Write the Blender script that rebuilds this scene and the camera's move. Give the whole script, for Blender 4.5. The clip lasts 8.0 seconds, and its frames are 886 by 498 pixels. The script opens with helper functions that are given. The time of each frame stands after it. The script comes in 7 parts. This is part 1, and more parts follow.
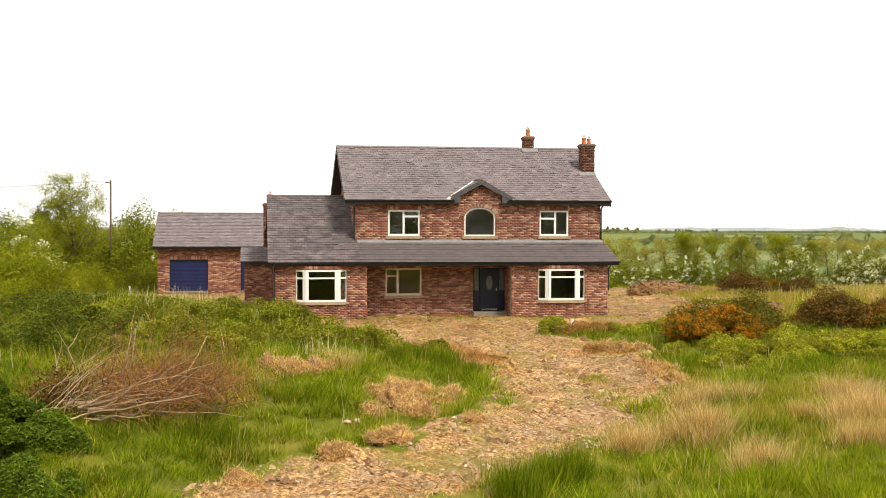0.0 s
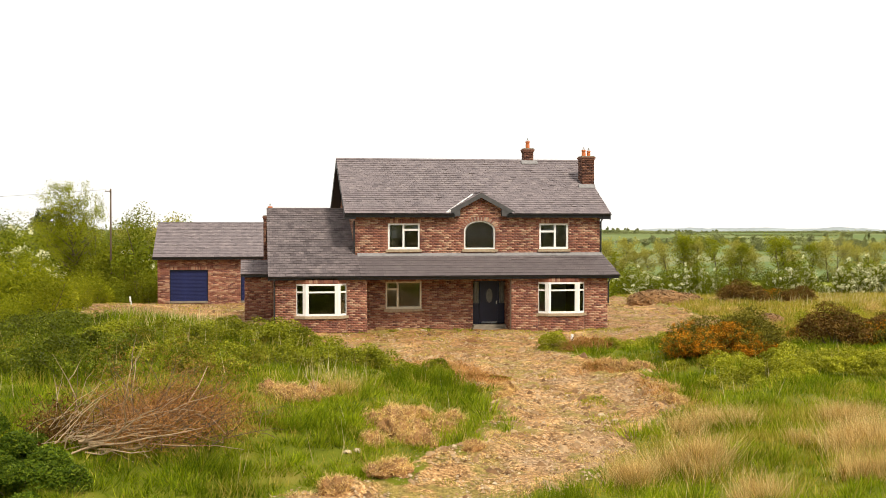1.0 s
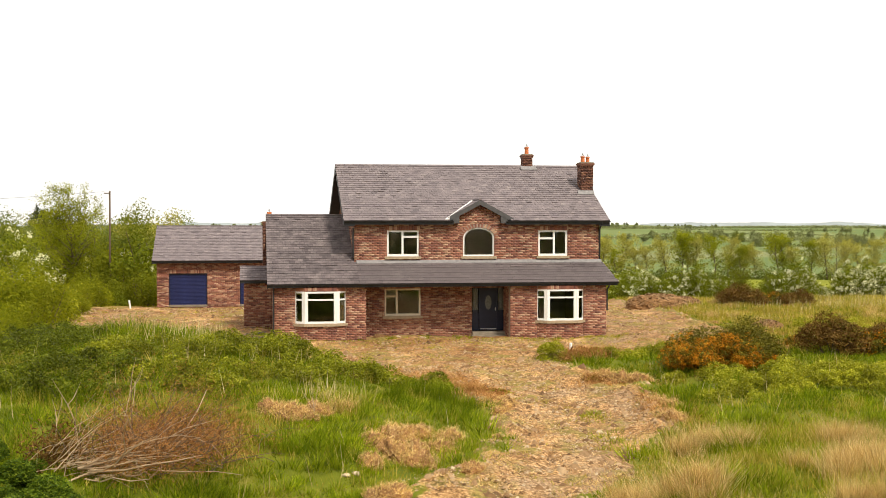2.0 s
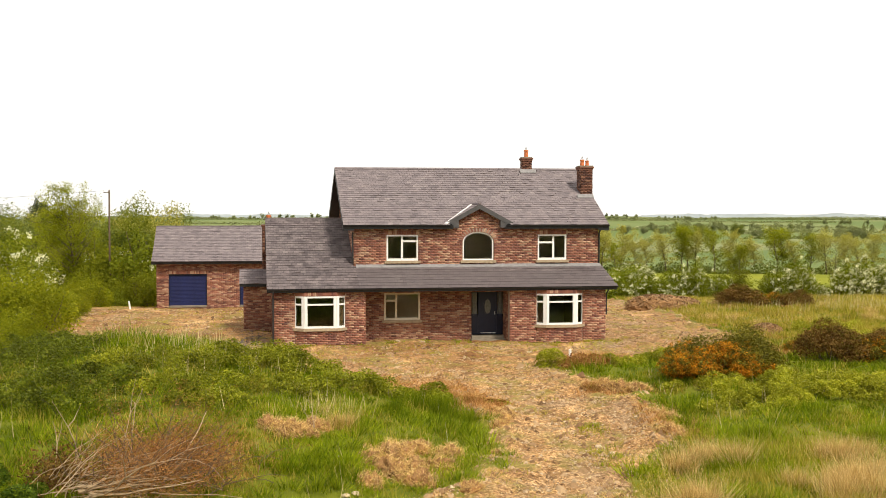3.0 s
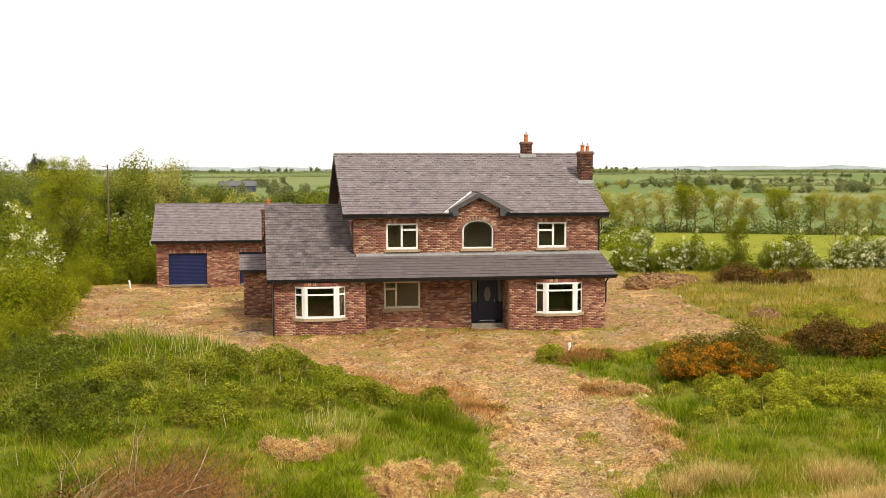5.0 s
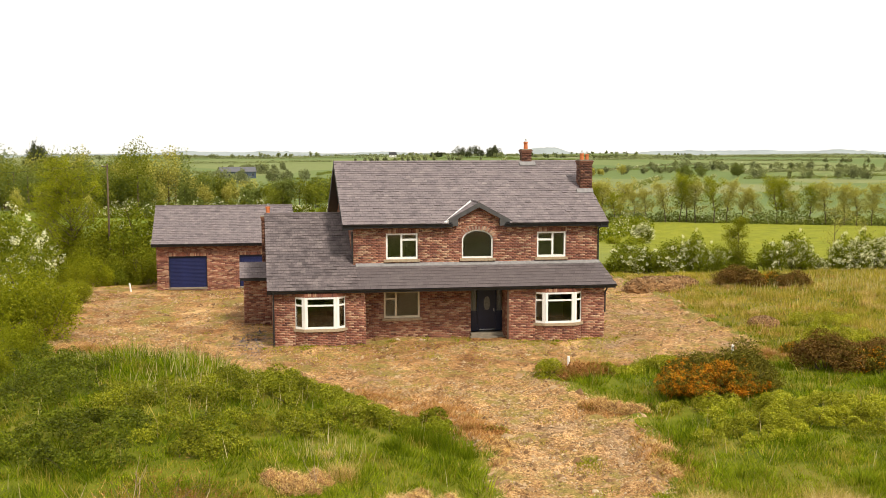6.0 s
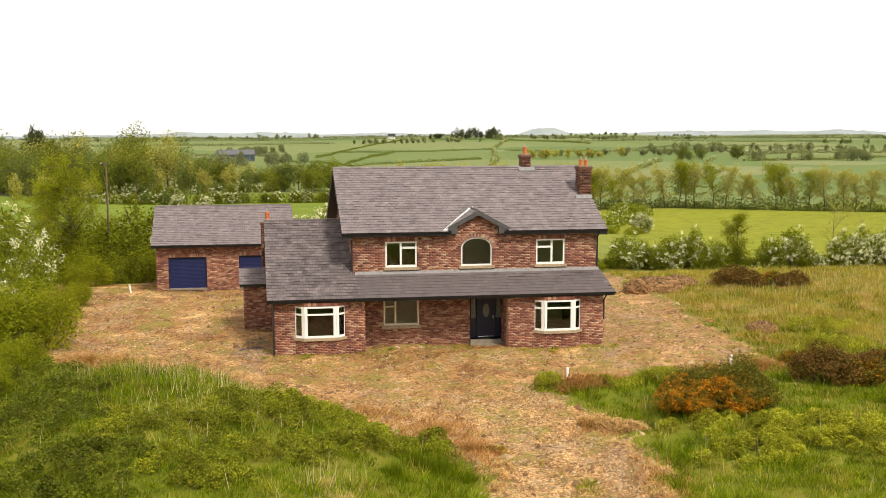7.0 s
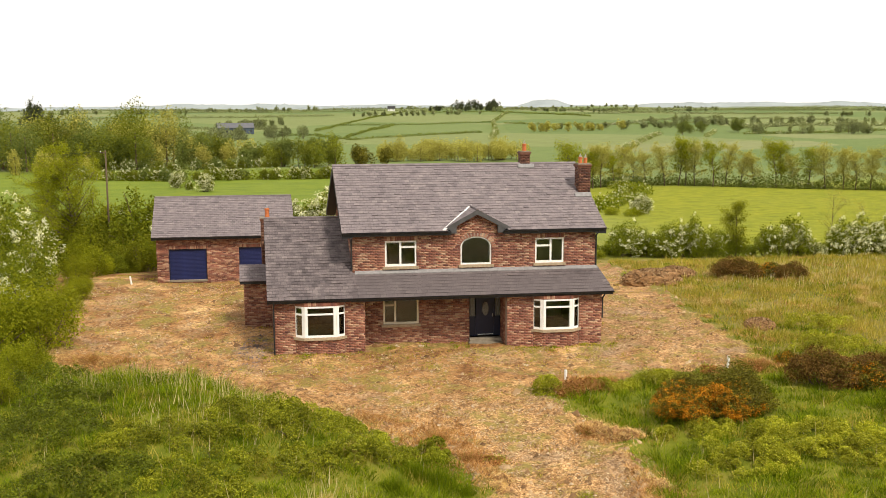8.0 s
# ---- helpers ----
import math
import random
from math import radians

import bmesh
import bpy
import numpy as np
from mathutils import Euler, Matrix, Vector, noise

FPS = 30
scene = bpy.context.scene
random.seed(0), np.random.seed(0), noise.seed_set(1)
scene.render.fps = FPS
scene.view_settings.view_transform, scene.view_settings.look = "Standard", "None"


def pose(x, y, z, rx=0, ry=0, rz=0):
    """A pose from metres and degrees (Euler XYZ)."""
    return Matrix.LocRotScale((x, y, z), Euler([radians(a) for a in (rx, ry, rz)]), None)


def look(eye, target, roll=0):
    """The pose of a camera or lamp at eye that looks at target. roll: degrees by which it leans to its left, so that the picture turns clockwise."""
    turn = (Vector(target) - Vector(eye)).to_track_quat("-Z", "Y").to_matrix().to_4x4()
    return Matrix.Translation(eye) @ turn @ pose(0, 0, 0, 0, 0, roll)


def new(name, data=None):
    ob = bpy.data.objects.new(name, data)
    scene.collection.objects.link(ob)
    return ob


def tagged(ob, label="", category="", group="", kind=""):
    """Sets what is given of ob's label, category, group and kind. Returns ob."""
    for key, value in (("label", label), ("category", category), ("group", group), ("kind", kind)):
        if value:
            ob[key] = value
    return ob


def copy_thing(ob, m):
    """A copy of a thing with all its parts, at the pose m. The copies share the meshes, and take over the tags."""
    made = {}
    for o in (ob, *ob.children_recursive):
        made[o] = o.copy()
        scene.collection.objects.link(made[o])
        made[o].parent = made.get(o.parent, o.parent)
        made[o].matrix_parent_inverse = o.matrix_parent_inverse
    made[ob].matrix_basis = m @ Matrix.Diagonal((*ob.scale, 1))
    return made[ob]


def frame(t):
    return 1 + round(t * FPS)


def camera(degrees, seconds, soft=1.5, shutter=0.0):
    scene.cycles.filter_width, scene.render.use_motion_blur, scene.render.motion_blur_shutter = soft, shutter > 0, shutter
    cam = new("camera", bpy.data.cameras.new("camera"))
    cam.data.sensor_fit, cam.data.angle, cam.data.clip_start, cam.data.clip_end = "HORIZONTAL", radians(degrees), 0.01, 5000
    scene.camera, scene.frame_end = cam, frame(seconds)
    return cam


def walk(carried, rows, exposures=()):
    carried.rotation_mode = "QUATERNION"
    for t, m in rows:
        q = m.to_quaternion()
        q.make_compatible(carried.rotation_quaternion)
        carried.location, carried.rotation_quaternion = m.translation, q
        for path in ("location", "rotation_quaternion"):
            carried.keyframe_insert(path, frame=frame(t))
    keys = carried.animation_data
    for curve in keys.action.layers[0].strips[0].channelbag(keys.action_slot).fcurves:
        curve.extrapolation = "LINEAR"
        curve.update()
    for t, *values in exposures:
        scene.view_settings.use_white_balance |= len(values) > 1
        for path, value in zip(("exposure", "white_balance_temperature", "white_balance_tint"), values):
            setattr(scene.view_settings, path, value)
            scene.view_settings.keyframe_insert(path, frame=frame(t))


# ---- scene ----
cam = camera(48.6, 8.0, soft=0.9)
PATH = [
    (0, (-7.381, -43.246, 4.053), (-7.117, -41.264, 4.009), 0.1),
    (0.5, (-7.389, -43.249, 4.347), (-7.125, -41.267, 4.304), 0.1),
    (1, (-7.38, -43.269, 4.635), (-7.116, -41.287, 4.592), 0.0),
    (1.5, (-7.373, -43.276, 4.921), (-7.108, -41.294, 4.871), 0.0),
    (3, (-7.361, -43.3, 5.8), (-7.095, -41.319, 5.728), 0.0),
    (3.5, (-7.362, -43.266, 6.106), (-7.096, -41.286, 6.006), -0.0),
    (4, (-7.359, -43.222, 6.453), (-7.093, -41.244, 6.326), -0.1),
    (4.5, (-7.359, -43.187, 6.92), (-7.093, -41.211, 6.77), -0.1),
    (6, (-7.344, -43.183, 8.623), (-7.078, -41.211, 8.422), -0.1),
    (6.5, (-7.339, -43.136, 9.241), (-7.073, -41.166, 9.023), -0.1),
    (7, (-7.336, -43.123, 9.867), (-7.069, -41.155, 9.627), -0.2),
    (7.5, (-7.323, -43.126, 10.494), (-7.057, -41.162, 10.226), -0.2),
    (8, (-7.31, -43.12, 11.133), (-7.044, -41.16, 10.836), -0.2),
]
walk(cam, [(t, look(eye, target, roll)) for t, eye, target, roll in PATH], [(0, 0.56, 6900, 10), (8, 0.52, 6900, 10)])

# ---------------------------------------------------------------- world and light
world = bpy.data.worlds.new("overcast_sky")
scene.world = world
world.use_nodes = True
wn, wl = world.node_tree.nodes, world.node_tree.links
sky = wn.new("ShaderNodeTexSky")
sky.sky_type, sky.sun_disc = "NISHITA", False
sky.sun_elevation, sky.sun_rotation = radians(51), radians(150)
sky.air_density, sky.dust_density = 1.0, 4.0
veil = wn.new("ShaderNodeMix")
veil.data_type = "RGBA"
veil.inputs[0].default_value = 0.93
veil.inputs[7].default_value = (10.0, 10.0, 9.9, 1)
wl.new(sky.outputs[0], veil.inputs[6])
wl.new(veil.outputs[2], wn["Background"].inputs[0])
wn["Background"].inputs[1].default_value = 0.081

sun = new("sun", bpy.data.lights.new("sun", "SUN"))
sun.data.energy, sun.data.angle, sun.data.color = 2.75, radians(10), (1.0, 0.94, 0.84)
sun.matrix_world = look((26, -46, 66), (0, 0, 0))


# ---------------------------------------------------------------- materials
def nodes_of(name, rough=0.8, metal=0.0, spec=0.4):
    m = bpy.data.materials.new(name)
    m.use_nodes = True
    b = m.node_tree.nodes["Principled BSDF"]
    b.inputs["Roughness"].default_value = rough
    b.inputs["Metallic"].default_value = metal
    b.inputs["Specular IOR Level"].default_value = spec
    return m, m.node_tree.nodes, m.node_tree.links, b


def ramp(n, l, fac, stops, interp="LINEAR"):
    r = n.new("ShaderNodeValToRGB")
    r.color_ramp.interpolation = interp
    e = r.color_ramp.elements
    while len(e) < len(stops):
        e.new(0.5)
    for k, (p, c) in enumerate(stops):
        e[k].position, e[k].color = p, (*c, 1)
    l.new(fac, r.inputs[0])
    return r.outputs[0]


def noise_tex(n, l, scale, detail=4, rough=0.6, coord="Object", stretch=None):
    t = n.new("ShaderNodeTexNoise")
    t.inputs["Scale"].default_value, t.inputs["Detail"].default_value = scale, detail
    t.inputs["Roughness"].default_value = rough
    c = n.new("ShaderNodeTexCoord")
    v = c.outputs[coord]
    if stretch:
        mp = n.new("ShaderNodeMapping")
        mp.inputs["Scale"].default_value = stretch
        l.new(v, mp.inputs[0])
        v = mp.outputs[0]
    l.new(v, t.inputs["Vector"])
    return t.outputs[0]


def mixc(n, l, fac, a, b, mode="MIX"):
    x = n.new("ShaderNodeMix")
    x.data_type, x.blend_type = "RGBA", mode
    for k, s in ((0, fac), (6, a), (7, b)):
        if isinstance(s, (int, float)):
            x.inputs[k].default_value = s
        elif isinstance(s, tuple):
            x.inputs[k].default_value = (*s, 1)
        else:
            l.new(s, x.inputs[k])
    return x.outputs[2]


def bump(n, l, b, height, strength=0.4, dist=0.02):
    k = n.new("ShaderNodeBump")
    k.inputs["Strength"].default_value, k.inputs["Distance"].default_value = strength, dist
    l.new(height, k.inputs["Height"])
    l.new(k.outputs[0], b.inputs["Normal"])


def pieces_material(name, stops, rnd="island", rough=0.8, spec=0.3, grain=30, blot=0.6, blot_cols=((0.75, 0.75, 0.75), (1.15, 1.15, 1.15)), bmp=0.3):
    """Each loose piece takes its own colour from the stops; grain and broad stains lie over them."""
    m, n, l, b = nodes_of(name, rough, 0, spec)
    if rnd == "island":
        f = n.new("ShaderNodeNewGeometry").outputs["Random Per Island"]
    else:
        f = n.new("ShaderNodeObjectInfo").outputs["Random"]
    col = ramp(n, l, f, stops)
    g = noise_tex(n, l, grain, 5)
    col = mixc(n, l, 1.0, col, ramp(n, l, g, [(0.25, (0.72, 0.72, 0.72)), (0.75, (1.2, 1.2, 1.2))]), "MULTIPLY")
    s = noise_tex(n, l, blot, 6, 0.65)
    col = mixc(n, l, 1.0, col, ramp(n, l, s, [(0.32, blot_cols[0]), (0.68, blot_cols[1])]), "MULTIPLY")
    l.new(col, b.inputs["Base Color"])
    bump(n, l, b, g, bmp, 0.01)
    return m


def plain_material(name, col, rough=0.5, spec=0.4, grain=8, var=0.15, metal=0.0, bmp=0.1):
    m, n, l, b = nodes_of(name, rough, metal, spec)
    g = noise_tex(n, l, grain, 5)
    lo, hi = tuple(c * (1 - var) for c in col), tuple(min(1, c * (1 + var)) for c in col)
    l.new(ramp(n, l, g, [(0.3, lo), (0.7, hi)]), b.inputs["Base Color"])
    bump(n, l, b, g, bmp, 0.01)
    return m


BRICK = pieces_material("facing_brick", [(0.0, (0.135, 0.056, 0.045)), (0.2, (0.215, 0.085, 0.060)), (0.48, (0.285, 0.115, 0.075)),
                                        (0.7, (0.345, 0.16, 0.102)), (0.84, (0.43, 0.25, 0.16)), (1.0, (0.49, 0.33, 0.22))], grain=22, blot=0.55,
                        blot_cols=((0.80, 0.78, 0.79), (1.24, 1.23, 1.22)))
BRICK_SOOT = pieces_material("sooty_brick", [(0.0, (0.075, 0.036, 0.028)), (0.3, (0.14, 0.06, 0.042)), (0.7, (0.20, 0.088, 0.056)), (1.0, (0.30, 0.17, 0.11))], grain=22, blot=0.9,
                             blot_cols=((0.75, 0.74, 0.74), (1.12, 1.10, 1.08)))
MORTAR = plain_material("mortar", (0.33, 0.25, 0.20), 0.95, 0.2, 3, 0.2)
SLATE_STOPS = [(0.0, (0.135, 0.114, 0.120)), (0.1, (0.165, 0.139, 0.145)), (0.5, (0.188, 0.158, 0.165)), (0.92, (0.202, 0.171, 0.176)), (1.0, (0.235, 0.202, 0.202))]
MOSSY_STOPS = [(0.0, (0.085, 0.070, 0.074)), (0.14, (0.108, 0.089, 0.093)), (0.3, (0.122, 0.102, 0.106)), (0.8, (0.138, 0.115, 0.119)), (1.0, (0.165, 0.140, 0.141))]
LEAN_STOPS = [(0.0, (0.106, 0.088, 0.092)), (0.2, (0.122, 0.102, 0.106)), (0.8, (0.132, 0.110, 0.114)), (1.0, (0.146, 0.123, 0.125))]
SLATE = pieces_material("roof_slate", SLATE_STOPS, "island", 0.7, 0.3, 14, 2.2, ((0.80, 0.79, 0.80), (1.14, 1.12, 1.09)), 0.25)
SLATE_OB = pieces_material("roof_slate_weathered", LEAN_STOPS, "object", 0.7, 0.28, 16, 1.1, ((0.66, 0.65, 0.65), (1.22, 1.19, 1.16)), 0.2)
SLATE_WB = pieces_material("roof_slate_stained", MOSSY_STOPS, "island", 0.75, 0.25, 16, 2.0, ((0.66, 0.65, 0.65), (1.34, 1.31, 1.27)), 0.2)
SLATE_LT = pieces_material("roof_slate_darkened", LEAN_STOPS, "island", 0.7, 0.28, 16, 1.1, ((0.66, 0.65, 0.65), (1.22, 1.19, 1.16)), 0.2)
FELT = plain_material("roofing_felt", (0.03, 0.03, 0.032), 0.9)
BLACK = plain_material("black_painted_timber", (0.018, 0.018, 0.02), 0.5, 0.4, 5, 0.3)
DARKGREY = plain_material("grey_bargeboard_paint", (0.07, 0.068, 0.07), 0.6, 0.35, 4, 0.25)
WHITE = plain_material("white_pvc", (0.80, 0.80, 0.78), 0.35, 0.5, 2, 0.05)
CREAM = plain_material("yellowed_pvc", (0.66, 0.59, 0.45), 0.4, 0.45, 2, 0.1)
STONE = plain_material("sandstone_sill", (0.36, 0.28, 0.19), 0.9, 0.2, 9, 0.25, bmp=0.3)
CONCRETE = plain_material("concrete", (0.22, 0.185, 0.14), 0.95, 0.2, 5, 0.25, bmp=0.4)
NAVY = plain_material("navy_door_paint", (0.007, 0.011, 0.032), 0.4, 0.4, 3, 0.2)
ROLLER = plain_material("navy_roller_shutter", (0.014, 0.02, 0.085), 0.55, 0.3, 1.5, 0.2)
LEAD = plain_material("lead_flashing", (0.20, 0.19, 0.19), 0.6, 0.4, 6, 0.25)
BRIGHT_LEAD = plain_material("bright_valley_flashing", (0.62, 0.61, 0.60), 0.55, 0.4, 5, 0.2)
CLAY = plain_material("terracotta_pot", (0.50, 0.15, 0.055), 0.8, 0.25, 7, 0.25)
PLASTER = plain_material("bare_plaster", (0.66, 0.63, 0.57), 0.9, 0.2, 2, 0.12)
STEEL = plain_material("galvanised_steel", (0.5, 0.5, 0.5), 0.4, 0.5, 6, 0.15, metal=0.8)
TIMBER = plain_material("pale_timber", (0.40, 0.27, 0.15), 0.7, 0.3, 14, 0.3)
FROSTED = plain_material("frosted_glass", (0.13, 0.135, 0.13), 0.22, 0.6, 20, 0.35)
PIPE = plain_material("white_pipe", (0.78, 0.77, 0.74), 0.45, 0.4, 6, 0.06)


def glass_material():
    m, n, l, b = nodes_of("window_glass")
    out = n["Material Output"]
    n.remove(b)
    clear, shine, mix, fr = n.new("ShaderNodeBsdfTransparent"), n.new("ShaderNodeBsdfGlossy"), n.new("ShaderNodeMixShader"), n.new("ShaderNodeFresnel")
    clear.inputs[0].default_value = (0.86, 0.90, 0.87, 1)
    shine.inputs["Roughness"].default_value = 0.03
    fr.inputs[0].default_value = 1.65
    l.new(fr.outputs[0], mix.inputs[0])
    l.new(clear.outputs[0], mix.inputs[1])
    l.new(shine.outputs[0], mix.inputs[2])
    l.new(mix.outputs[0], out.inputs[0])
    return m


GLASS = glass_material()


# ---------------------------------------------------------------- mesh helpers
def mesh_from(name, V, F):
    V, F = np.asarray(V, np.float32), np.asarray(F, np.int32)
    me = bpy.data.meshes.new(name)
    k = F.shape[1]
    me.vertices.add(len(V))
    me.vertices.foreach_set("co", V.ravel())
    me.loops.add(F.size)
    me.loops.foreach_set("vertex_index", F.ravel())
    me.polygons.add(len(F))
    me.polygons.foreach_set("loop_start", np.arange(0, F.size, k, dtype=np.int32))
    me.update(calc_edges=True)
    return me


class Build:
    """Gathers boxes, quads and prisms of one part, then links them as one mesh."""

    def __init__(self, skew=0.0, y0=0.0):
        self.v, self.f, self.skew, self.y0 = [], [], skew, y0

    def add(self, verts, faces):
        k = len(self.v)
        self.v += [tuple(p) for p in verts]
        self.f += [tuple(i + k for i in q) for q in faces]
        return self

    def box(self, x0, x1, y0, y1, z0, z1):
        return self.add([(x, y, z) for z in (z0, z1) for y in (y0, y1) for x in (x0, x1)],
                        [(0, 2, 3, 1), (4, 5, 7, 6), (0, 1, 5, 4), (2, 6, 7, 3), (0, 4, 6, 2), (1, 3, 7, 5)])

    def hexa(self, a, b):
        """Two quads of matching corners, joined."""
        return self.add([*a, *b], [(3, 2, 1, 0), (4, 5, 6, 7), (0, 1, 5, 4), (1, 2, 6, 5), (2, 3, 7, 6), (3, 0, 4, 7)])

    def prism(self, poly, z0, z1):
        n = len(poly)
        return self.add([(x, y, z0) for x, y in poly] + [(x, y, z1) for x, y in poly],
                        [tuple(range(n))[::-1], tuple(range(n, 2 * n))] + [(i, (i + 1) % n, n + (i + 1) % n, n + i) for i in range(n)])

    def tube(self, p, q, r0, r1=None, n=8, caps=True):
        p, q = Vector(p), Vector(q)
        r1 = r0 if r1 is None else r1
        d = (q - p).normalized()
        a = d.orthogonal().normalized()
        b = d.cross(a)
        ring = [(math.cos(2 * math.pi * i / n), math.sin(2 * math.pi * i / n)) for i in range(n)]
        vs = [p + (a * c + b * s) * r0 for c, s in ring] + [q + (a * c + b * s) * r1 for c, s in ring]
        fs = [(i, (i + 1) % n, n + (i + 1) % n, n + i) for i in range(n)]
        if caps:
            fs += [tuple(range(n))[::-1], tuple(range(n, 2 * n))]
        return self.add(vs, fs)

    def obj(self, name, mat, parent=None, label="", kind="", smooth=False):
        me = bpy.data.meshes.new(name)
        me.from_pydata([(x - self.skew * (y - self.y0), y, z) for x, y, z in self.v], [], self.f)
        me.materials.append(mat)
        if smooth:
            me.polygons.foreach_set("use_smooth", [True] * len(me.polygons))
        ob = new(name, me)
        ob.parent = parent
        return tagged(ob, label, kind=kind)


def part(name, bm, material, parent, label=""):
    me = bpy.data.meshes.new(name)
    bm.to_mesh(me)
    bm.free()
    me.materials.append(material)
    ob = new(name, me)
    ob.parent = parent
    return tagged(ob, label)


# ---------------------------------------------------------------- lie of the land
FAR_Y = [-4000, -60, 12, 22, 31, 60, 100, 180, 300, 450, 700, 1000, 1300, 1800, 2500, 4000]
FAR_Z = [0, 0, 0, -0.2, -1.25, -2.8, -4.5, -8, -11, -12, -10, -6.5, -5, -7, -13, -27]
# edge of the rough ground west of the drive, and of that east of it (closed, anticlockwise or not)
ROUGH_WEST = [(-40, 8), (-20.5, 6), (-19, 1), (-17.4, -2.2), (-13.6, -3.6), (-10.6, -5.6), (-8.2, -8.0), (-6.0, -9.6), (-4.3, -12.6), (-2.7, -15.1),
              (-2.6, -18.6), (-3.1, -20.8), (-3.9, -23.0), (-5.3, -24.8), (-6.9, -26.2), (-8.4, -27.6), (-9.6, -28.8), (-16, -34), (-40, -50)]
ROUGH_EAST = [(14, 26), (12.9, 17), (13.0, 11), (12.4, 5.6), (12.5, 1), (11.6, -4.1), (10.1, -5.6), (7.6, -5.2), (3.4, -6.3), (1.1, -7.3), (1.6, -10.3),
              (2.9, -12.9), (2.2, -17.2), (1.3, -20.2), (-0.6, -23.6), (-2.6, -26.2), (-5.4, -29.4), (-10, -36), (-12, -50), (60, -50), (60, 26)]


def seg_dist(x, y, poly):
    """Distance to a closed line, below nought outside it."""
    best = np.full(np.shape(x), 1e9)
    inside = np.zeros(np.shape(x), bool)
    for (ax, ay), (bx, by) in zip(poly, poly[1:] + poly[:1]):
        t = np.clip(((x - ax) * (bx - ax) + (y - ay) * (by - ay)) / ((bx - ax) ** 2 + (by - ay) ** 2), 0, 1)
        best = np.minimum(best, np.hypot(x - ax - t * (bx - ax), y - ay - t * (by - ay)))
        if ay != by:
            inside ^= ((ay > y) != (by > y)) & (x < (bx - ax) * (y - ay) / (by - ay) + ax)
    return np.where(inside, best, -best)


def wav(x, y, s, k):
    """Smooth uneven waves of about the wavelength s, from -1 to 1."""
    a = np.sin(x / s * 6.28 + 1.7 * k + 1.3 * np.sin(y / s * 4.1 + k)) + np.sin(y / s * 5.6 + 2.9 * k + 1.5 * np.sin(x / s * 3.7 + 2 * k))
    return 0.5 * a


def smooth(e0, e1, v):
    t = np.clip((v - e0) / (e1 - e0), 0, 1)
    return t * t * (3 - 2 * t)


def wobble(x, y):
    return 0.45 * wav(x, y, 3.1, 1) + 0.25 * wav(x, y, 1.3, 2) + 0.12 * wav(x, y, 0.6, 5)


def land(x, y):
    """Height of the ground."""
    x, y = np.asarray(x, float), np.asarray(y, float)
    z = np.interp(y, FAR_Y, FAR_Z)
    far = smooth(250, 700, y)
    z = z + far * (1.6 * wav(x, y, 520, 3) + 0.6 * wav(x, y, 190, 4)) + smooth(30, 90, y) * 0.3 * wav(x, y, 45, 6)
    for cx, cy, rx, ry, hh in ((190, 1350, 330, 420, 5.5), (560, 1900, 160, 200, 9), (-260, 2300, 420, 300, 5), (1150, 2300, 500, 400, 5), (-330, 1500, 260, 240, 4)):
        z = z + hh * np.exp(-((x - cx) / rx) ** 2 - ((y - cy) / ry) ** 2)
    w, e = seg_dist(x, y, ROUGH_WEST), seg_dist(x, y, ROUGH_EAST)
    dome = np.exp(-((x + 13) / 6.5) ** 2 - ((y + 15) / 9) ** 2)
    crest = np.exp(-((x + 12.6) / 4.6) ** 2 - ((y + 9.8) / 4.2) ** 2)
    z = z + smooth(0, 3.5, w) * (0.35 + 1.15 * dome + 0.35 * crest) + smooth(0.2, 5, e) * 0.28 * smooth(8, -6, y)
    near = smooth(60, 30, np.abs(y)) * smooth(60, 30, np.abs(x))
    z = z + near * (0.05 * wav(x, y, 4.3, 7) + 0.03 * wav(x, y, 1.7, 8))
    bank = np.exp(-((w + 0.1) / 0.55) ** 2) + np.exp(-((e + 0.1) / 0.55) ** 2)
    z = z + near * bank * (0.13 + 0.12 * wav(x, y, 1.1, 9))
    rut = np.exp(-((x - 0.1) / 1.4) ** 2) * smooth(-4, -9, y) * smooth(-24, -18, y)
    return z - 0.05 * rut


def height(x, y):
    return float(land(np.array([x]), np.array([y]))[0])


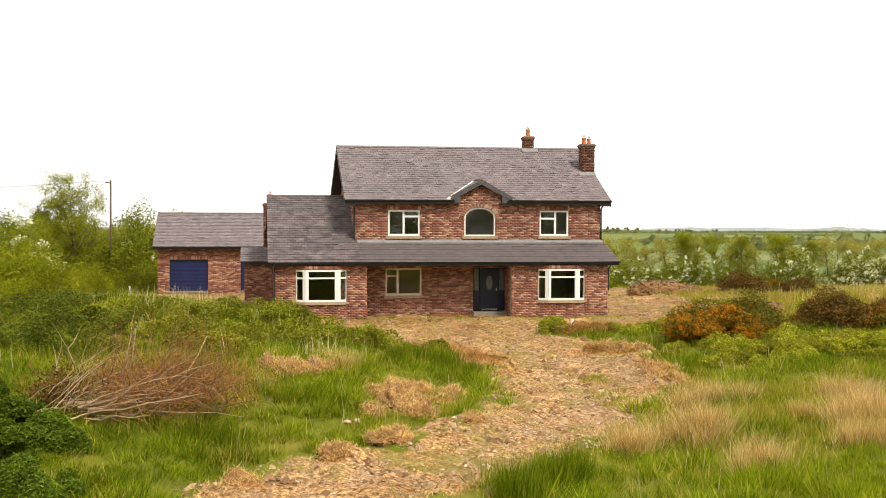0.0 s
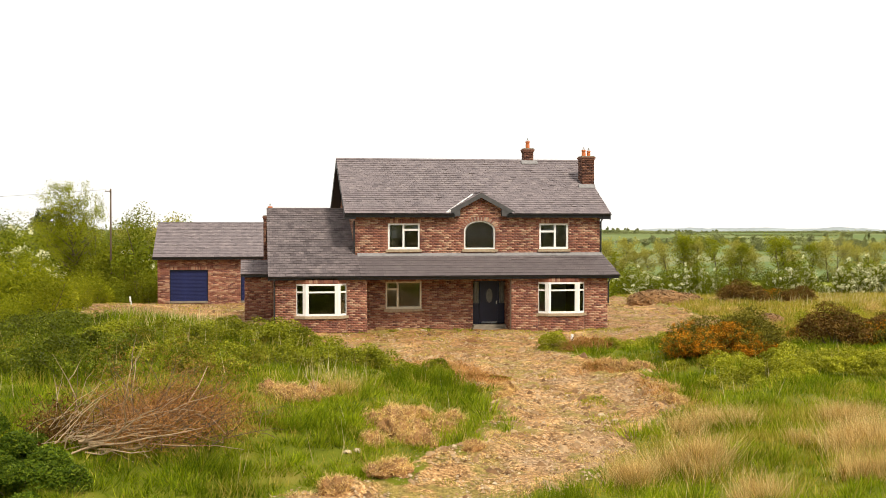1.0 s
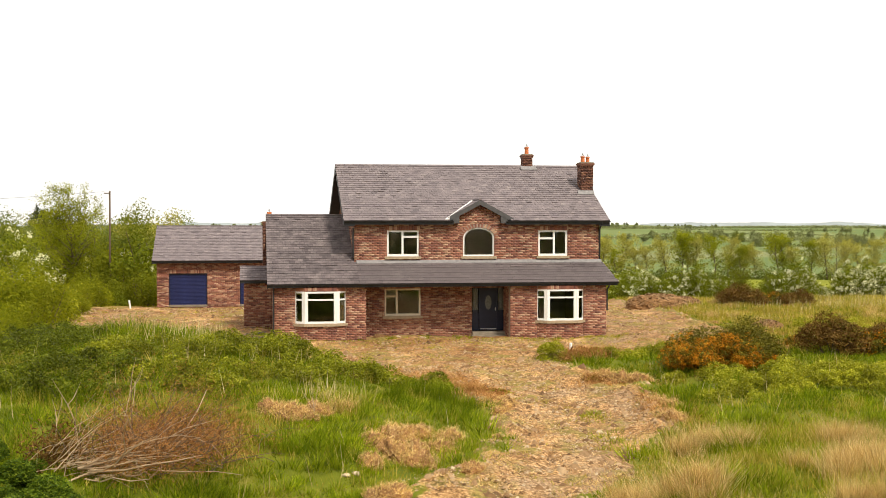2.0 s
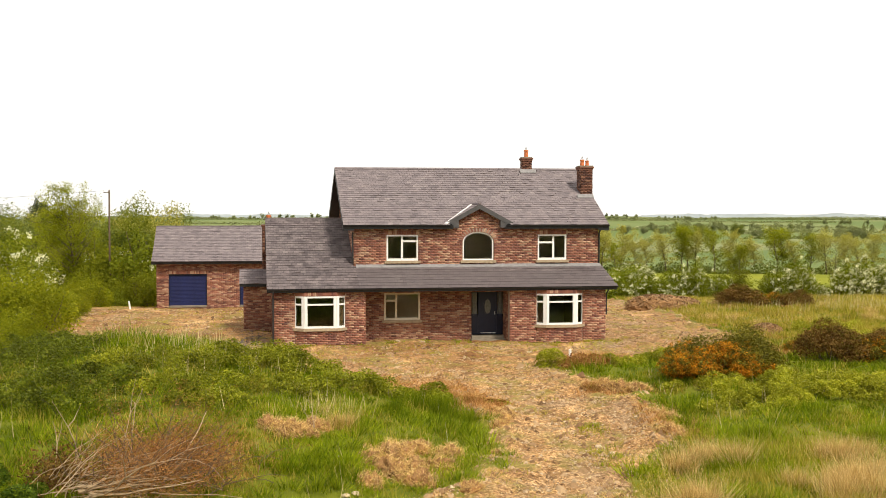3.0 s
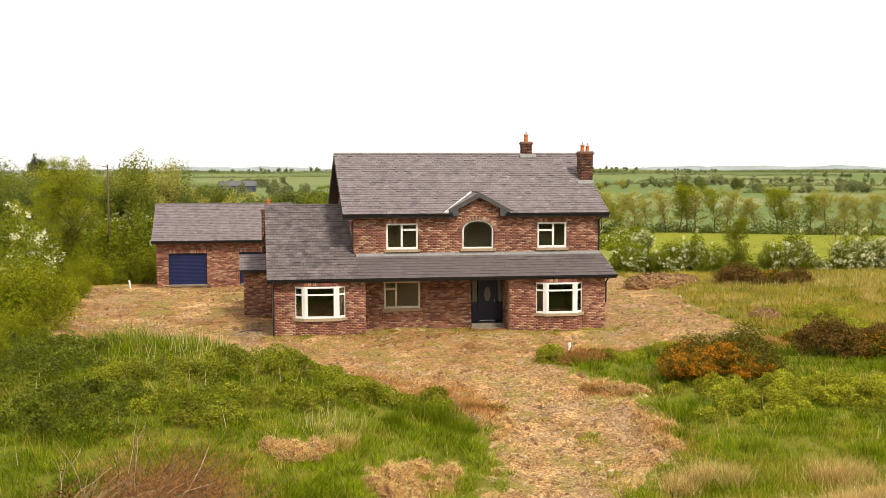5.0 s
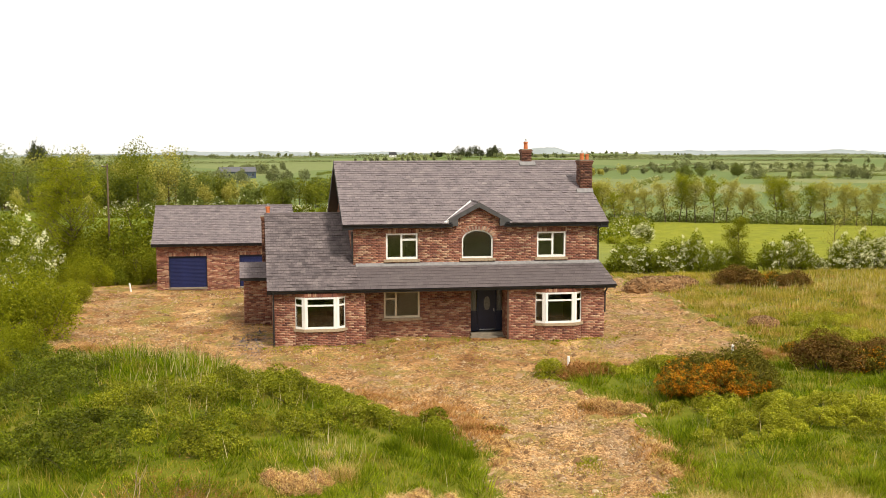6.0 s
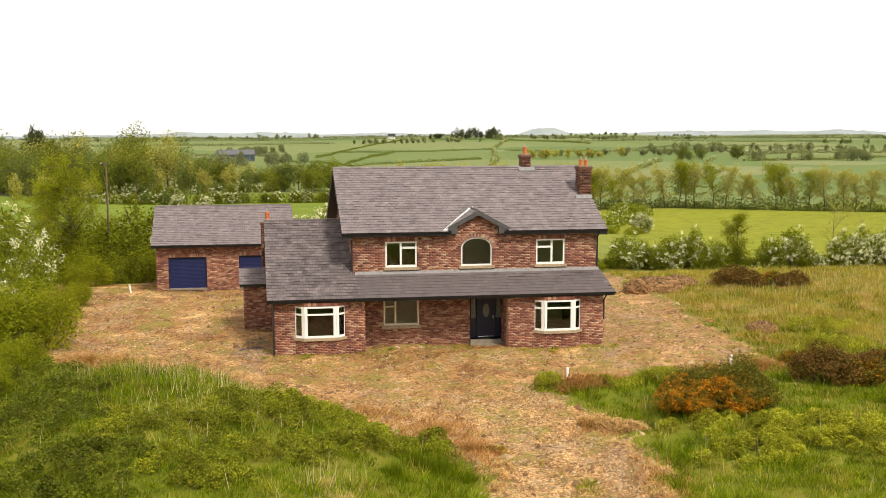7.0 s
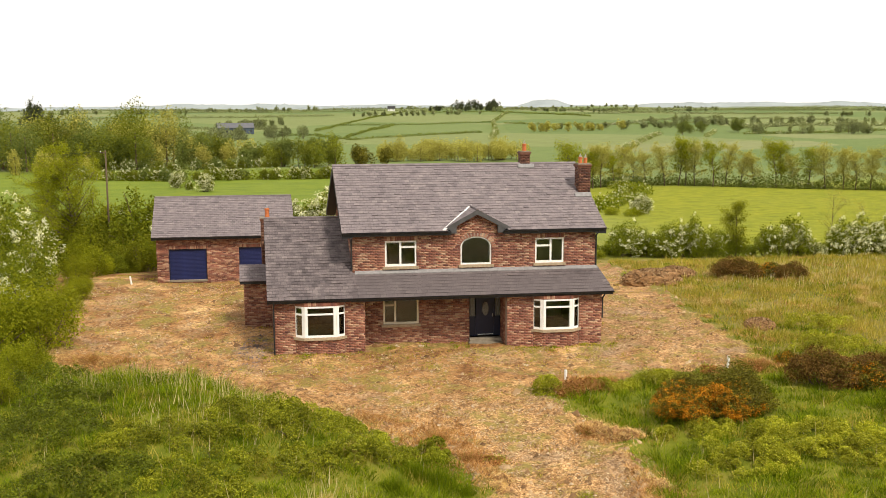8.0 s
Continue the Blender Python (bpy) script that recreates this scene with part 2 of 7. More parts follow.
# ---------------------------------------------------------------- ground, one sheet to the horizon
def ground_material():
    m, n, l, b = nodes_of("rough_ground", 0.95, 0, 0.15)
    at = n.new("ShaderNodeAttribute")
    at.attribute_name = "bare"
    lush = n.new("ShaderNodeAttribute")
    lush.attribute_name = "lush"
    # bare earth and crushed stone
    broad = noise_tex(n, l, 0.32, 9, 0.74)
    fine = noise_tex(n, l, 7.0, 8, 0.8)
    soil = ramp(n, l, broad, [(0.36, (0.14, 0.068, 0.03)), (0.44, (0.27, 0.15, 0.068)), (0.54, (0.39, 0.245, 0.115)), (0.63, (0.62, 0.445, 0.245))])
    worn = n.new("ShaderNodeAttribute")
    worn.attribute_name = "worn"
    grit = ramp(n, l, noise_tex(n, l, 14.0, 8, 0.8), [(0.38, (0.14, 0.075, 0.032)), (0.46, (0.33, 0.205, 0.098)), (0.53, (0.50, 0.345, 0.185)), (0.62, (0.74, 0.58, 0.38))])
    drift = ramp(n, l, noise_tex(n, l, 0.9, 7, 0.75), [(0.40, (0.66, 0.60, 0.54)), (0.52, (1.0, 0.98, 0.95)), (0.62, (1.12, 1.10, 1.06))])
    grit = mixc(n, l, 1.0, grit, drift, "MULTIPLY")
    soil = mixc(n, l, worn.outputs["Fac"], soil, grit)
    rolled = n.new("ShaderNodeAttribute")
    rolled.attribute_name = "rolled"
    soil = mixc(n, l, rolled.outputs["Fac"], soil, ramp(n, l, noise_tex(n, l, 3.0, 9, 0.8), [(0.38, (0.15, 0.09, 0.05)), (0.5, (0.32, 0.205, 0.12)), (0.62, (0.50, 0.37, 0.235))]))
    soil = mixc(n, l, 1.0, soil, ramp(n, l, fine, [(0.36, (0.28, 0.21, 0.15)), (0.46, (0.78, 0.695, 0.595)), (0.6, (1.24, 1.12, 0.99))]), "MULTIPLY")
    crumb = ramp(n, l, noise_tex(n, l, 1.5, 10, 0.85), [(0.41, (0.55, 0.49, 0.42)), (0.49, (1.0, 0.98, 0.94)), (0.6, (1.16, 1.14, 1.10))])
    soil = mixc(n, l, 1.0, soil, crumb, "MULTIPLY")
    vor = n.new("ShaderNodeTexVoronoi")
    vor.inputs["Scale"].default_value = 13
    l.new(n.new("ShaderNodeTexCoord").outputs["Object"], vor.inputs["Vector"])
    pebble = ramp(n, l, vor.outputs["Distance"], [(0.12, (1, 1, 1)), (0.2, (0, 0, 0))])
    some = ramp(n, l, noise_tex(n, l, 1.1, 5, 0.7), [(0.44, (0, 0, 0)), (0.58, (0.8, 0.8, 0.8))])
    soil = mixc(n, l, mixc(n, l, 1.0, pebble, some, "MULTIPLY"), soil, (0.58, 0.46, 0.31))
    damp = ramp(n, l, noise_tex(n, l, 0.24, 8, 0.7), [(0.52, (0, 0, 0)), (0.64, (0.6, 0.6, 0.6))])
    soil = mixc(n, l, damp, soil, mixc(n, l, 1.0, ramp(n, l, fine, [(0.36, (0.13, 0.075, 0.04)), (0.48, (0.30, 0.21, 0.13)), (0.62, (0.50, 0.39, 0.27))]), (0.95, 0.95, 0.95), "MULTIPLY"))
    weeds = ramp(n, l, noise_tex(n, l, 0.55, 8, 0.72), [(0.50, (0, 0, 0)), (0.585, (0.85, 0.85, 0.85))])
    soil = mixc(n, l, weeds, soil, mixc(n, l, 1.0, ramp(n, l, fine, [(0.35, (0.45, 0.45, 0.45)), (0.62, (1.3, 1.3, 1.3))]), (0.225, 0.18, 0.045), "MULTIPLY"))
    # turf
    turf = ramp(n, l, noise_tex(n, l, 0.5, 6, 0.7), [(0.35, (0.085, 0.105, 0.007)), (0.5, (0.135, 0.15, 0.010)), (0.65, (0.20, 0.175, 0.03))])
    # pasture far off, field by field
    cells = n.new("ShaderNodeTexVoronoi")
    cells.inputs["Scale"].default_value = 0.006
    l.new(n.new("ShaderNodeTexCoord").outputs["Object"], cells.inputs["Vector"])
    sep = n.new("ShaderNodeSeparateColor")
    l.new(cells.outputs["Color"], sep.inputs[0])
    field = ramp(n, l, sep.outputs[0], [(0.0, (0.10, 0.148, 0.045)), (0.35, (0.125, 0.168, 0.05)), (0.6, (0.152, 0.184, 0.064)), (0.85, (0.17, 0.195, 0.072)), (1.0, (0.19, 0.20, 0.09))])
    field = mixc(n, l, 1.0, field, ramp(n, l, noise_tex(n, l, 0.11, 12, 0.72), [(0.3, (0.85, 0.86, 0.8)), (0.7, (1.15, 1.12, 1.1))]), "MULTIPLY")
    meadow = ramp(n, l, noise_tex(n, l, 0.5, 10, 0.78), [(0.34, (0.105, 0.128, 0.008)), (0.5, (0.19, 0.205, 0.011)), (0.66, (0.265, 0.255, 0.02))])
    sep2 = n.new("ShaderNodeSeparateColor")
    l.new(lush.outputs["Color"], sep2.inputs[0])
    green = mixc(n, l, sep2.outputs[0], turf, field)
    grazed = n.new("ShaderNodeAttribute")
    grazed.attribute_name = "grazed"
    green = mixc(n, l, grazed.outputs["Fac"], green, ramp(n, l, noise_tex(n, l, 0.15, 9, 0.75), [(0.38, (0.10, 0.145, 0.011)), (0.6, (0.155, 0.195, 0.017))]))
    green = mixc(n, l, sep2.outputs[1], green, meadow)
    dry = ramp(n, l, noise_tex(n, l, 0.35, 8, 0.7), [(0.4, (0.13, 0.115, 0.025)), (0.52, (0.22, 0.17, 0.05)), (0.64, (0.30, 0.205, 0.085))])
    green = mixc(n, l, sep2.outputs[2], green, dry)
    edge = n.new("ShaderNodeMath")
    edge.operation = "MULTIPLY_ADD"
    l.new(noise_tex(n, l, 2.2, 6, 0.75), edge.inputs[0])
    edge.inputs[1].default_value = 0.9
    add = n.new("ShaderNodeMath")
    add.operation = "ADD"
    l.new(at.outputs["Fac"], add.inputs[0])
    add.inputs[1].default_value = -0.45
    l.new(add.outputs[0], edge.inputs[2])
    mask = ramp(n, l, edge.outputs[0], [(0.42, (0, 0, 0)), (0.56, (1, 1, 1))])
    l.new(mixc(n, l, mask, green, soil), b.inputs["Base Color"])
    rubbly = n.new("ShaderNodeMath")
    rubbly.operation = "MULTIPLY_ADD"
    l.new(noise_tex(n, l, 2.3, 9, 0.72), rubbly.inputs[0])
    rubbly.inputs[1].default_value = 2.2
    l.new(fine, rubbly.inputs[2])
    bump(n, l, b, rubbly.outputs[0], 0.55, 0.05)
    return m


def spaced(lo, hi, step, reach, grow):
    a = list(np.arange(lo, hi + 1e-6, step))
    s, v = step, a[-1]
    while v < reach[1]:
        s = min(s * grow, 60)
        v += s
        a.append(v)
    s, v = step, a[0]
    while v > reach[0]:
        s = min(s * grow, 60)
        v -= s
        a.insert(0, v)
    return np.array(a)


def make_ground():
    xs, ys = spaced(-22, 14, 0.31, (-2200, 2600), 1.13), spaced(-33, 8, 0.31, (-400, 4600), 1.075)
    X, Y = np.meshgrid(xs, ys)
    Z = land(X, Y)
    w, e = seg_dist(X, Y, ROUGH_WEST), seg_dist(X, Y, ROUGH_EAST)
    bare = smooth(0.4, -0.5, np.maximum(w, e) + 0.8 * wobble(X, Y))
    bare *= smooth(36, 30, Y + 2 * wobble(X, Y)) * smooth(-27, -23, X + wobble(X, Y)) * (1 - 0.8 * smooth(22, 25, Y) * smooth(4, 9, X))
    bare = np.maximum(bare, 0.95 * np.exp(-((X + 5.2) / 1.2) ** 4 - ((Y + 21.6) / 1.0) ** 4) * smooth(-0.9, 0.2, wobble(X, Y)))
    clods = smooth(33, 20, np.abs(Y + 8)) * smooth(28, 20, np.abs(X))
    Z = Z + clods * bare * (0.018 * wav(X, Y, 0.9, 11) + 0.014 * wav(X, Y, 0.47, 12)) + clods * np.random.default_rng(3).normal(0, 0.02, X.shape) * (0.4 + bare)
    nx, ny = len(xs), len(ys)
    V = np.stack([X, Y, Z], -1).reshape(-1, 3)
    i = (np.arange(ny - 1)[:, None] * nx + np.arange(nx - 1)[None, :]).ravel()
    me = mesh_from("ground", V, np.stack([i, i + 1, i + nx + 1, i + nx], -1))
    me.materials.append(ground_material())
    me.polygons.foreach_set("use_smooth", [True] * len(me.polygons))
    me.attributes.new("bare", "FLOAT", "POINT").data.foreach_set("value", bare.ravel().astype(np.float32))
    pasture = smooth(35, 60, Y)
    # wheel tracks and crushed stone of the drive; close-grazed fields west of the house
    mid = np.interp(Y, [-32, -26, -21, -16, -10, -4], [-8, -5.2, -2.3, -0.4, -0.8, -1.5])
    rolled = 0.8 * np.exp(-((X - 9.0) / 3.2) ** 2 - ((Y - 4.5) / 6.5) ** 2) + 0.6 * np.exp(-((X + 9.7) / 1.3) ** 2 - ((Y - 2.0) / 3.0) ** 2)
    me.attributes.new("rolled", "FLOAT", "POINT").data.foreach_set("value", np.clip(rolled, 0, 1).ravel().astype(np.float32))
    worn = smooth(-3, -11, Y) * (0.65 + 0.35 * np.exp(-((np.abs(X - mid) - 0.85) / 0.45) ** 2)) + 0.3 * smooth(-6, 0, Y) * smooth(6, 10, X)
    me.attributes.new("worn", "FLOAT", "POINT").data.foreach_set("value", worn.ravel().astype(np.float32))
    grazed = smooth(45, 60, Y) * smooth(300, 270, Y) * smooth(24, 8, X)
    me.attributes.new("grazed", "FLOAT", "POINT").data.foreach_set("value", grazed.ravel().astype(np.float32))
    meadow = smooth(26, 36, Y + 0.3 * (X - 20)) * smooth(190, 150, Y) * smooth(4, 30, X - 0.1 * Y)
    dry = smooth(-10, -2, Y) * smooth(10, 14, X) * smooth(34, 26, Y + 0.3 * (X - 20)) + smooth(24, 27, Y) * smooth(-12, -18, X) * smooth(45, 38, Y)
    c = np.stack([pasture, meadow, np.clip(dry, 0, 1) * 0.85, pasture * 0 + 1], -1).astype(np.float32)
    me.attributes.new("lush", "FLOAT_COLOR", "POINT").data.foreach_set("color", c.ravel())
    return tagged(new("ground", me), "rough pasture, bare stony drive and rolling farmland", "ground", kind="structure")


ground = make_ground()


# ---------------------------------------------------------------- walls and roofs
def box_hole(u0, u1, v0, v1):
    return lambda v: (u0, u1) if v0 <= v <= v1 else None


def arch_hole(u0, u1, v0, spring, top):
    c, r = (u0 + u1) / 2, (u1 - u0) / 2

    def hole(v):
        if v < v0 or v > top:
            return None
        k = r if v <= spring else r * math.sqrt(max(0, 1 - ((v - spring) / (top - spring)) ** 2))
        return (c - k, c + k)
    return hole


def cut(spans, hole):
    out = []
    for a, b in spans:
        if hole is None or hole[1] <= a or hole[0] >= b:
            out.append((a, b))
            continue
        if hole[0] > a:
            out.append((a, hole[0]))
        if hole[1] < b:
            out.append((hole[1], b))
    return out


def wall(parent, name, origin, along, length, v0, v1, holes=(), hide=(), breaks=(), span=None, thick=0.28, skew=0.0, y0=0.0, brick=True, label="", facing=None):
    """A brick wall from origin along a level direction: a mortar core with its openings, and single bricks proud of it.
    hide: openings in the facing alone; span(v): the wall's extent at that height."""
    o, U = Vector(origin), Vector((*along, 0)).normalized()
    N = Vector((U.y, -U.x, 0))
    span = span or (lambda v: (0, length))
    core = Build(skew, y0)
    levels = sorted({v0, v1, *[b for b in breaks if v0 < b < v1]})
    for a, b in zip(levels, levels[1:]):
        spans = [span((a + b) / 2)]
        for h in holes:
            spans = cut(spans, h((a + b) / 2))
        for s, e in spans:
            if e - s > 0.005:
                f = [o + U * u + Vector((0, 0, v)) for u, v in ((s, a), (e, a), (e, b), (s, b))]
                core.hexa(f, [p - N * thick for p in f])
    body = core.obj(name, MORTAR, parent, label)
    if not brick:
        return body
    V, F, k = [], [], 0
    rows = int((v1 - v0) / 0.075) + 1
    rnd = random.Random(int(length * 1000 + v1 * 77))
    for r in range(rows):
        a = v0 + r * 0.075 + 0.005
        b = min(a + 0.065, v1)
        if b - a < 0.02:
            continue
        mid = (a + b) / 2
        spans = [span(mid)]
        for h in (*holes, *hide):
            spans = cut(spans, h(mid))
        for s, e in spans:
            u = math.floor(s / 0.225) * 0.225 - (0.1125 if r % 2 else 0)
            while u < e:
                p, q = max(u + 0.005, s), min(u + 0.22, e)
                u += 0.225
                if q - p < 0.03:
                    continue
                w = 0.010 + rnd.uniform(-0.003, 0.005)
                f = [o + U * x + Vector((0, 0, y)) for x, y in ((p, a), (q, a), (q, b), (p, b))]
                g = [c + N * w for c in f]
                V += [*f, *g]
                F += [(k + 4, k + 5, k + 6, k + 7), (k, k + 1, k + 5, k + 4), (k + 1, k + 2, k + 6, k + 5), (k + 2, k + 3, k + 7, k + 6), (k + 3, k, k + 4, k + 7)]
                k += 8
    if V:
        V = np.array([tuple(p) for p in V])
        V[:, 0] -= skew * (V[:, 1] - y0)
        me = mesh_from("brick_facing", V, F)
        me.materials.append(facing or BRICK)
        ob = new("brick_facing", me)
        ob.parent = body
        tagged(ob, "mixed red and buff facing bricks", kind="stuff")
    return body


def soldier_course(parent, origin, along, u0, u1, v, skew=0.0, h=0.2, y0=0.0):
    o, U = Vector(origin), Vector((*along, 0)).normalized()
    N = Vector((U.y, -U.x, 0))
    b = Build(skew, y0)
    n = max(1, round((u1 - u0) / 0.075))
    for i in range(n):
        a, e = u0 + (u1 - u0) * i / n + 0.005, u0 + (u1 - u0) * (i + 1) / n - 0.005
        f = [o + U * x + Vector((0, 0, y)) for x, y in ((a, v + 0.005), (e, v + 0.005), (e, v + h), (a, v + h))]
        b.hexa([p + N * 0.02 for p in f], [p - N * 0.02 for p in f])
    return b.obj("soldier_course", BRICK, parent, "upright brick lintel course", "stuff")


def slated(parent, name, p0, U, S, width, length, left=0.0, right=0.0, skew=0.0, y0=0.0, single=False, thick=0.09, label="", w=0.25, gauge=0.205, notch=None, mat=None):
    """A slope of slates: p0 the low left corner, U along the eave, S up the slope. left, right: by how much the ends draw in towards the top."""
    p0, U, S = Vector(p0), Vector(U).normalized(), Vector(S).normalized()
    N = U.cross(S).normalized()
    deck = Build(skew, y0)
    q = [p0, p0 + U * width, p0 + U * (width - right) + S * length, p0 + U * left + S * length]
    if notch:
        c, hw, top = notch
        q = [q[0], p0 + U * (c - hw), p0 + U * c + S * top, p0 + U * (c + hw), *q[1:]]
    n = len(q)
    deck.add([c - N * thick for c in q] + [c - N * 0.004 for c in q], [tuple(range(n))[::-1], tuple(range(n, 2 * n))] + [(i, (i + 1) % n, n + (i + 1) % n, n + i) for i in range(n)])
    body = deck.obj(name, FELT, parent, label)
    rows = math.ceil(length / gauge)
    V, F, k = [], [], 0
    rnd = random.Random(int(width * 1000 + length * 10))
    mesh, laid = None, 0
    for r in range(rows):
        s0, s1 = r * gauge - (0.03 if r == 0 else 0), min((r + 1) * gauge + 0.02, length)
        a, e = left * s0 / length, width - right * s0 / length
        u = a - (w / 2 if r % 2 else 0)
        while u < e:
            x0, x1 = max(u + 0.004, a), min(u + w - 0.004, e)
            u += w
            if notch and s0 < notch[2]:
                half = notch[1] * (1 - max(s0, 0) / notch[2])
                if x0 < notch[0] < x1 or (x1 > notch[0] - half and x0 < notch[0] + half):
                    if x0 < notch[0] - half:
                        x1 = notch[0] - half
                    elif x1 > notch[0] + half:
                        x0 = notch[0] + half
                    else:
                        continue
            if x1 - x0 < 0.04:
                continue
            j = rnd.uniform(-0.006, 0.006)
            lift = 0.022 + rnd.uniform(-0.003, 0.006) + (rnd.uniform(0.006, 0.022) if rnd.random() < 0.16 else 0)
            c = [(x0, s0 + j, lift), (x1, s0 + j, lift), (x1, s1, 0.005), (x0, s1, 0.005), (x0, s0 + j, 0.001), (x1, s0 + j, 0.001)]
            if single and x1 - x0 > w - 0.02 and laid < 300:
                laid += 1
                if mesh is None:
                    mesh = bpy.data.meshes.new("slate")
                    g, t, h = gauge + 0.02, 0.018, w / 2 - 0.004
                    mesh.from_pydata([(-h, 0, t), (h, 0, t), (h, g, 0.005), (-h, g, 0.005), (-h, 0, 0.001), (h, 0, 0.001)], [],
                                     [(0, 1, 2, 3), (4, 5, 1, 0), (5, 2, 1), (4, 0, 3)])
                    mesh.materials.append(SLATE_OB)
                ob = new("slate", mesh)
                ob.parent = body
                c0 = p0 + U * ((x0 + x1) / 2) + S * (s0 + j) + N * rnd.uniform(0, 0.003)
                c0.x -= skew * (c0.y - y0)
                rot = Matrix((U, S, N)).transposed().to_4x4()
                ob.matrix_basis = Matrix.Translation(c0) @ rot @ Matrix.Rotation(rnd.uniform(-0.012, 0.012), 4, "Z")
                continue
            V += [tuple(p0 + U * x + S * y + N * z) for x, y, z in c]
            F += [(k, k + 1, k + 2, k + 3), (k + 4, k + 5, k + 1, k), (k + 5, k + 2, k + 1, k + 5), (k + 4, k, k + 3, k + 4)]
            k += 6
    if V:
        me = bpy.data.meshes.new("slating")
        me.from_pydata([(x - skew * (y - y0), y, z) for x, y, z in V], [], [tuple(dict.fromkeys(f)) for f in F])
        me.materials.append(mat or SLATE)
        ob = new("slating", me)
        ob.parent = body
        tagged(ob, "weathered grey-purple slates", kind="stuff")
    return body


def window(parent, x0, x1, z0, z1, y, mullion=None, transom=None, transom_from=None, transom_to=None, mat=None, skew=0.0, fr=0.075, sill=True):
    """A casement window in a front wall: frame, bars, panes, sill. Bars stand at mullion and lie at transom over part of its width."""
    mat = mat or WHITE
    f = Build(skew)
    d0, d1 = y + 0.02, y + 0.10
    f.box(x0, x0 + fr, d0, d1, z0, z1).box(x1 - fr, x1, d0, d1, z0, z1)
    f.box(x0 + fr, x1 - fr, d0, d1, z0, z0 + fr * 1.3).box(x0 + fr, x1 - fr, d0, d1, z1 - fr, z1)
    win = f.obj("window", mat, parent, "white casement window" if mat is WHITE else "yellowed cream casement window")
    if mullion is not None:
        Build(skew).box(mullion - fr * 0.6, mullion + fr * 0.6, d0 + 0.003, d1 - 0.003, z0 + fr * 1.3, z1 - fr).obj("mullion", mat, win)
    if transom is not None:
        a, b = transom_from if transom_from is not None else x0 + fr, transom_to if transom_to is not None else x1 - fr
        Build(skew).box(a, b, d0 + 0.006, d1 - 0.006, transom - fr * 0.6, transom + fr * 0.6).obj("transom", mat, win)
    cuts = [x0 + 0.02] + ([mullion] if mullion is not None else []) + [x1 - 0.02]
    for a, b in zip(cuts, cuts[1:]):
        g = Build(skew).box(a, b, y + 0.06, y + 0.067, z0 + 0.02, z1 - 0.02).obj("pane", GLASS, win)
        g.visible_shadow = False
    if sill:
        Build(skew).box(x0 - 0.09, x1 + 0.09, y - 0.09, y + 0.05, z0 - 0.12, z0 - 0.004).obj("sill", STONE, win, "sandstone sill")
    return win


# ---------------------------------------------------------------- the house
SK = 0.055       # the plan is slightly out of square
MY = 1.2         # main front wall
PITCH = 0.585
SN, CS = PITCH / math.hypot(1, PITCH), 1 / math.hypot(1, PITCH)
UP, DOWN = (0, CS, SN), (0, -CS, SN)


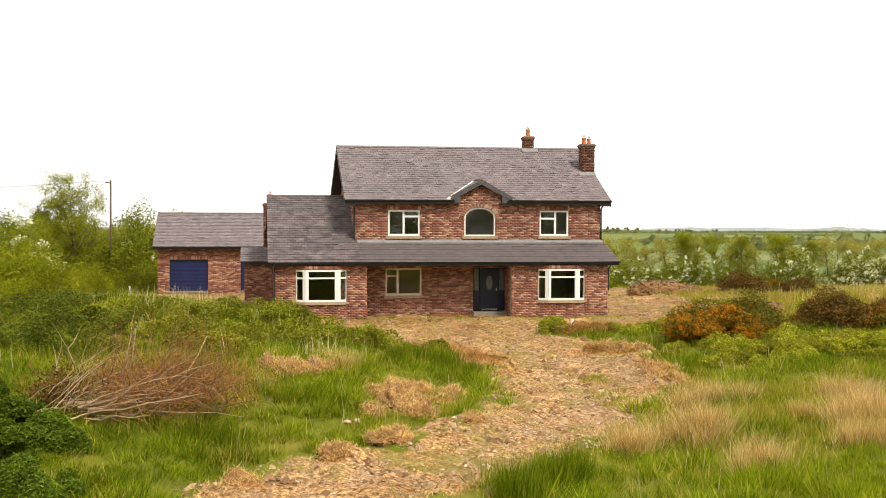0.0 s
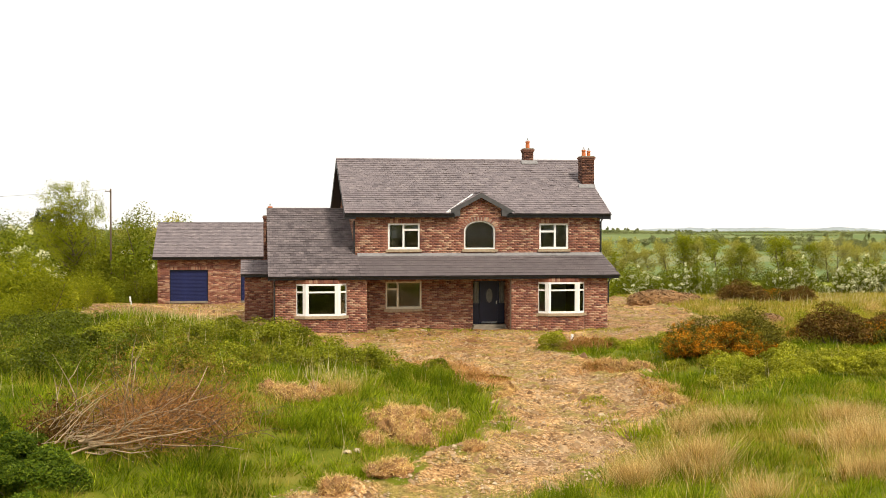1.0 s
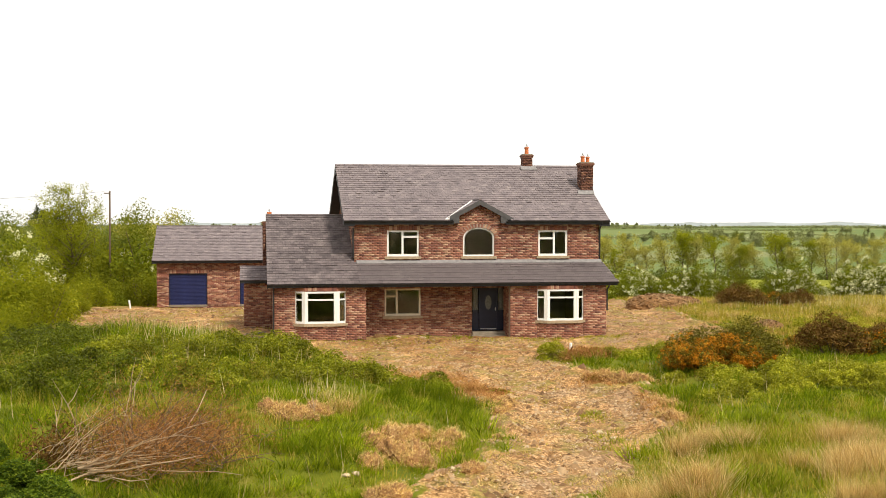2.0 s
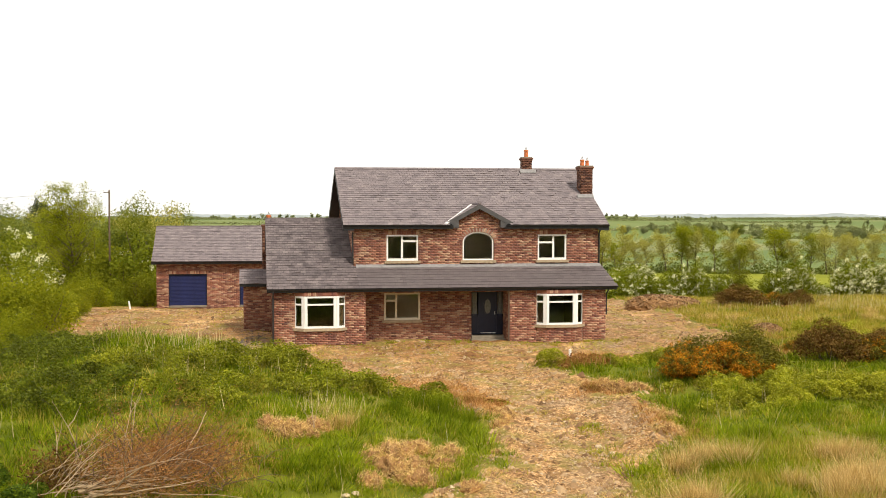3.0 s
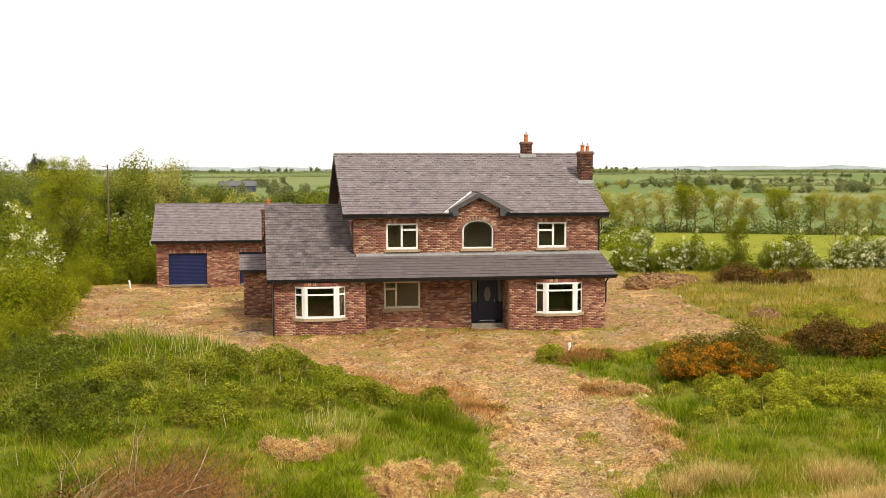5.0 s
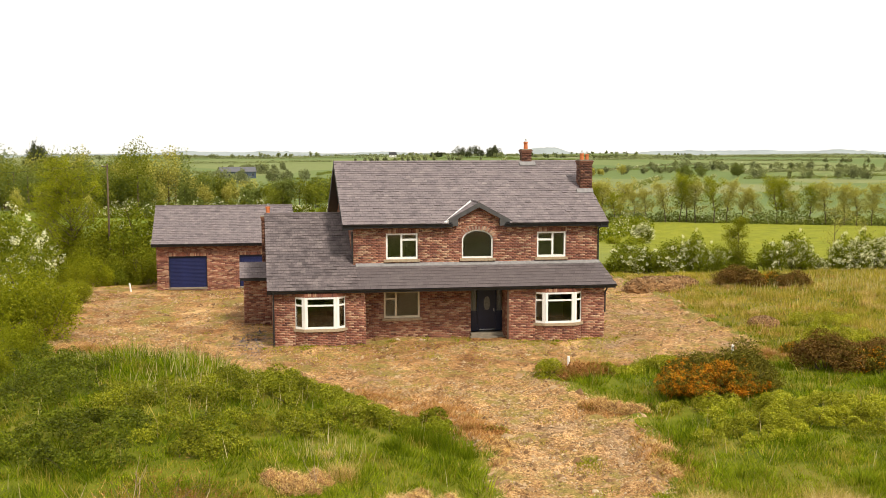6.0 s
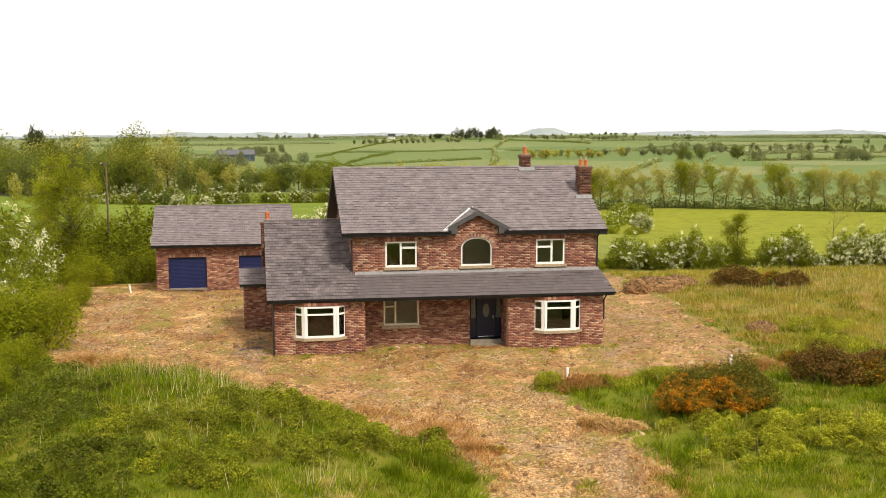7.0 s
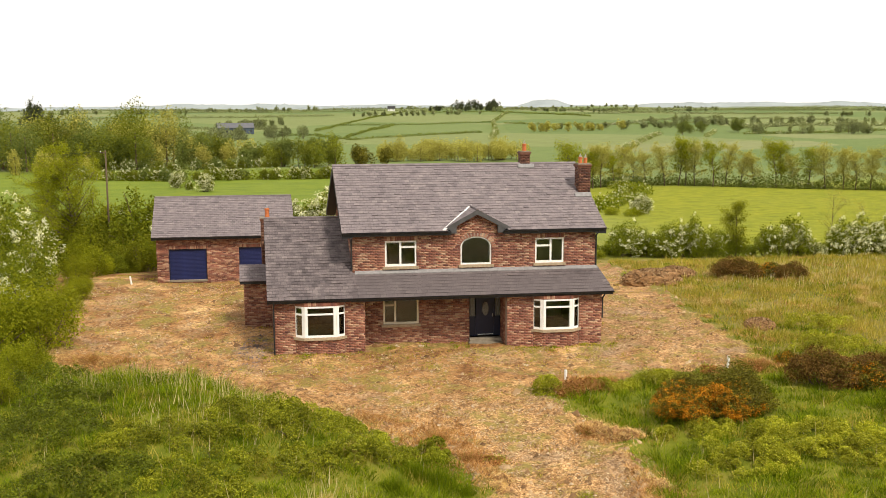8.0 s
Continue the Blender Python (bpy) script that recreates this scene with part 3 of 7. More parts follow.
def bay_window(parent, x0, x1, z0, z1, depth=0.26):
    """A shallow canted bay: brick apron, stone sill, corner posts, three lights with top vents."""
    c0, c1 = x0 + 0.40, x1 - 0.40
    plan = [(x0, 0.02), (c0, -depth), (c1, -depth), (x1, 0.02)]
    bay = Build(SK).prism([(x, y + 0.03) for x, y in plan] + [(x1, 0.24), (x0, 0.24)], -0.12, z0 - 0.125).obj("bay_window", MORTAR, parent, "canted bay window with white frames")
    for (ax, ay), (bx, by) in zip(plan, plan[1:]):
        n = math.hypot(bx - ax, by - ay)
        wall(bay, "apron", (ax, ay, 0), (bx - ax, by - ay), n, -0.1, z0 - 0.13, thick=0.02, skew=SK, label="brick apron of the bay")
    out = [(x0 - 0.1, -0.0), (c0 - 0.04, -depth - 0.09), (c1 + 0.04, -depth - 0.09), (x1 + 0.1, -0.0), (x1 + 0.1, 0.15), (x0 - 0.1, 0.15)]
    Build(SK).prism(out, z0 - 0.12, z0 - 0.004).obj("sill", STONE, bay, "sandstone sill")
    fr = Build(SK)
    inner = [(x0, 0.11), (c0 + 0.03, -depth + 0.09), (c1 - 0.03, -depth + 0.09), (x1, 0.11)]
    quad = lambda i: [plan[i], plan[i + 1], inner[i + 1], inner[i]]
    tr = z1 - (z1 - z0) * 0.26
    lerp = lambda a, b, t: (a[0] + (b[0] - a[0]) * t, a[1] + (b[1] - a[1]) * t)
    for i, (post, bars) in enumerate((((0.10, 0.30), True), ((0.085, 0.085), True), ((0.30, 0.10), True))):
        a, b, c, d = quad(i)
        fr.prism([a, b, c, d], z0, z0 + 0.085)
        fr.prism([a, b, c, d], z1 - 0.08, z1)
        s, e = 0.004, 0.996
        fr.prism([lerp(a, b, s), lerp(a, b, s + post[0]), lerp(d, c, s + post[0]), lerp(d, c, s)], z0 + 0.085, z1 - 0.08)
        fr.prism([lerp(a, b, e - post[1]), lerp(a, b, e), lerp(d, c, e), lerp(d, c, e - post[1])], z0 + 0.085, z1 - 0.08)
        fr.prism([lerp(a, b, post[0]), lerp(a, b, 1 - post[1]), lerp(d, c, 1 - post[1]), lerp(d, c, post[0])], tr - 0.035, tr + 0.035)
        m = lambda p, q: lerp(p, q, 0.5)
        n = lambda p, q: lerp(p, q, 0.56)
        g = Build(SK).prism([m(a, d), m(b, c), n(b, c), n(a, d)], z0 + 0.04, z1 - 0.04).obj("pane", GLASS, bay)
        g.visible_shadow = False
    fr.obj("frame", WHITE, bay, "white plastic bay frame")
    Build(SK).prism([*plan, (x1, 0.24), (x0, 0.24)], z1 + 0.001, z1 + 0.30).obj("head", BRICK, bay, "brick head of the bay")
    soldier_course(bay, (c0, -depth, 0), (1, 0), 0, c1 - c0, z1 + 0.02, SK, 0.19)
    return bay


def chimney(parent, x0, x1, y0, y1, z0, z1, pots):
    st = Build(SK).box(x0, x1, y0, y1, z0, z1 - 0.05).obj("chimney", MORTAR, parent, "brick chimney stack")
    for o, u, n in (((x0, y0, 0), (1, 0), x1 - x0), ((x0, y1, 0), (0, -1), y1 - y0), ((x1, y0, 0), (0, 1), y1 - y0), ((x1, y1, 0), (-1, 0), x1 - x0)):
        wall(st, "stack_face", o, u, n, z0, z1 - 0.2, thick=0.01, skew=SK, facing=BRICK_SOOT)
    for i, g in enumerate((0.03, 0.06)):
        Build(SK).box(x0 - g, x1 + g, y0 - g, y1 + g, z1 - 0.2 + i * 0.075, z1 - 0.13 + i * 0.078).obj("corbel", BRICK_SOOT, st)
    Build(SK).box(x0 - 0.02, x1 + 0.02, y0 - 0.02, y1 + 0.02, z1 - 0.052, z1).obj("flaunching", CONCRETE, st, "mortar capping")
    for px, py, h, r in pots:
        p = Build(SK)
        p.tube((px, py, z1), (px, py, z1 + h * 0.8), r, r * 0.86, 12).tube((px, py, z1 + h * 0.8), (px, py, z1 + h), r * 1.1, r * 1.05, 12)
        pot = p.obj("chimney_pot", CLAY, st, "terracotta chimney pot", smooth=False)
        Build(SK).tube((px, py, z1 + h), (px, py, z1 + h + 0.14), 0.012, n=5).tube((px - 0.06, py, z1 + h), (px, py, z1 + h + 0.16), 0.012, n=5).tube((px + 0.06, py, z1 + h), (px, py, z1 + h + 0.16), 0.012, n=5).obj("bird_guard", STEEL, pot)
    return st


def front_door(parent):
    x0, x1, y, z0, z1 = 0.0, 1.6, 1.42, 0.2, 2.2
    fr = Build(SK)
    for a, b in ((x0, x0 + 0.05), (0.36, 0.41), (1.22, 1.27), (x1 - 0.05, x1)):
        fr.box(a, b, y, y + 0.09, z0, z1)
    fr.box(x0 + 0.05, x1 - 0.05, y + 0.002, y + 0.088, z1 - 0.06, z1)
    door = fr.obj("front_door", NAVY, parent, "dark navy front door with oval glass and sidelights")
    leaf = Build(SK).box(0.412, 1.218, y + 0.02, y + 0.07, z0 + 0.02, z1 - 0.062).obj("leaf", NAVY, door)
    for a, b in ((0.05, 0.36), (1.27, x1 - 0.05)):
        Build(SK).box(a + 0.002, b - 0.002, y + 0.03, y + 0.07, z0, z0 + 0.95).obj("side_panel", NAVY, door)
        Build(SK).box(a + 0.04, b - 0.04, y + 0.045, y + 0.052, z0 + 0.95, z1 - 0.07).obj("sidelight", FROSTED, door, "obscured glass sidelight")
    ov, ring = Build(SK), Build(SK)
    n, cx, cz, rx, rz = 24, 0.815, 1.50, 0.15, 0.33
    pts = [(math.cos(6.2832 * i / n), math.sin(6.2832 * i / n)) for i in range(n)]
    ov.add([(cx + rx * c, y + 0.012, cz + rz * s) for c, s in pts], [tuple(range(n))])
    ov.obj("oval_light", FROSTED, leaf, "oval obscured glass")
    k = [(cx + (rx + g) * c, y + h, cz + (rz + g) * s) for g, h in ((0, 0.008), (0.035, 0.008), (0.035, 0.022), (0, 0.022)) for c, s in pts]
    ring.add(k, [(a * n + i, a * n + (i + 1) % n, ((a + 1) % 4) * n + (i + 1) % n, ((a + 1) % 4) * n + i) for a in range(4) for i in range(n)])
    ring.obj("oval_trim", NAVY, leaf)
    Build(SK).box(0.45, 1.18, y + 0.006, y + 0.02, z0 + 0.06, z0 + 0.085).obj("weather_bar", WHITE, leaf, "pale weather bar")
    Build(SK).box(1.13, 1.16, y - 0.02, y + 0.02, 1.12, 1.26).obj("handle", STEEL, leaf, "chrome handle")
    return door


def arched_window(parent):
    x0, x1, z0, sp, top, y = -0.41, 1.04, 3.66, 4.50, 4.97, MY
    cx, n = (x0 + x1) / 2, 20
    def outline(g):
        r = (x1 - x0) / 2 - g
        return [(x0 + g, z0 + g), (x1 - g, z0 + g)] + [(cx + r * math.cos(math.pi * i / n), sp + (top - sp - g) * math.sin(math.pi * i / n)) for i in range(n + 1)]
    a, b = outline(0.0), outline(0.065)
    m = len(a)
    f = Build(SK)
    vs = [(x, y + d, z) for d in (0.05, 0.13) for o in (a, b) for x, z in o]
    fs = []
    for i in range(m):
        j = (i + 1) % m
        fs += [(i, j, m + j, m + i), (2 * m + i, 3 * m + i, 3 * m + j, 2 * m + j), (i, 2 * m + i, 2 * m + j, j), (m + i, m + j, 3 * m + j, 3 * m + i)]
    win = f.add(vs, fs).obj("arched_window", WHITE, parent, "arched white-framed landing window")
    c = outline(0.03)
    g = Build(SK).add([(x, y + 0.09, z) for x, z in c], [tuple(range(len(c)))]).obj("pane", GLASS, win)
    g.visible_shadow = False
    Build(SK).box(x0 - 0.1, x1 + 0.1, y - 0.09, y + 0.05, z0 - 0.12, z0 - 0.004).obj("sill", STONE, win, "sandstone sill")
    v = Build(SK)
    for i in range(17):
        t = math.pi * (0.03 + 0.94 * i / 16)
        r0, r1, h0, h1, w = 0.74, 0.93, 0.485, 0.67, 0.033
        d = Vector((-math.sin(t), 0, math.cos(t)))
        p = Vector((cx + r0 * math.cos(t), MY - 0.018, sp + h0 * math.sin(t)))
        q = Vector((cx + r1 * math.cos(t), MY - 0.018, sp + h1 * math.sin(t)))
        k = [p - d * w, p + d * w, q + d * w * 1.15, q - d * w * 1.15]
        v.hexa(k, [c + Vector((0, 0.03, 0)) for c in k])
    v.obj("brick_arch", BRICK, win, "ring of upright arch bricks", "stuff")
    return win


def downpipe(parent, x, y, z0, z1, jog=0.25):
    d = Build(SK)
    d.tube((x, y - jog, z1), (x, y - jog, z1 - 0.12), 0.038).tube((x, y - jog, z1 - 0.11), (x, y, z1 - 0.32), 0.036).tube((x, y, z1 - 0.31), (x, y, z0), 0.036)
    return d.obj("downpipe", BLACK, parent, "black plastic downpipe")


def gutter(parent, x0, x1, y, z, skew=SK, y0=0.0):
    b = Build(skew, y0)
    n = 6
    pr = [(y - 0.055 * math.cos(math.pi * i / n), z - 0.055 * math.sin(math.pi * i / n)) for i in range(n + 1)]
    b.add([(x, a, c) for x in (x0, x1) for a, c in pr], [(i, i + 1, n + 2 + i, n + 1 + i) for i in range(n)] + [tuple(range(n + 1)), tuple(range(2 * n + 1, n, -1))])
    return b.obj("gutter", BLACK, parent, "black half-round gutter")


def make_house():
    h = tagged(new("house"), "two-storey red brick farmhouse with grey slate roofs", "house")
    w1, w3, l2 = (-3.91, -2.46, 3.66, 4.84), (3.11, 4.48, 3.66, 4.84), (-4.02, -2.38, 0.95, 2.19)
    X0, X1, Y1 = -5.39, 6.0, 9.9
    rel = lambda r: box_hole(r[0] - X0, r[1] - X0, r[2], r[3])
    arch = arch_hole(-0.41 - X0, 1.04 - X0, 3.66, 4.50, 4.97)
    fine = [4.5 + 0.03 * i for i in range(17)]
    gable = lambda v: (0, X1 - X0) if v < 5.3 else (0.33 - X0 - (6.08 - v) * 1.75, 0.33 - X0 + (6.08 - v) * 1.75)
    front = wall(h, "front_wall", (X0, MY, 0), (1, 0), X1 - X0, -0.2, 6.06, holes=[rel(w1), rel(w3), rel(l2), arch, rel((0, 1.6, 0.2, 2.2)), rel((1.8, 5.6, 0.1, 2.35)), rel((-5.3, -5.1, 0.1, 0.2))],
                 hide=[rel((-5.5, -5.0, -1, 3.3)), rel((1.48, 6.1, -1, 3.3)), rel((-6, 7, 2.62, 3.3)), rel((-4.05, -2.35, 2.19, 2.4)), rel((-3.97, -2.4, 4.84, 5.05)), rel((3.05, 4.54, 4.84, 5.05)),
                       arch_hole(-0.6 - X0, 1.23 - X0, 4.5, 4.5, 5.16)],
                 breaks=[0.1, 0.2, 0.95, 2.19, 2.2, 2.35, 3.66, 4.5, 4.84, 4.97, 5.3, *fine, *[5.3 + 0.035 * i for i in range(22)]], span=gable, skew=SK, label="front wall of mixed red brick")
    soldier_course(front, (X0, MY, 0), (1, 0), -4.05 - X0, -2.35 - X0, 2.19, SK)
    soldier_course(front, (X0, MY, 0), (1, 0), -3.97 - X0, -2.4 - X0, 4.84, SK)
    soldier_course(front, (X0, MY, 0), (1, 0), 3.05 - X0, 4.54 - X0, 4.84, SK)
    top = lambda lo, ridge, half: (lambda v: (0, half * 2) if v < lo else ((v - lo) / (ridge - lo) * half, 2 * half - (v - lo) / (ridge - lo) * half))
    steps = [5.3 + 0.06 * i for i in range(46)]
    for nm, x, d in (("west_gable", X0, -1), ("east_gable", X1, 1)):
        o = (x, Y1, 0) if d < 0 else (x, MY, 0)
        wall(h, nm, o, (0, d), Y1 - MY, -0.2, 7.85, span=top(5.3, 7.86, (Y1 - MY) / 2), breaks=steps, skew=SK, label="brick gable wall")
    wall(h, "back_wall", (X1, Y1, 0), (-1, 0), X1 - X0, -0.2, 5.3, skew=SK, brick=False)
    # projecting blocks, each with a bay
    lb = wall(h, "west_block_wall", (-9.0, 0, 0), (1, 0), 4.0, -0.2, 2.5, holes=[box_hole(0.92, 3.1, 0.1, 2.45)], hide=[box_hole(0.91, 3.11, -1, 3)], breaks=[0.1, 2.45], skew=SK, label="front wall of the west block")
    wall(h, "west_return", (-5.0, 0.28, 0), (0, 1), 0.9, -0.2, 2.5, skew=SK)
    wall(h, "west_block_gable", (-9.0, 9.9, 0), (0, -1), 9.9, -0.2, 5.4, span=top(2.55, 5.45, 4.95), breaks=[2.55 + 0.07 * i for i in range(42)], skew=SK, label="gable of the west block")
    wall(h, "west_block_back", (-5.4, 9.9, 0), (-1, 0), 3.6, -0.2, 2.5, skew=SK, brick=False)
    rb = wall(h, "east_block_wall", (1.48, 0, 0), (1, 0), 4.46, -0.2, 2.5, holes=[box_hole(1.25, 3.36, 0.1, 2.45)], hide=[box_hole(1.23, 3.39, -1, 3)], breaks=[0.1, 2.45], skew=SK, label="front wall of the east block")
    wall(h, "porch_return", (1.48, 1.2, 0), (0, -1), 0.92, -0.2, 2.5, skew=SK, label="brick side of the porch recess")
    wall(h, "east_return", (5.94, 0.28, 0), (0, 1), 0.92, -0.2, 2.5, skew=SK)
    bay_window(lb, -8.09, -5.89, 0.79, 2.19)
    bay_window(rb, 2.71, 4.87, 0.79, 2.19)
    window(front, *w1, MY, -3.2, 4.55, -3.2, None, skew=SK)
    window(front, *w3, MY, 3.86, 4.47, None, 3.86, skew=SK)
    window(front, *l2, MY, -3.47, 1.84, None, -3.47, mat=CREAM, skew=SK)
    arched_window(front)
    front_door(h)
    Build(SK).box(-0.02, 1.47, 0.95, 1.5, -0.3, 0.2).box(-0.1, 1.47, 0.62, 0.95, -0.3, 0.06).obj("doorstep", CONCRETE, h, "concrete doorstep")
    # floors and plaster inside
    ins = Build(SK).box(X0 + 0.28, X1 - 0.28, MY + 0.28, Y1 - 0.28, 2.45, 2.7).box(X0 + 0.28, X1 - 0.28, MY + 0.28, Y1 - 0.28, 5.02, 5.1)
    ins.box(-5.0, -4.9, MY + 0.28, Y1 - 0.28, 0.1, 2.45).box(1.2, 1.3, MY + 0.9, Y1 - 0.28, 0.1, 2.45).box(X0 + 0.28, X1 - 0.28, 5.4, 5.5, 0.1, 5.02)
    ins.box(-1.3, -1.2, MY + 0.28, 5.4, 2.7, 5.02).box(1.9, 2.0, MY + 0.28, 5.4, 2.7, 5.02)
    ins.obj("inner_walls", PLASTER, h, "bare plastered rooms")
    Build(SK).box(-8.72, -5.6, 0.1, 9.6, 0.0, 0.1).box(X0 + 0.28, X1 - 0.28, MY + 0.1, Y1 - 0.28, -0.05, 0.1).box(1.78, 5.64, 0.3, MY + 0.09, -0.05, 0.1).box(-8.72, -5.6, 5.5, 5.6, 0.1, 2.4).obj("floor_slab", CONCRETE, h)
    # main roof
    E, EZ, RL = 0.85, 5.3, (8.05 - 5.3) / SN
    RY = E + RL * CS
    slated(h, "roof", (-5.9, E, EZ), (1, 0, 0), UP, 12.3, RL, skew=SK, label="main slate roof", notch=(6.23, 1.42, 1.58))
    slated(h, "rear_roof", (6.4, 2 * RY - E, EZ), (-1, 0, 0), DOWN, 12.3, RL, skew=SK, label="rear slate slope")
    r = Build(SK)
    for i in range(27):
        a = -5.9 + i * 12.3 / 27
        r.hexa([(a + 0.004, RY - 0.13, 8.0), (a + 0.45, RY - 0.13, 8.0), (a + 0.45, RY, 8.075), (a + 0.004, RY, 8.075)], [(a + 0.004, RY - 0.13, 8.03), (a + 0.45, RY - 0.13, 8.03), (a + 0.45, RY, 8.10), (a + 0.004, RY, 8.10)])
        r.hexa([(a + 0.004, RY, 8.075), (a + 0.45, RY, 8.075), (a + 0.45, RY + 0.13, 8.0), (a + 0.004, RY + 0.13, 8.0)], [(a + 0.004, RY, 8.10), (a + 0.45, RY, 8.10), (a + 0.45, RY + 0.13, 8.03), (a + 0.004, RY + 0.13, 8.03)])
    r.obj("ridge_tiles", SLATE, h, "blue-black ridge tiles", "stuff")
    f = Build(SK)
    for a, b in ((-5.88, -0.9), (1.52, 6.38)):
        f.box(a, b, E + 0.02, E + 0.05, EZ - 0.19, EZ - 0.02).box(a, b, E + 0.05, MY, EZ - 0.18, EZ - 0.155)
    f.obj("fascia", BLACK, h, "black eaves board and soffit")
    gutter(h, -5.9, -0.95, E - 0.02, EZ - 0.03)
    gutter(h, 1.56, 6.42, E - 0.02, EZ - 0.03)
    for x, s in ((-5.9, 1), (6.4, -1)):
        b = Build(SK)
        for q0, q1 in (((E, EZ), (RY, 8.05)), ((2 * RY - E, EZ), (RY, 8.05))):
            xx = x + s * 0.04
            b.hexa([(x, q0[0], q0[1] - 0.28), (xx, q0[0], q0[1] - 0.28), (xx, q1[0], q1[1] - 0.28), (x, q1[0], q1[1] - 0.28)], [(x, q0[0], q0[1] - 0.005), (xx, q0[0], q0[1] - 0.005), (xx, q1[0], q1[1] - 0.005), (x, q1[0], q1[1] - 0.005)])
            xi = x + s * 0.5
            b.hexa([(xx, q0[0], q0[1] - 0.26), (xi, q0[0], q0[1] - 0.26), (xi, q1[0], q1[1] - 0.26), (xx, q1[0], q1[1] - 0.26)], [(xx, q0[0], q0[1] - 0.22), (xi, q0[0], q0[1] - 0.22), (xi, q1[0], q1[1] - 0.22), (xx, q1[0], q1[1] - 0.22)])
        b.obj("bargeboard", BLACK, h, "black bargeboard and soffit")
    # small gable over the landing window
    px, pz, gy, zl = 0.33, 6.22, 0.98, 5.36
    hw = 1.58
    GP = (pz - zl) / hw
    gs, gc = GP / math.hypot(1, GP), 1 / math.hypot(1, GP)
    back = E + (pz - EZ) / PITCH
    for s, nm in ((-1, "gable_roof_west"), (1, "gable_roof_east")):
        eave_back = E + (zl - EZ) / PITCH
        dk = Build(SK)
        q = [(px + s * hw, gy, zl), (px, gy, pz), (px, back + 0.15, pz), (px + s * hw, eave_back + 0.1, zl)]
        dk.hexa([(x, y, z - 0.05) for x, y, z in q], [(x, y, z + 0.012) for x, y, z in q])
        g = dk.obj(nm, SLATE, h, "slated slope of the little gable")
        n = 7
        sl = Build(SK)
        for i in range(n):
            t0, t1 = i / n, (i + 1) / n + 0.02
            xa, za, xb, zb = px + s * hw * (1 - t0), zl + (pz - zl) * t0, px + s * hw * (1 - min(1, t1)), zl + (pz - zl) * min(1, t1)
            ye = eave_back + (back - eave_back) * (t0 + t1) / 2
            y = gy - 0.02
            while y < ye:
                e = min(y + 0.29, ye)
                sl.hexa([(xa, y, za + 0.014), (xa, e, za + 0.014), (xb, e, zb + 0.014), (xb, y, zb + 0.014)], [(xa, y, za + 0.034), (xa, e, za + 0.034), (xb, e, zb + 0.02), (xb, y, zb + 0.02)])
                y += 0.3
        sl.obj("slating", SLATE, g, "", "stuff")
        bb = Build(SK)
        bb.hexa([(px + s * (hw + 0.02), gy - 0.03, zl - 0.19), (px, gy - 0.03, pz - 0.21), (px, gy, pz - 0.21), (px + s * (hw + 0.02), gy, zl - 0.19)], [(px + s * (hw + 0.02), gy - 0.03, zl + 0.01), (px, gy - 0.03, pz + 0.01), (px, gy, pz + 0.01), (px + s * (hw + 0.02), gy, zl + 0.01)])
        bb.box(*sorted((px + s * 0.97, px + s * 1.27)), gy - 0.02, MY - 0.012, 5.16, 5.50)
        bb.hexa([(px + s * hw, gy, zl - 0.10), (px, gy, pz - 0.10), (px, MY, pz - 0.10), (px + s * hw, MY, zl - 0.10)], [(px + s * hw, gy, zl - 0.06), (px, gy, pz - 0.06), (px, MY, pz - 0.06), (px + s * hw, MY, zl - 0.06)])
        bb.obj("gable_bargeboard", DARKGREY, h, "grey boxed bargeboard")
        if s < 0:
            a0, a1 = Vector((px + s * hw - 0.06, E + 0.02, EZ + 0.03)), Vector((px - 0.02, back + 0.1, pz + 0.05))
            wv = Vector((-0.11, 0.05, 0.0))
            k = [a0, a0 - wv, a1 - wv, a1]
            Build(SK).hexa([c - Vector((0, 0, 0.02)) for c in k], [c + Vector((0, 0, 0.035)) for c in k]).obj("valley_flashing", BRIGHT_LEAD, h, "bright metal valley flashing")
    Build(SK).tube((px, gy - 0.03, pz + 0.035), (px, back + 0.1, pz + 0.035), 0.06, n=8).obj("gable_ridge", SLATE, h)
    # low roof along the front, running on over the west block
    LE, LZ = -0.3, 2.53
    ll = (3.41 - LZ) / SN
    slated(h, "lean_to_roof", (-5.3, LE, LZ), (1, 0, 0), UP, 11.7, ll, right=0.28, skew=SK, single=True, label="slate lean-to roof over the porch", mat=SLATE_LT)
    wl_ = (5.58 - LZ) / SN
    wy = LE + wl_ * CS
    slated(h, "west_roof", (-9.3, LE, LZ), (1, 0, 0), UP, 4.0, wl_, skew=SK, label="slate roof of the west block", mat=SLATE_WB)
    slated(h, "west_rear_roof", (-5.39, 2 * wy - LE, LZ), (-1, 0, 0), DOWN, 3.9, wl_, skew=SK)
    Build(SK).box(-9.3, -5.4, wy - 0.1, wy + 0.1, 5.55, 5.61).obj("west_ridge", SLATE, h, "ridge of the west block")
    Build(SK).hexa([(-5.3, MY - 0.13, 3.345), (6.1, MY - 0.13, 3.345), (6.1, MY - 0.012, 3.42), (-5.3, MY - 0.012, 3.42)], [(-5.3, MY - 0.13, 3.37), (6.1, MY - 0.13, 3.37), (6.1, MY - 0.012, 3.50), (-5.3, MY - 0.012, 3.50)]).obj("lead_flashing", LEAD, h, "lead flashing along the wall")
    f = Build(SK).box(-9.28, 6.36, LE + 0.02, LE + 0.05, LZ - 0.17, LZ - 0.02).box(-9.28, -5.0, LE + 0.05, -0.02, LZ - 0.15, LZ - 0.125)
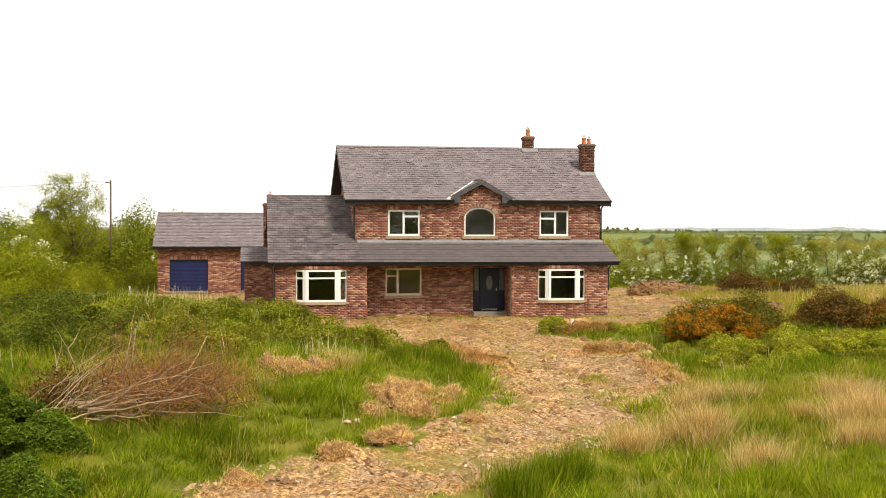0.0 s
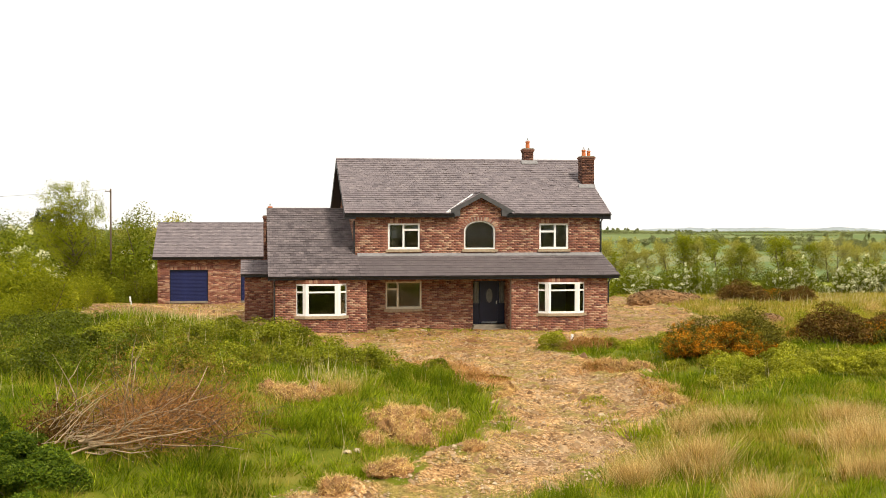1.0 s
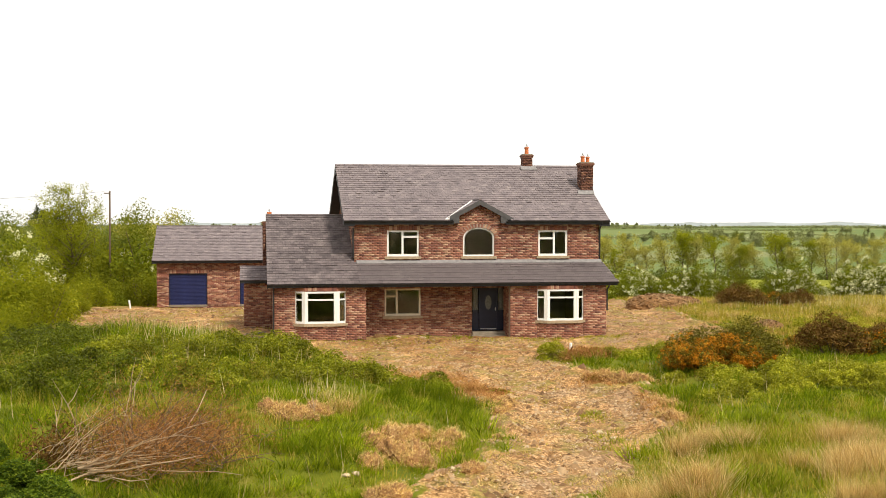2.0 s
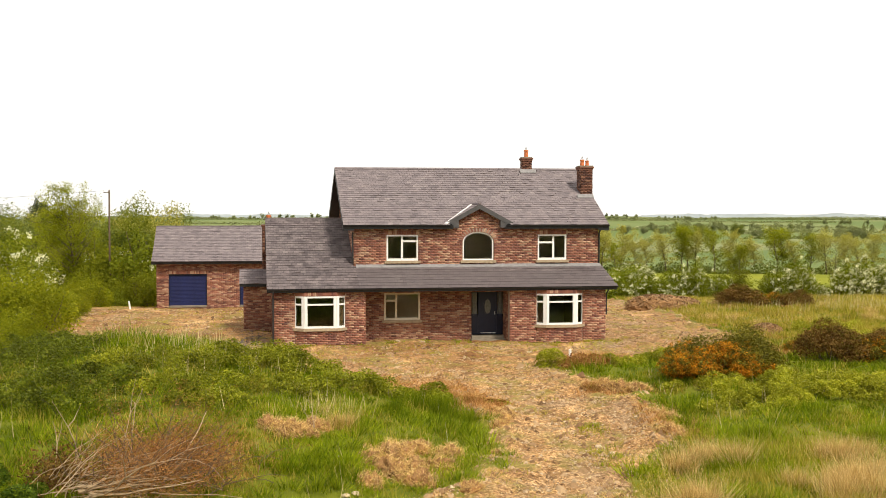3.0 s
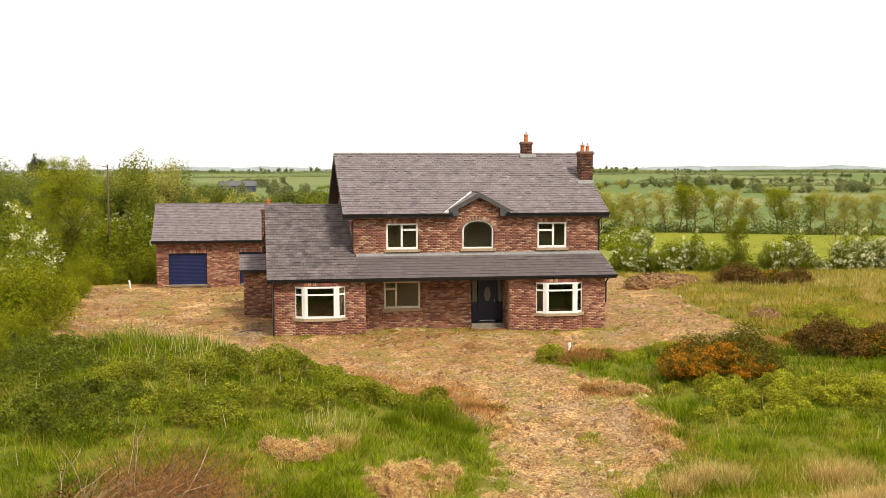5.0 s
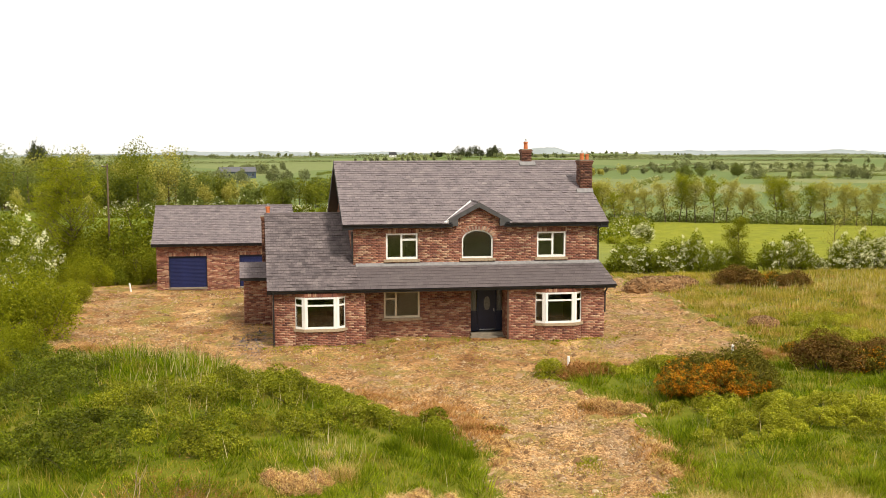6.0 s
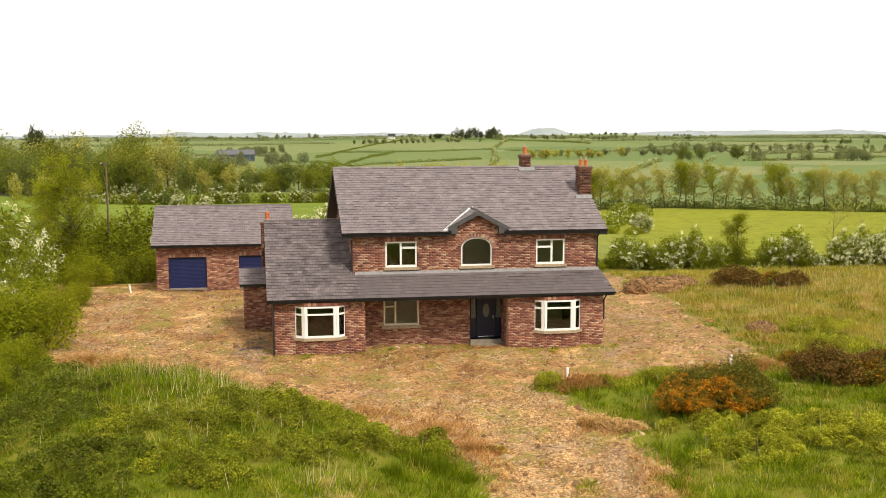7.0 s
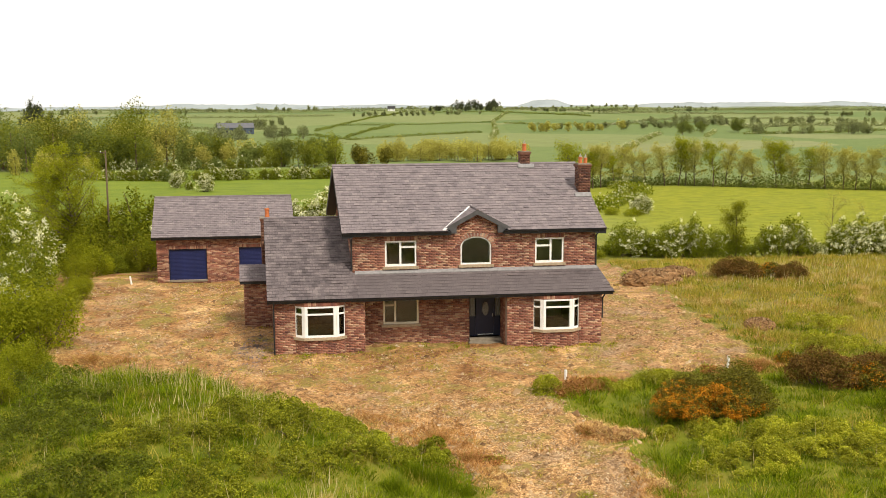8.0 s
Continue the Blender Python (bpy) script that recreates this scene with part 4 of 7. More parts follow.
    f.box(-5.0, 1.46, LE + 0.05, MY - 0.012, LZ - 0.15, LZ - 0.125).box(1.46, 6.36, LE + 0.05, -0.02, LZ - 0.15, LZ - 0.125)
    f.hexa([(6.34, LE, LZ - 0.17), (6.37, LE, LZ - 0.17), (6.09, MY, 3.2), (6.05, MY, 3.2)], [(6.34, LE, LZ - 0.01), (6.37, LE, LZ - 0.01), (6.09, MY, 3.4), (6.05, MY, 3.4)])
    f.hexa([(5.9, LE, LZ - 0.15), (6.34, LE, LZ - 0.15), (6.05, MY, 3.2), (5.9, MY, 3.2)], [(5.9, LE, LZ - 0.11), (6.34, LE, LZ - 0.11), (6.05, MY, 3.24), (5.9, MY, 3.24)])
    f.hexa([(-9.3, LE, LZ - 0.2), (-9.27, LE, LZ - 0.2), (-9.27, wy, 5.36), (-9.3, wy, 5.36)], [(-9.3, LE, LZ - 0.01), (-9.27, LE, LZ - 0.01), (-9.27, wy, 5.56), (-9.3, wy, 5.56)])
    f.obj("lower_fascia", BLACK, h, "black lower eaves board and soffit")
    gutter(h, -9.3, 6.42, LE - 0.02, LZ - 0.03)
    downpipe(h, -9.03, -0.06, -0.15, LZ - 0.06)
    downpipe(h, 5.98, 0.0, 1.2, LZ - 0.06, 0.28)
    downpipe(h, 6.04, MY - 0.02, 3.5, EZ - 0.06, 0.32)
    Build(SK).box(-5.47, -5.39, MY + 0.02, MY + 0.14, 3.6, 4.95).obj("wall_vent_pipe", BLACK, h, "black pipe on the gable")
    # chimneys
    chimney(h, 5.84, 6.42, 3.25, 3.85, 6.3, 8.14, [(6.0, 3.55, 0.30, 0.10), (6.25, 3.55, 0.26, 0.09)])
    chimney(h, 3.54, 4.0, 5.4, 5.85, 7.5, 8.66, [(3.77, 5.62, 0.36, 0.105)])
    chimney(h, -9.42, -8.98, 7.6, 8.3, -0.1, 5.28, [(-9.09, 7.95, 0.46, 0.12)])
    for x0, x1, y0, z in ((5.6, 6.4, 2.96, 6.56), (3.34, 4.16, 5.12, 7.84)):
        Build(SK).hexa([(x0, y0, z), (x1, y0, z), (x1, y0 + 0.16, z + 0.094), (x0, y0 + 0.16, z + 0.094)], [(x0, y0, z + 0.03), (x1, y0, z + 0.03), (x1, y0 + 0.13, z + 0.2), (x0, y0 + 0.13, z + 0.2)]).obj("apron_flashing", LEAD, h, "lead apron flashing")
    # low annex against the west gable
    an = wall(h, "annex_wall", (-10.36, 5.8, 0), (1, 0), 1.34, -0.2, 2.36, skew=SK, label="brick wall of the low annex")
    wall(h, "annex_side", (-10.36, 7.45, 0), (0, -1), 1.65, -0.2, 2.36, skew=SK)
    slated(h, "annex_roof", (-10.56, 5.52, 2.38), (1, 0, 0), UP, 1.59, 1.3, skew=SK, label="slate roof of the annex")
    slated(h, "annex_rear_roof", (-8.97, 7.77, 2.38), (-1, 0, 0), DOWN, 1.59, 1.3, skew=SK)
    wall(h, "annex_back", (-9.02, 7.45, 0), (-1, 0), 1.34, -0.2, 2.36, skew=SK, brick=False)
    Build(SK).box(-10.54, -9.02, 5.54, 5.58, 2.22, 2.37).box(-10.54, -10.38, 5.58, 6.6, 2.25, 2.3).obj("annex_fascia", BLACK, h)
    return h


house = make_house()


# ---------------------------------------------------------------- the garage behind
def roller_door(parent, x0, x1, z0, z1, y, skew, y0):
    d = Build(skew, y0).box(x0 - 0.01, x0 + 0.07, y + 0.06, y + 0.11, z0, z1).box(x1 - 0.07, x1 + 0.01, y + 0.06, y + 0.11, z0, z1).box(x0 + 0.07, x1 - 0.07, y + 0.06, y + 0.11, z1 - 0.08, z1).obj("roller_door", NAVY, parent, "closed navy roller shutter in dark guide rails")
    n = round((z1 - z0) / 0.085)
    h = (z1 - z0) / n
    slat = Build(skew, y0).hexa([(x0, y + 0.10, 0), (x1, y + 0.10, 0), (x1, y + 0.15, 0), (x0, y + 0.15, 0)], [(x0, y + 0.10, h - 0.014), (x1, y + 0.10, h - 0.014), (x1, y + 0.15, h), (x0, y + 0.15, h)]).obj("slat", ROLLER, d)
    slat.location.z = z0
    for i in range(1, n):
        o = new("slat", slat.data)
        o.parent, o.location.z = d, z0 + i * h
    Build(skew, y0).box(x0, x1, y - 0.05, y + 0.2, z0 - 0.12, z0 - 0.002).obj("threshold", CONCRETE, d, "pale concrete threshold")
    return d


def make_garage():
    g = tagged(new("garage"), "detached red brick garage with slate roof and navy roller doors", "garage")
    Y, S, X0, X1, Y1, PT = 19.57, 0.07, -16.93, -8.55, 26.9, 0.51
    sn, cs = PT / math.hypot(1, PT), 1 / math.hypot(1, PT)
    d1, d2 = (-16.2, -13.86, 0.05, 2.02), (-11.86, -9.5, 0.05, 2.06)
    rel = lambda d: box_hole(d[0] - X0, d[1] - X0, d[2], d[3])
    f = wall(g, "front_wall", (X0, Y, 0), (1, 0), X1 - X0, -0.4, 2.85, holes=[rel(d1), rel(d2)], hide=[box_hole(d1[0] - X0 - 0.1, d1[1] - X0 + 0.1, 2.02, 2.24), box_hole(d2[0] - X0 - 0.1, d2[1] - X0 + 0.1, 2.06, 2.28)],
             breaks=[0.05, 2.02, 2.06], skew=S, y0=Y, label="brick front of the garage")
    for d in (d1, d2):
        soldier_course(f, (X0, Y, 0), (1, 0), d[0] - X0 - 0.1, d[1] - X0 + 0.1, d[3], S, y0=Y)
        roller_door(g, *d, Y, S, Y)
    half = (Y1 - Y) / 2
    gab = lambda v: (0, 2 * half) if v < 2.85 else ((v - 2.85) / 0.51, 2 * half - (v - 2.85) / 0.51)
    for nm, o, d in (("west_gable", (X0, Y1, 0), -1), ("east_gable", (X1, Y, 0), 1)):
        wall(g, nm, o, (0, d), Y1 - Y, -0.4, 4.68, span=gab, breaks=[2.85 + 0.06 * i for i in range(32)], skew=S, y0=Y)
    wall(g, "back_wall", (X1, Y1, 0), (-1, 0), X1 - X0, -0.4, 2.85, skew=S, y0=Y, brick=False)
    E, EZ = Y - 0.45, 2.84
    RL = (4.98 - EZ) / sn
    RY = E + RL * cs
    slated(g, "roof", (X0 - 0.27, E, EZ), (1, 0, 0), (0, cs, sn), X1 - X0 + 0.5, RL, skew=S, y0=Y, label="garage slate roof")
    slated(g, "rear_roof", (X1 + 0.23, 2 * RY - E, EZ), (-1, 0, 0), (0, -cs, sn), X1 - X0 + 0.5, RL, skew=S, y0=Y)
    Build(S, Y).box(X0 - 0.27, X1 + 0.23, RY - 0.11, RY + 0.11, 4.95, 5.01).obj("ridge_tiles", SLATE, g)
    b = Build(S, Y).box(X0 - 0.26, X1 + 0.22, E + 0.02, E + 0.05, EZ - 0.18, EZ - 0.02).box(X0 - 0.26, X1 + 0.22, E + 0.05, Y - 0.02, EZ - 0.17, EZ - 0.14)
    for x, xx in ((X0 - 0.27, X0 - 0.02), (X1 + 0.02, X1 + 0.23)):
        b.hexa([(x, E, EZ - 0.2), (xx, E, EZ - 0.2), (xx, RY, 4.78), (x, RY, 4.78)], [(x, E, EZ - 0.02), (xx, E, EZ - 0.02), (xx, RY, 4.96), (x, RY, 4.96)])
    b.obj("fascia", BLACK, g, "black eaves board")
    gutter(g, X0 - 0.28, X1 + 0.24, E - 0.02, EZ - 0.03, S, Y)
    return g


garage = make_garage()


# ---------------------------------------------------------------- plants: materials and growth helpers
def leaf_material(name, stops, trans=0.35, rough=0.6, patch=0.25, lo=0.75, hi=1.2):
    m, n, l, b = nodes_of(name, rough, 0, 0.06)
    f = n.new("ShaderNodeNewGeometry").outputs["Random Per Island"]
    col = ramp(n, l, f, stops)
    col = mixc(n, l, 1.0, col, ramp(n, l, noise_tex(n, l, patch, 4, 0.6), [(0.3, (lo, lo, lo)), (0.7, (hi, hi, hi * 0.9))]), "MULTIPLY")
    l.new(col, b.inputs["Base Color"])
    tr, mx = n.new("ShaderNodeBsdfTranslucent"), n.new("ShaderNodeMixShader")
    l.new(mixc(n, l, 1.0, col, (1.25, 1.2, 0.6), "MULTIPLY"), tr.inputs[0])
    mx.inputs[0].default_value = trans
    l.new(b.outputs[0], mx.inputs[1])
    l.new(tr.outputs[0], mx.inputs[2])
    l.new(mx.outputs[0], n["Material Output"].inputs[0])
    return m


def greens(a, b, c):
    return [(0.0, a), (0.5, b), (1.0, c)]


GRASS = leaf_material("lush_grass", greens((0.055, 0.095, 0.005), (0.13, 0.19, 0.007), (0.29, 0.33, 0.018)), 0.4, 0.55, 1.2, 0.5, 1.4)
GRASS_L = leaf_material("pale_new_grass", greens((0.095, 0.145, 0.006), (0.205, 0.275, 0.010), (0.39, 0.43, 0.03)), 0.4, 0.55, 1.4, 0.5, 1.35)
SEDGE = leaf_material("yellowing_grass", greens((0.19, 0.185, 0.02), (0.36, 0.30, 0.05), (0.54, 0.44, 0.12)), 0.35, 0.7, 0.3)
STRAW = leaf_material("dead_straw", greens((0.40, 0.23, 0.08), (0.64, 0.43, 0.18), (0.82, 0.65, 0.36)), 0.25, 0.8, 1.6)
STALK = leaf_material("bleached_stalk", greens((0.40, 0.31, 0.14), (0.56, 0.46, 0.24), (0.70, 0.61, 0.38)), 0.2, 0.8, 1.0)
LITTER = leaf_material("dry_litter", greens((0.30, 0.19, 0.105), (0.52, 0.39, 0.24), (0.74, 0.62, 0.43)), 0.05, 0.85, 1.5)
RUSH = leaf_material("brown_rush", greens((0.28, 0.15, 0.055), (0.62, 0.43, 0.185), (0.90, 0.73, 0.42)), 0.3, 0.7, 2.0)
BRAMBLE_M = leaf_material("mid_bramble_leaf", greens((0.10, 0.12, 0.009), (0.205, 0.22, 0.015), (0.33, 0.33, 0.033)), 0.2, 0.45, 0.75, 0.42, 1.5)
BRAMBLE_D = leaf_material("dark_bramble_leaf", greens((0.055, 0.075, 0.007), (0.11, 0.135, 0.011), (0.19, 0.21, 0.02)), 0.18, 0.45, 0.7, 0.4, 1.6)
BRAMBLE = leaf_material("bramble_leaf", greens((0.16, 0.18, 0.012), (0.29, 0.295, 0.022), (0.43, 0.415, 0.05)), 0.22, 0.45, 0.75, 0.5, 1.5)
NETTLE = leaf_material("dark_nettle_leaf", greens((0.035, 0.065, 0.007), (0.085, 0.14, 0.012), (0.21, 0.27, 0.025)), 0.25, 0.5, 1.5, 0.6, 1.3)
WILLOW = leaf_material("young_willow_leaf", greens((0.135, 0.165, 0.010), (0.24, 0.265, 0.015), (0.37, 0.375, 0.033)), 0.5, 0.5, 0.35, 0.6, 1.3)
OAK = leaf_material("spring_tree_leaf", greens((0.11, 0.135, 0.009), (0.195, 0.215, 0.015), (0.29, 0.29, 0.026)), 0.42, 0.5, 0.4, 0.6, 1.3)
HAW = leaf_material("hawthorn_leaf", greens((0.085, 0.11, 0.009), (0.165, 0.195, 0.014), (0.26, 0.28, 0.028)), 0.38, 0.5, 0.5, 0.6, 1.35)
MAY = leaf_material("may_blossom", greens((0.56, 0.56, 0.40), (0.74, 0.74, 0.60), (0.84, 0.84, 0.74)), 0.4, 0.7, 2.0, 0.85, 1.1)
GORSE_G = leaf_material("gorse_needles", greens((0.06, 0.055, 0.010), (0.12, 0.11, 0.015), (0.22, 0.19, 0.025)), 0.15, 0.7, 1.0)
GORSE_B = leaf_material("dead_gorse", greens((0.07, 0.035, 0.012), (0.155, 0.085, 0.024), (0.27, 0.16, 0.045)), 0.15, 0.8, 1.0)
GORSE_O = leaf_material("orange_gorse_flower", greens((0.30, 0.085, 0.010), (0.64, 0.23, 0.012), (0.86, 0.44, 0.04)), 0.2, 0.7, 2.5, 0.5, 1.2)
BRACKEN = leaf_material("dead_bracken_frond", greens((0.22, 0.10, 0.035), (0.44, 0.22, 0.08), (0.64, 0.40, 0.18)), 0.2, 0.85, 1.4)
TWIG = leaf_material("dead_brown_twigs", greens((0.13, 0.05, 0.016), (0.32, 0.135, 0.042), (0.52, 0.28, 0.11)), 0.15, 0.85, 1.0)
DIM = leaf_material("distant_foliage", greens((0.115, 0.15, 0.04), (0.165, 0.20, 0.055), (0.225, 0.25, 0.075)), 0.45, 0.8, 0.03, 0.7, 1.25)
BARE_WOOD = leaf_material("distant_budding_trees", greens((0.25, 0.235, 0.07), (0.38, 0.365, 0.10), (0.52, 0.48, 0.15)), 0.5, 0.8, 0.05, 0.8, 1.2)
MIDWOOD = leaf_material("spring_wood_leaf", greens((0.13, 0.155, 0.02), (0.19, 0.21, 0.028), (0.26, 0.27, 0.045)), 0.45, 0.7, 0.06, 0.65, 1.3)
# foliage beyond about 500 m: greyed and lightened, distance haze put into the leaf colour
HAZED_LEAF = leaf_material("far_field_trees", greens((0.15, 0.175, 0.095), (0.21, 0.235, 0.13), (0.29, 0.31, 0.175)), 0.45, 0.8, 0.02, 0.75, 1.2)
DARKWOOD = leaf_material("dark_conifer", greens((0.045, 0.055, 0.03), (0.07, 0.08, 0.04), (0.10, 0.11, 0.05)), 0.1, 0.8, 0.1)
BARK = plain_material("bark", (0.13, 0.095, 0.06), 0.95, 0.15, 6, 0.35, bmp=0.6)
PALEWOOD = plain_material("bleached_branch", (0.42, 0.31, 0.19), 0.9, 0.2, 7, 0.3, bmp=0.4)
EARTH = plain_material("dug_earth", (0.29, 0.16, 0.07), 0.95, 0.15, 2.5, 0.45, bmp=0.8)
CLODS = pieces_material("earth_clod", [(0.0, (0.14, 0.075, 0.035)), (0.5, (0.28, 0.165, 0.08)), (1.0, (0.46, 0.32, 0.18))], "island", 0.95, 0.15, 14, 1.0)
RUBBLE = pieces_material("stones", [(0.0, (0.20, 0.13, 0.07)), (0.5, (0.36, 0.255, 0.15)), (1.0, (0.56, 0.44, 0.29))], "island", 0.9, 0.2, 14, 1.0)


def linked(name, V, F, mat, parent=None, label="", kind="", category=""):
    me = mesh_from(name, V, F)
    me.materials.append(mat)
    ob = new(name, me)
    ob.parent = parent
    return tagged(ob, label, category, kind=kind)


def leaves(C, size, rng, flat=0.0, long=1.6):
    """A small pointed leaf at each centre, turned at random. flat: how far the leaves lie level."""
    n = len(C)
    size = np.broadcast_to(size, (n,)) * rng.uniform(0.6, 1.35, n)
    a = rng.normal(size=(n, 3))
    a[:, 2] *= 1 - flat
    a /= np.linalg.norm(a, axis=1)[:, None]
    b = np.cross(a, rng.normal(size=(n, 3)))
    b /= np.linalg.norm(b, axis=1)[:, None]
    a, b = a * size[:, None] * 0.55 * long, b * size[:, None] * 0.5
    V = np.stack([C - a * 0.8 + b, C - a * 0.8 - b, C + a * 1.2], 1).reshape(-1, 3)
    return V, np.arange(3 * n).reshape(-1, 3)


def sprays(c, k, length, sd, rng):
    """Each centre drawn out into k points along a short arching twig."""
    d = rng.normal(size=(len(c), 1, 3)) * np.array([1, 1, 0.45])
    d /= np.linalg.norm(d, axis=2, keepdims=True)
    t = rng.uniform(-1, 1, (len(c), k, 1))
    q = c[:, None, :] + d * t * length * rng.uniform(0.5, 1.2, (len(c), 1, 1)) - np.array([0, 0, 0.35]) * length * t * t
    return (q + rng.normal(0, sd, q.shape)).reshape(-1, 3)


def blades(P, h, w, lean, rng):
    """A slim leaning blade, one triangle, at each foot P."""
    n = len(P)
    h = np.broadcast_to(h, (n,)) * rng.uniform(0.55, 1.3, n)
    w = np.broadcast_to(w, (n,)) * rng.uniform(0.7, 1.3, n)
    t = rng.uniform(0, 6.2832, n)
    side = np.stack([np.cos(t), np.sin(t), np.zeros(n)], 1) * w[:, None] * 0.5
    g = rng.uniform(0, 6.2832, n)
    out = np.stack([np.cos(g), np.sin(g), np.zeros(n)], 1) * (h * lean * rng.uniform(0.2, 1.4, n))[:, None]
    out[:, 2] = h
    V = np.stack([P - side, P + side, P + out], 1).reshape(-1, 3)
    return V, np.arange(3 * n).reshape(-1, 3)


def tufts(C, nb, r, h, w, lean, rng):
    """Domed tufts at the centres C: nb blades each, tallest in the middle and falling outwards."""
    n = len(C)
    th = h * rng.uniform(0.45, 1.5, n)
    o = rng.normal(0, 1, (n, nb, 2))
    d2 = (o ** 2).sum(-1)
    hh = th[:, None] * np.exp(-0.22 * d2) * rng.uniform(0.6, 1.2, (n, nb))
    P = np.repeat(C[:, None, :], nb, 1).astype(float)
    P[..., :2] += o * r * (0.6 + 0.6 * th / th.mean())[:, None, None]
    t = rng.uniform(0, 6.2832, (n, nb))
    ww = np.broadcast_to(w, (n,))[:, None] * rng.uniform(0.6, 1.3, (n, nb))
    side = np.stack([np.cos(t), np.sin(t), 0 * t], -1) * (ww * 0.5)[..., None]
    lay = rng.normal(0, 0.25, (n, 1, 2))
    out = np.concatenate([(o * 0.45 + lay + rng.normal(0, 0.35, (n, nb, 2))) * (hh * lean)[..., None], hh[..., None]], -1)
    V = np.stack([P - side, P + side, P + out], 2).reshape(-1, 3)
    return V, np.arange(len(V)).reshape(-1, 3)


def limb(b, p, d, length, r, rng, bends=4, sides=5, droop=0.0, crook=0.22):
    """A tapering crooked limb; returns the points along it."""
    pts = [Vector(p)]
    d = Vector(d).normalized()
    for i in range(bends):
        q = pts[-1] + d * (length / bends)
        r1 = r * (1 - 0.8 * (i + 1) / bends)
        b.tube(pts[-1], q, r * (1 - 0.8 * i / bends), r1, sides, i == bends - 1)
        pts.append(q)
        d = (d + Vector(rng.normal(0, crook, 3)) + Vector((0, 0, -droop))).normalized()
    return pts


def tree(name, label, H, R, n_leaf, size, mat, seed, base=0.3, trunk=0.18, limbs=9, blossom=0.0, rise=(0.35, 1.0), spread=0.28, bark=None, category="tree"):
    """A tapered trunk with limbs, and a crown of small leaves gathered in clumps about the twigs."""
    rng = np.random.default_rng(seed)
    root = tagged(new(name), label, category)
    b = Build()
    stem = limb(b, (0, 0, -0.3), (rng.normal(0, 0.05), rng.normal(0, 0.05), 1), H * 0.85, trunk, rng, 6, 7, crook=0.07)
    tips = []
    for i in range(limbs):
        t = base + (0.98 - base) * (i + rng.uniform(0, 0.8)) / limbs
        k = min(int(t * 6), 5)
        p = stem[k].lerp(stem[k + 1], t * 6 - k)
        g = rng.uniform(0, 6.2832)
        out = R * (0.55 + 0.6 * math.sin(math.pi * min(1, 0.15 + 0.85 * (t - base) / (1 - base)))) * rng.uniform(0.7, 1.15)
        pts = limb(b, p, (math.cos(g), math.sin(g), rng.uniform(*rise)), out, trunk * 0.42 * (1.1 - t * 0.6), rng, 3, 5)
        tips += pts[1:]
        for q in pts[1:]:
            sub = limb(b, q, rng.normal(0, 1, 3) + np.array([0, 0, 0.5]), out * 0.45, trunk * 0.14, rng, 2, 4)
            tips += sub[1:]
    tips += stem[4:]
    b.obj("trunk", bark or BARK, root, smooth=True)
    T = np.array([tuple(p) for p in tips])
    wgt = rng.uniform(0.3, 1.7, len(T))
    c = T[rng.choice(len(T), n_leaf, p=wgt / wgt.sum())] + rng.normal(0, 1, (n_leaf, 3)) * np.array([spread, spread, spread * 0.75]) * R * 0.62
    c = c[c[:, 2] > 0.05]
    V, F = leaves(c, size, rng, 0.35)
    linked("crown", V, F, mat, root)
    if blossom:
        k = int(n_leaf * blossom)
        pick = T[rng.choice(len(T), max(3, len(T) // 2), replace=False)]
        c = sprays(pick[rng.integers(0, len(pick), k // 20)] + np.array([0, 0, 0.12 * R]), 20, 0.3, 0.08, rng)
        V, F = leaves(c, size * 0.85, rng, 0.5, 1.1)
        linked("blossom", V, F, MAY, root, "white may blossom")
    return root


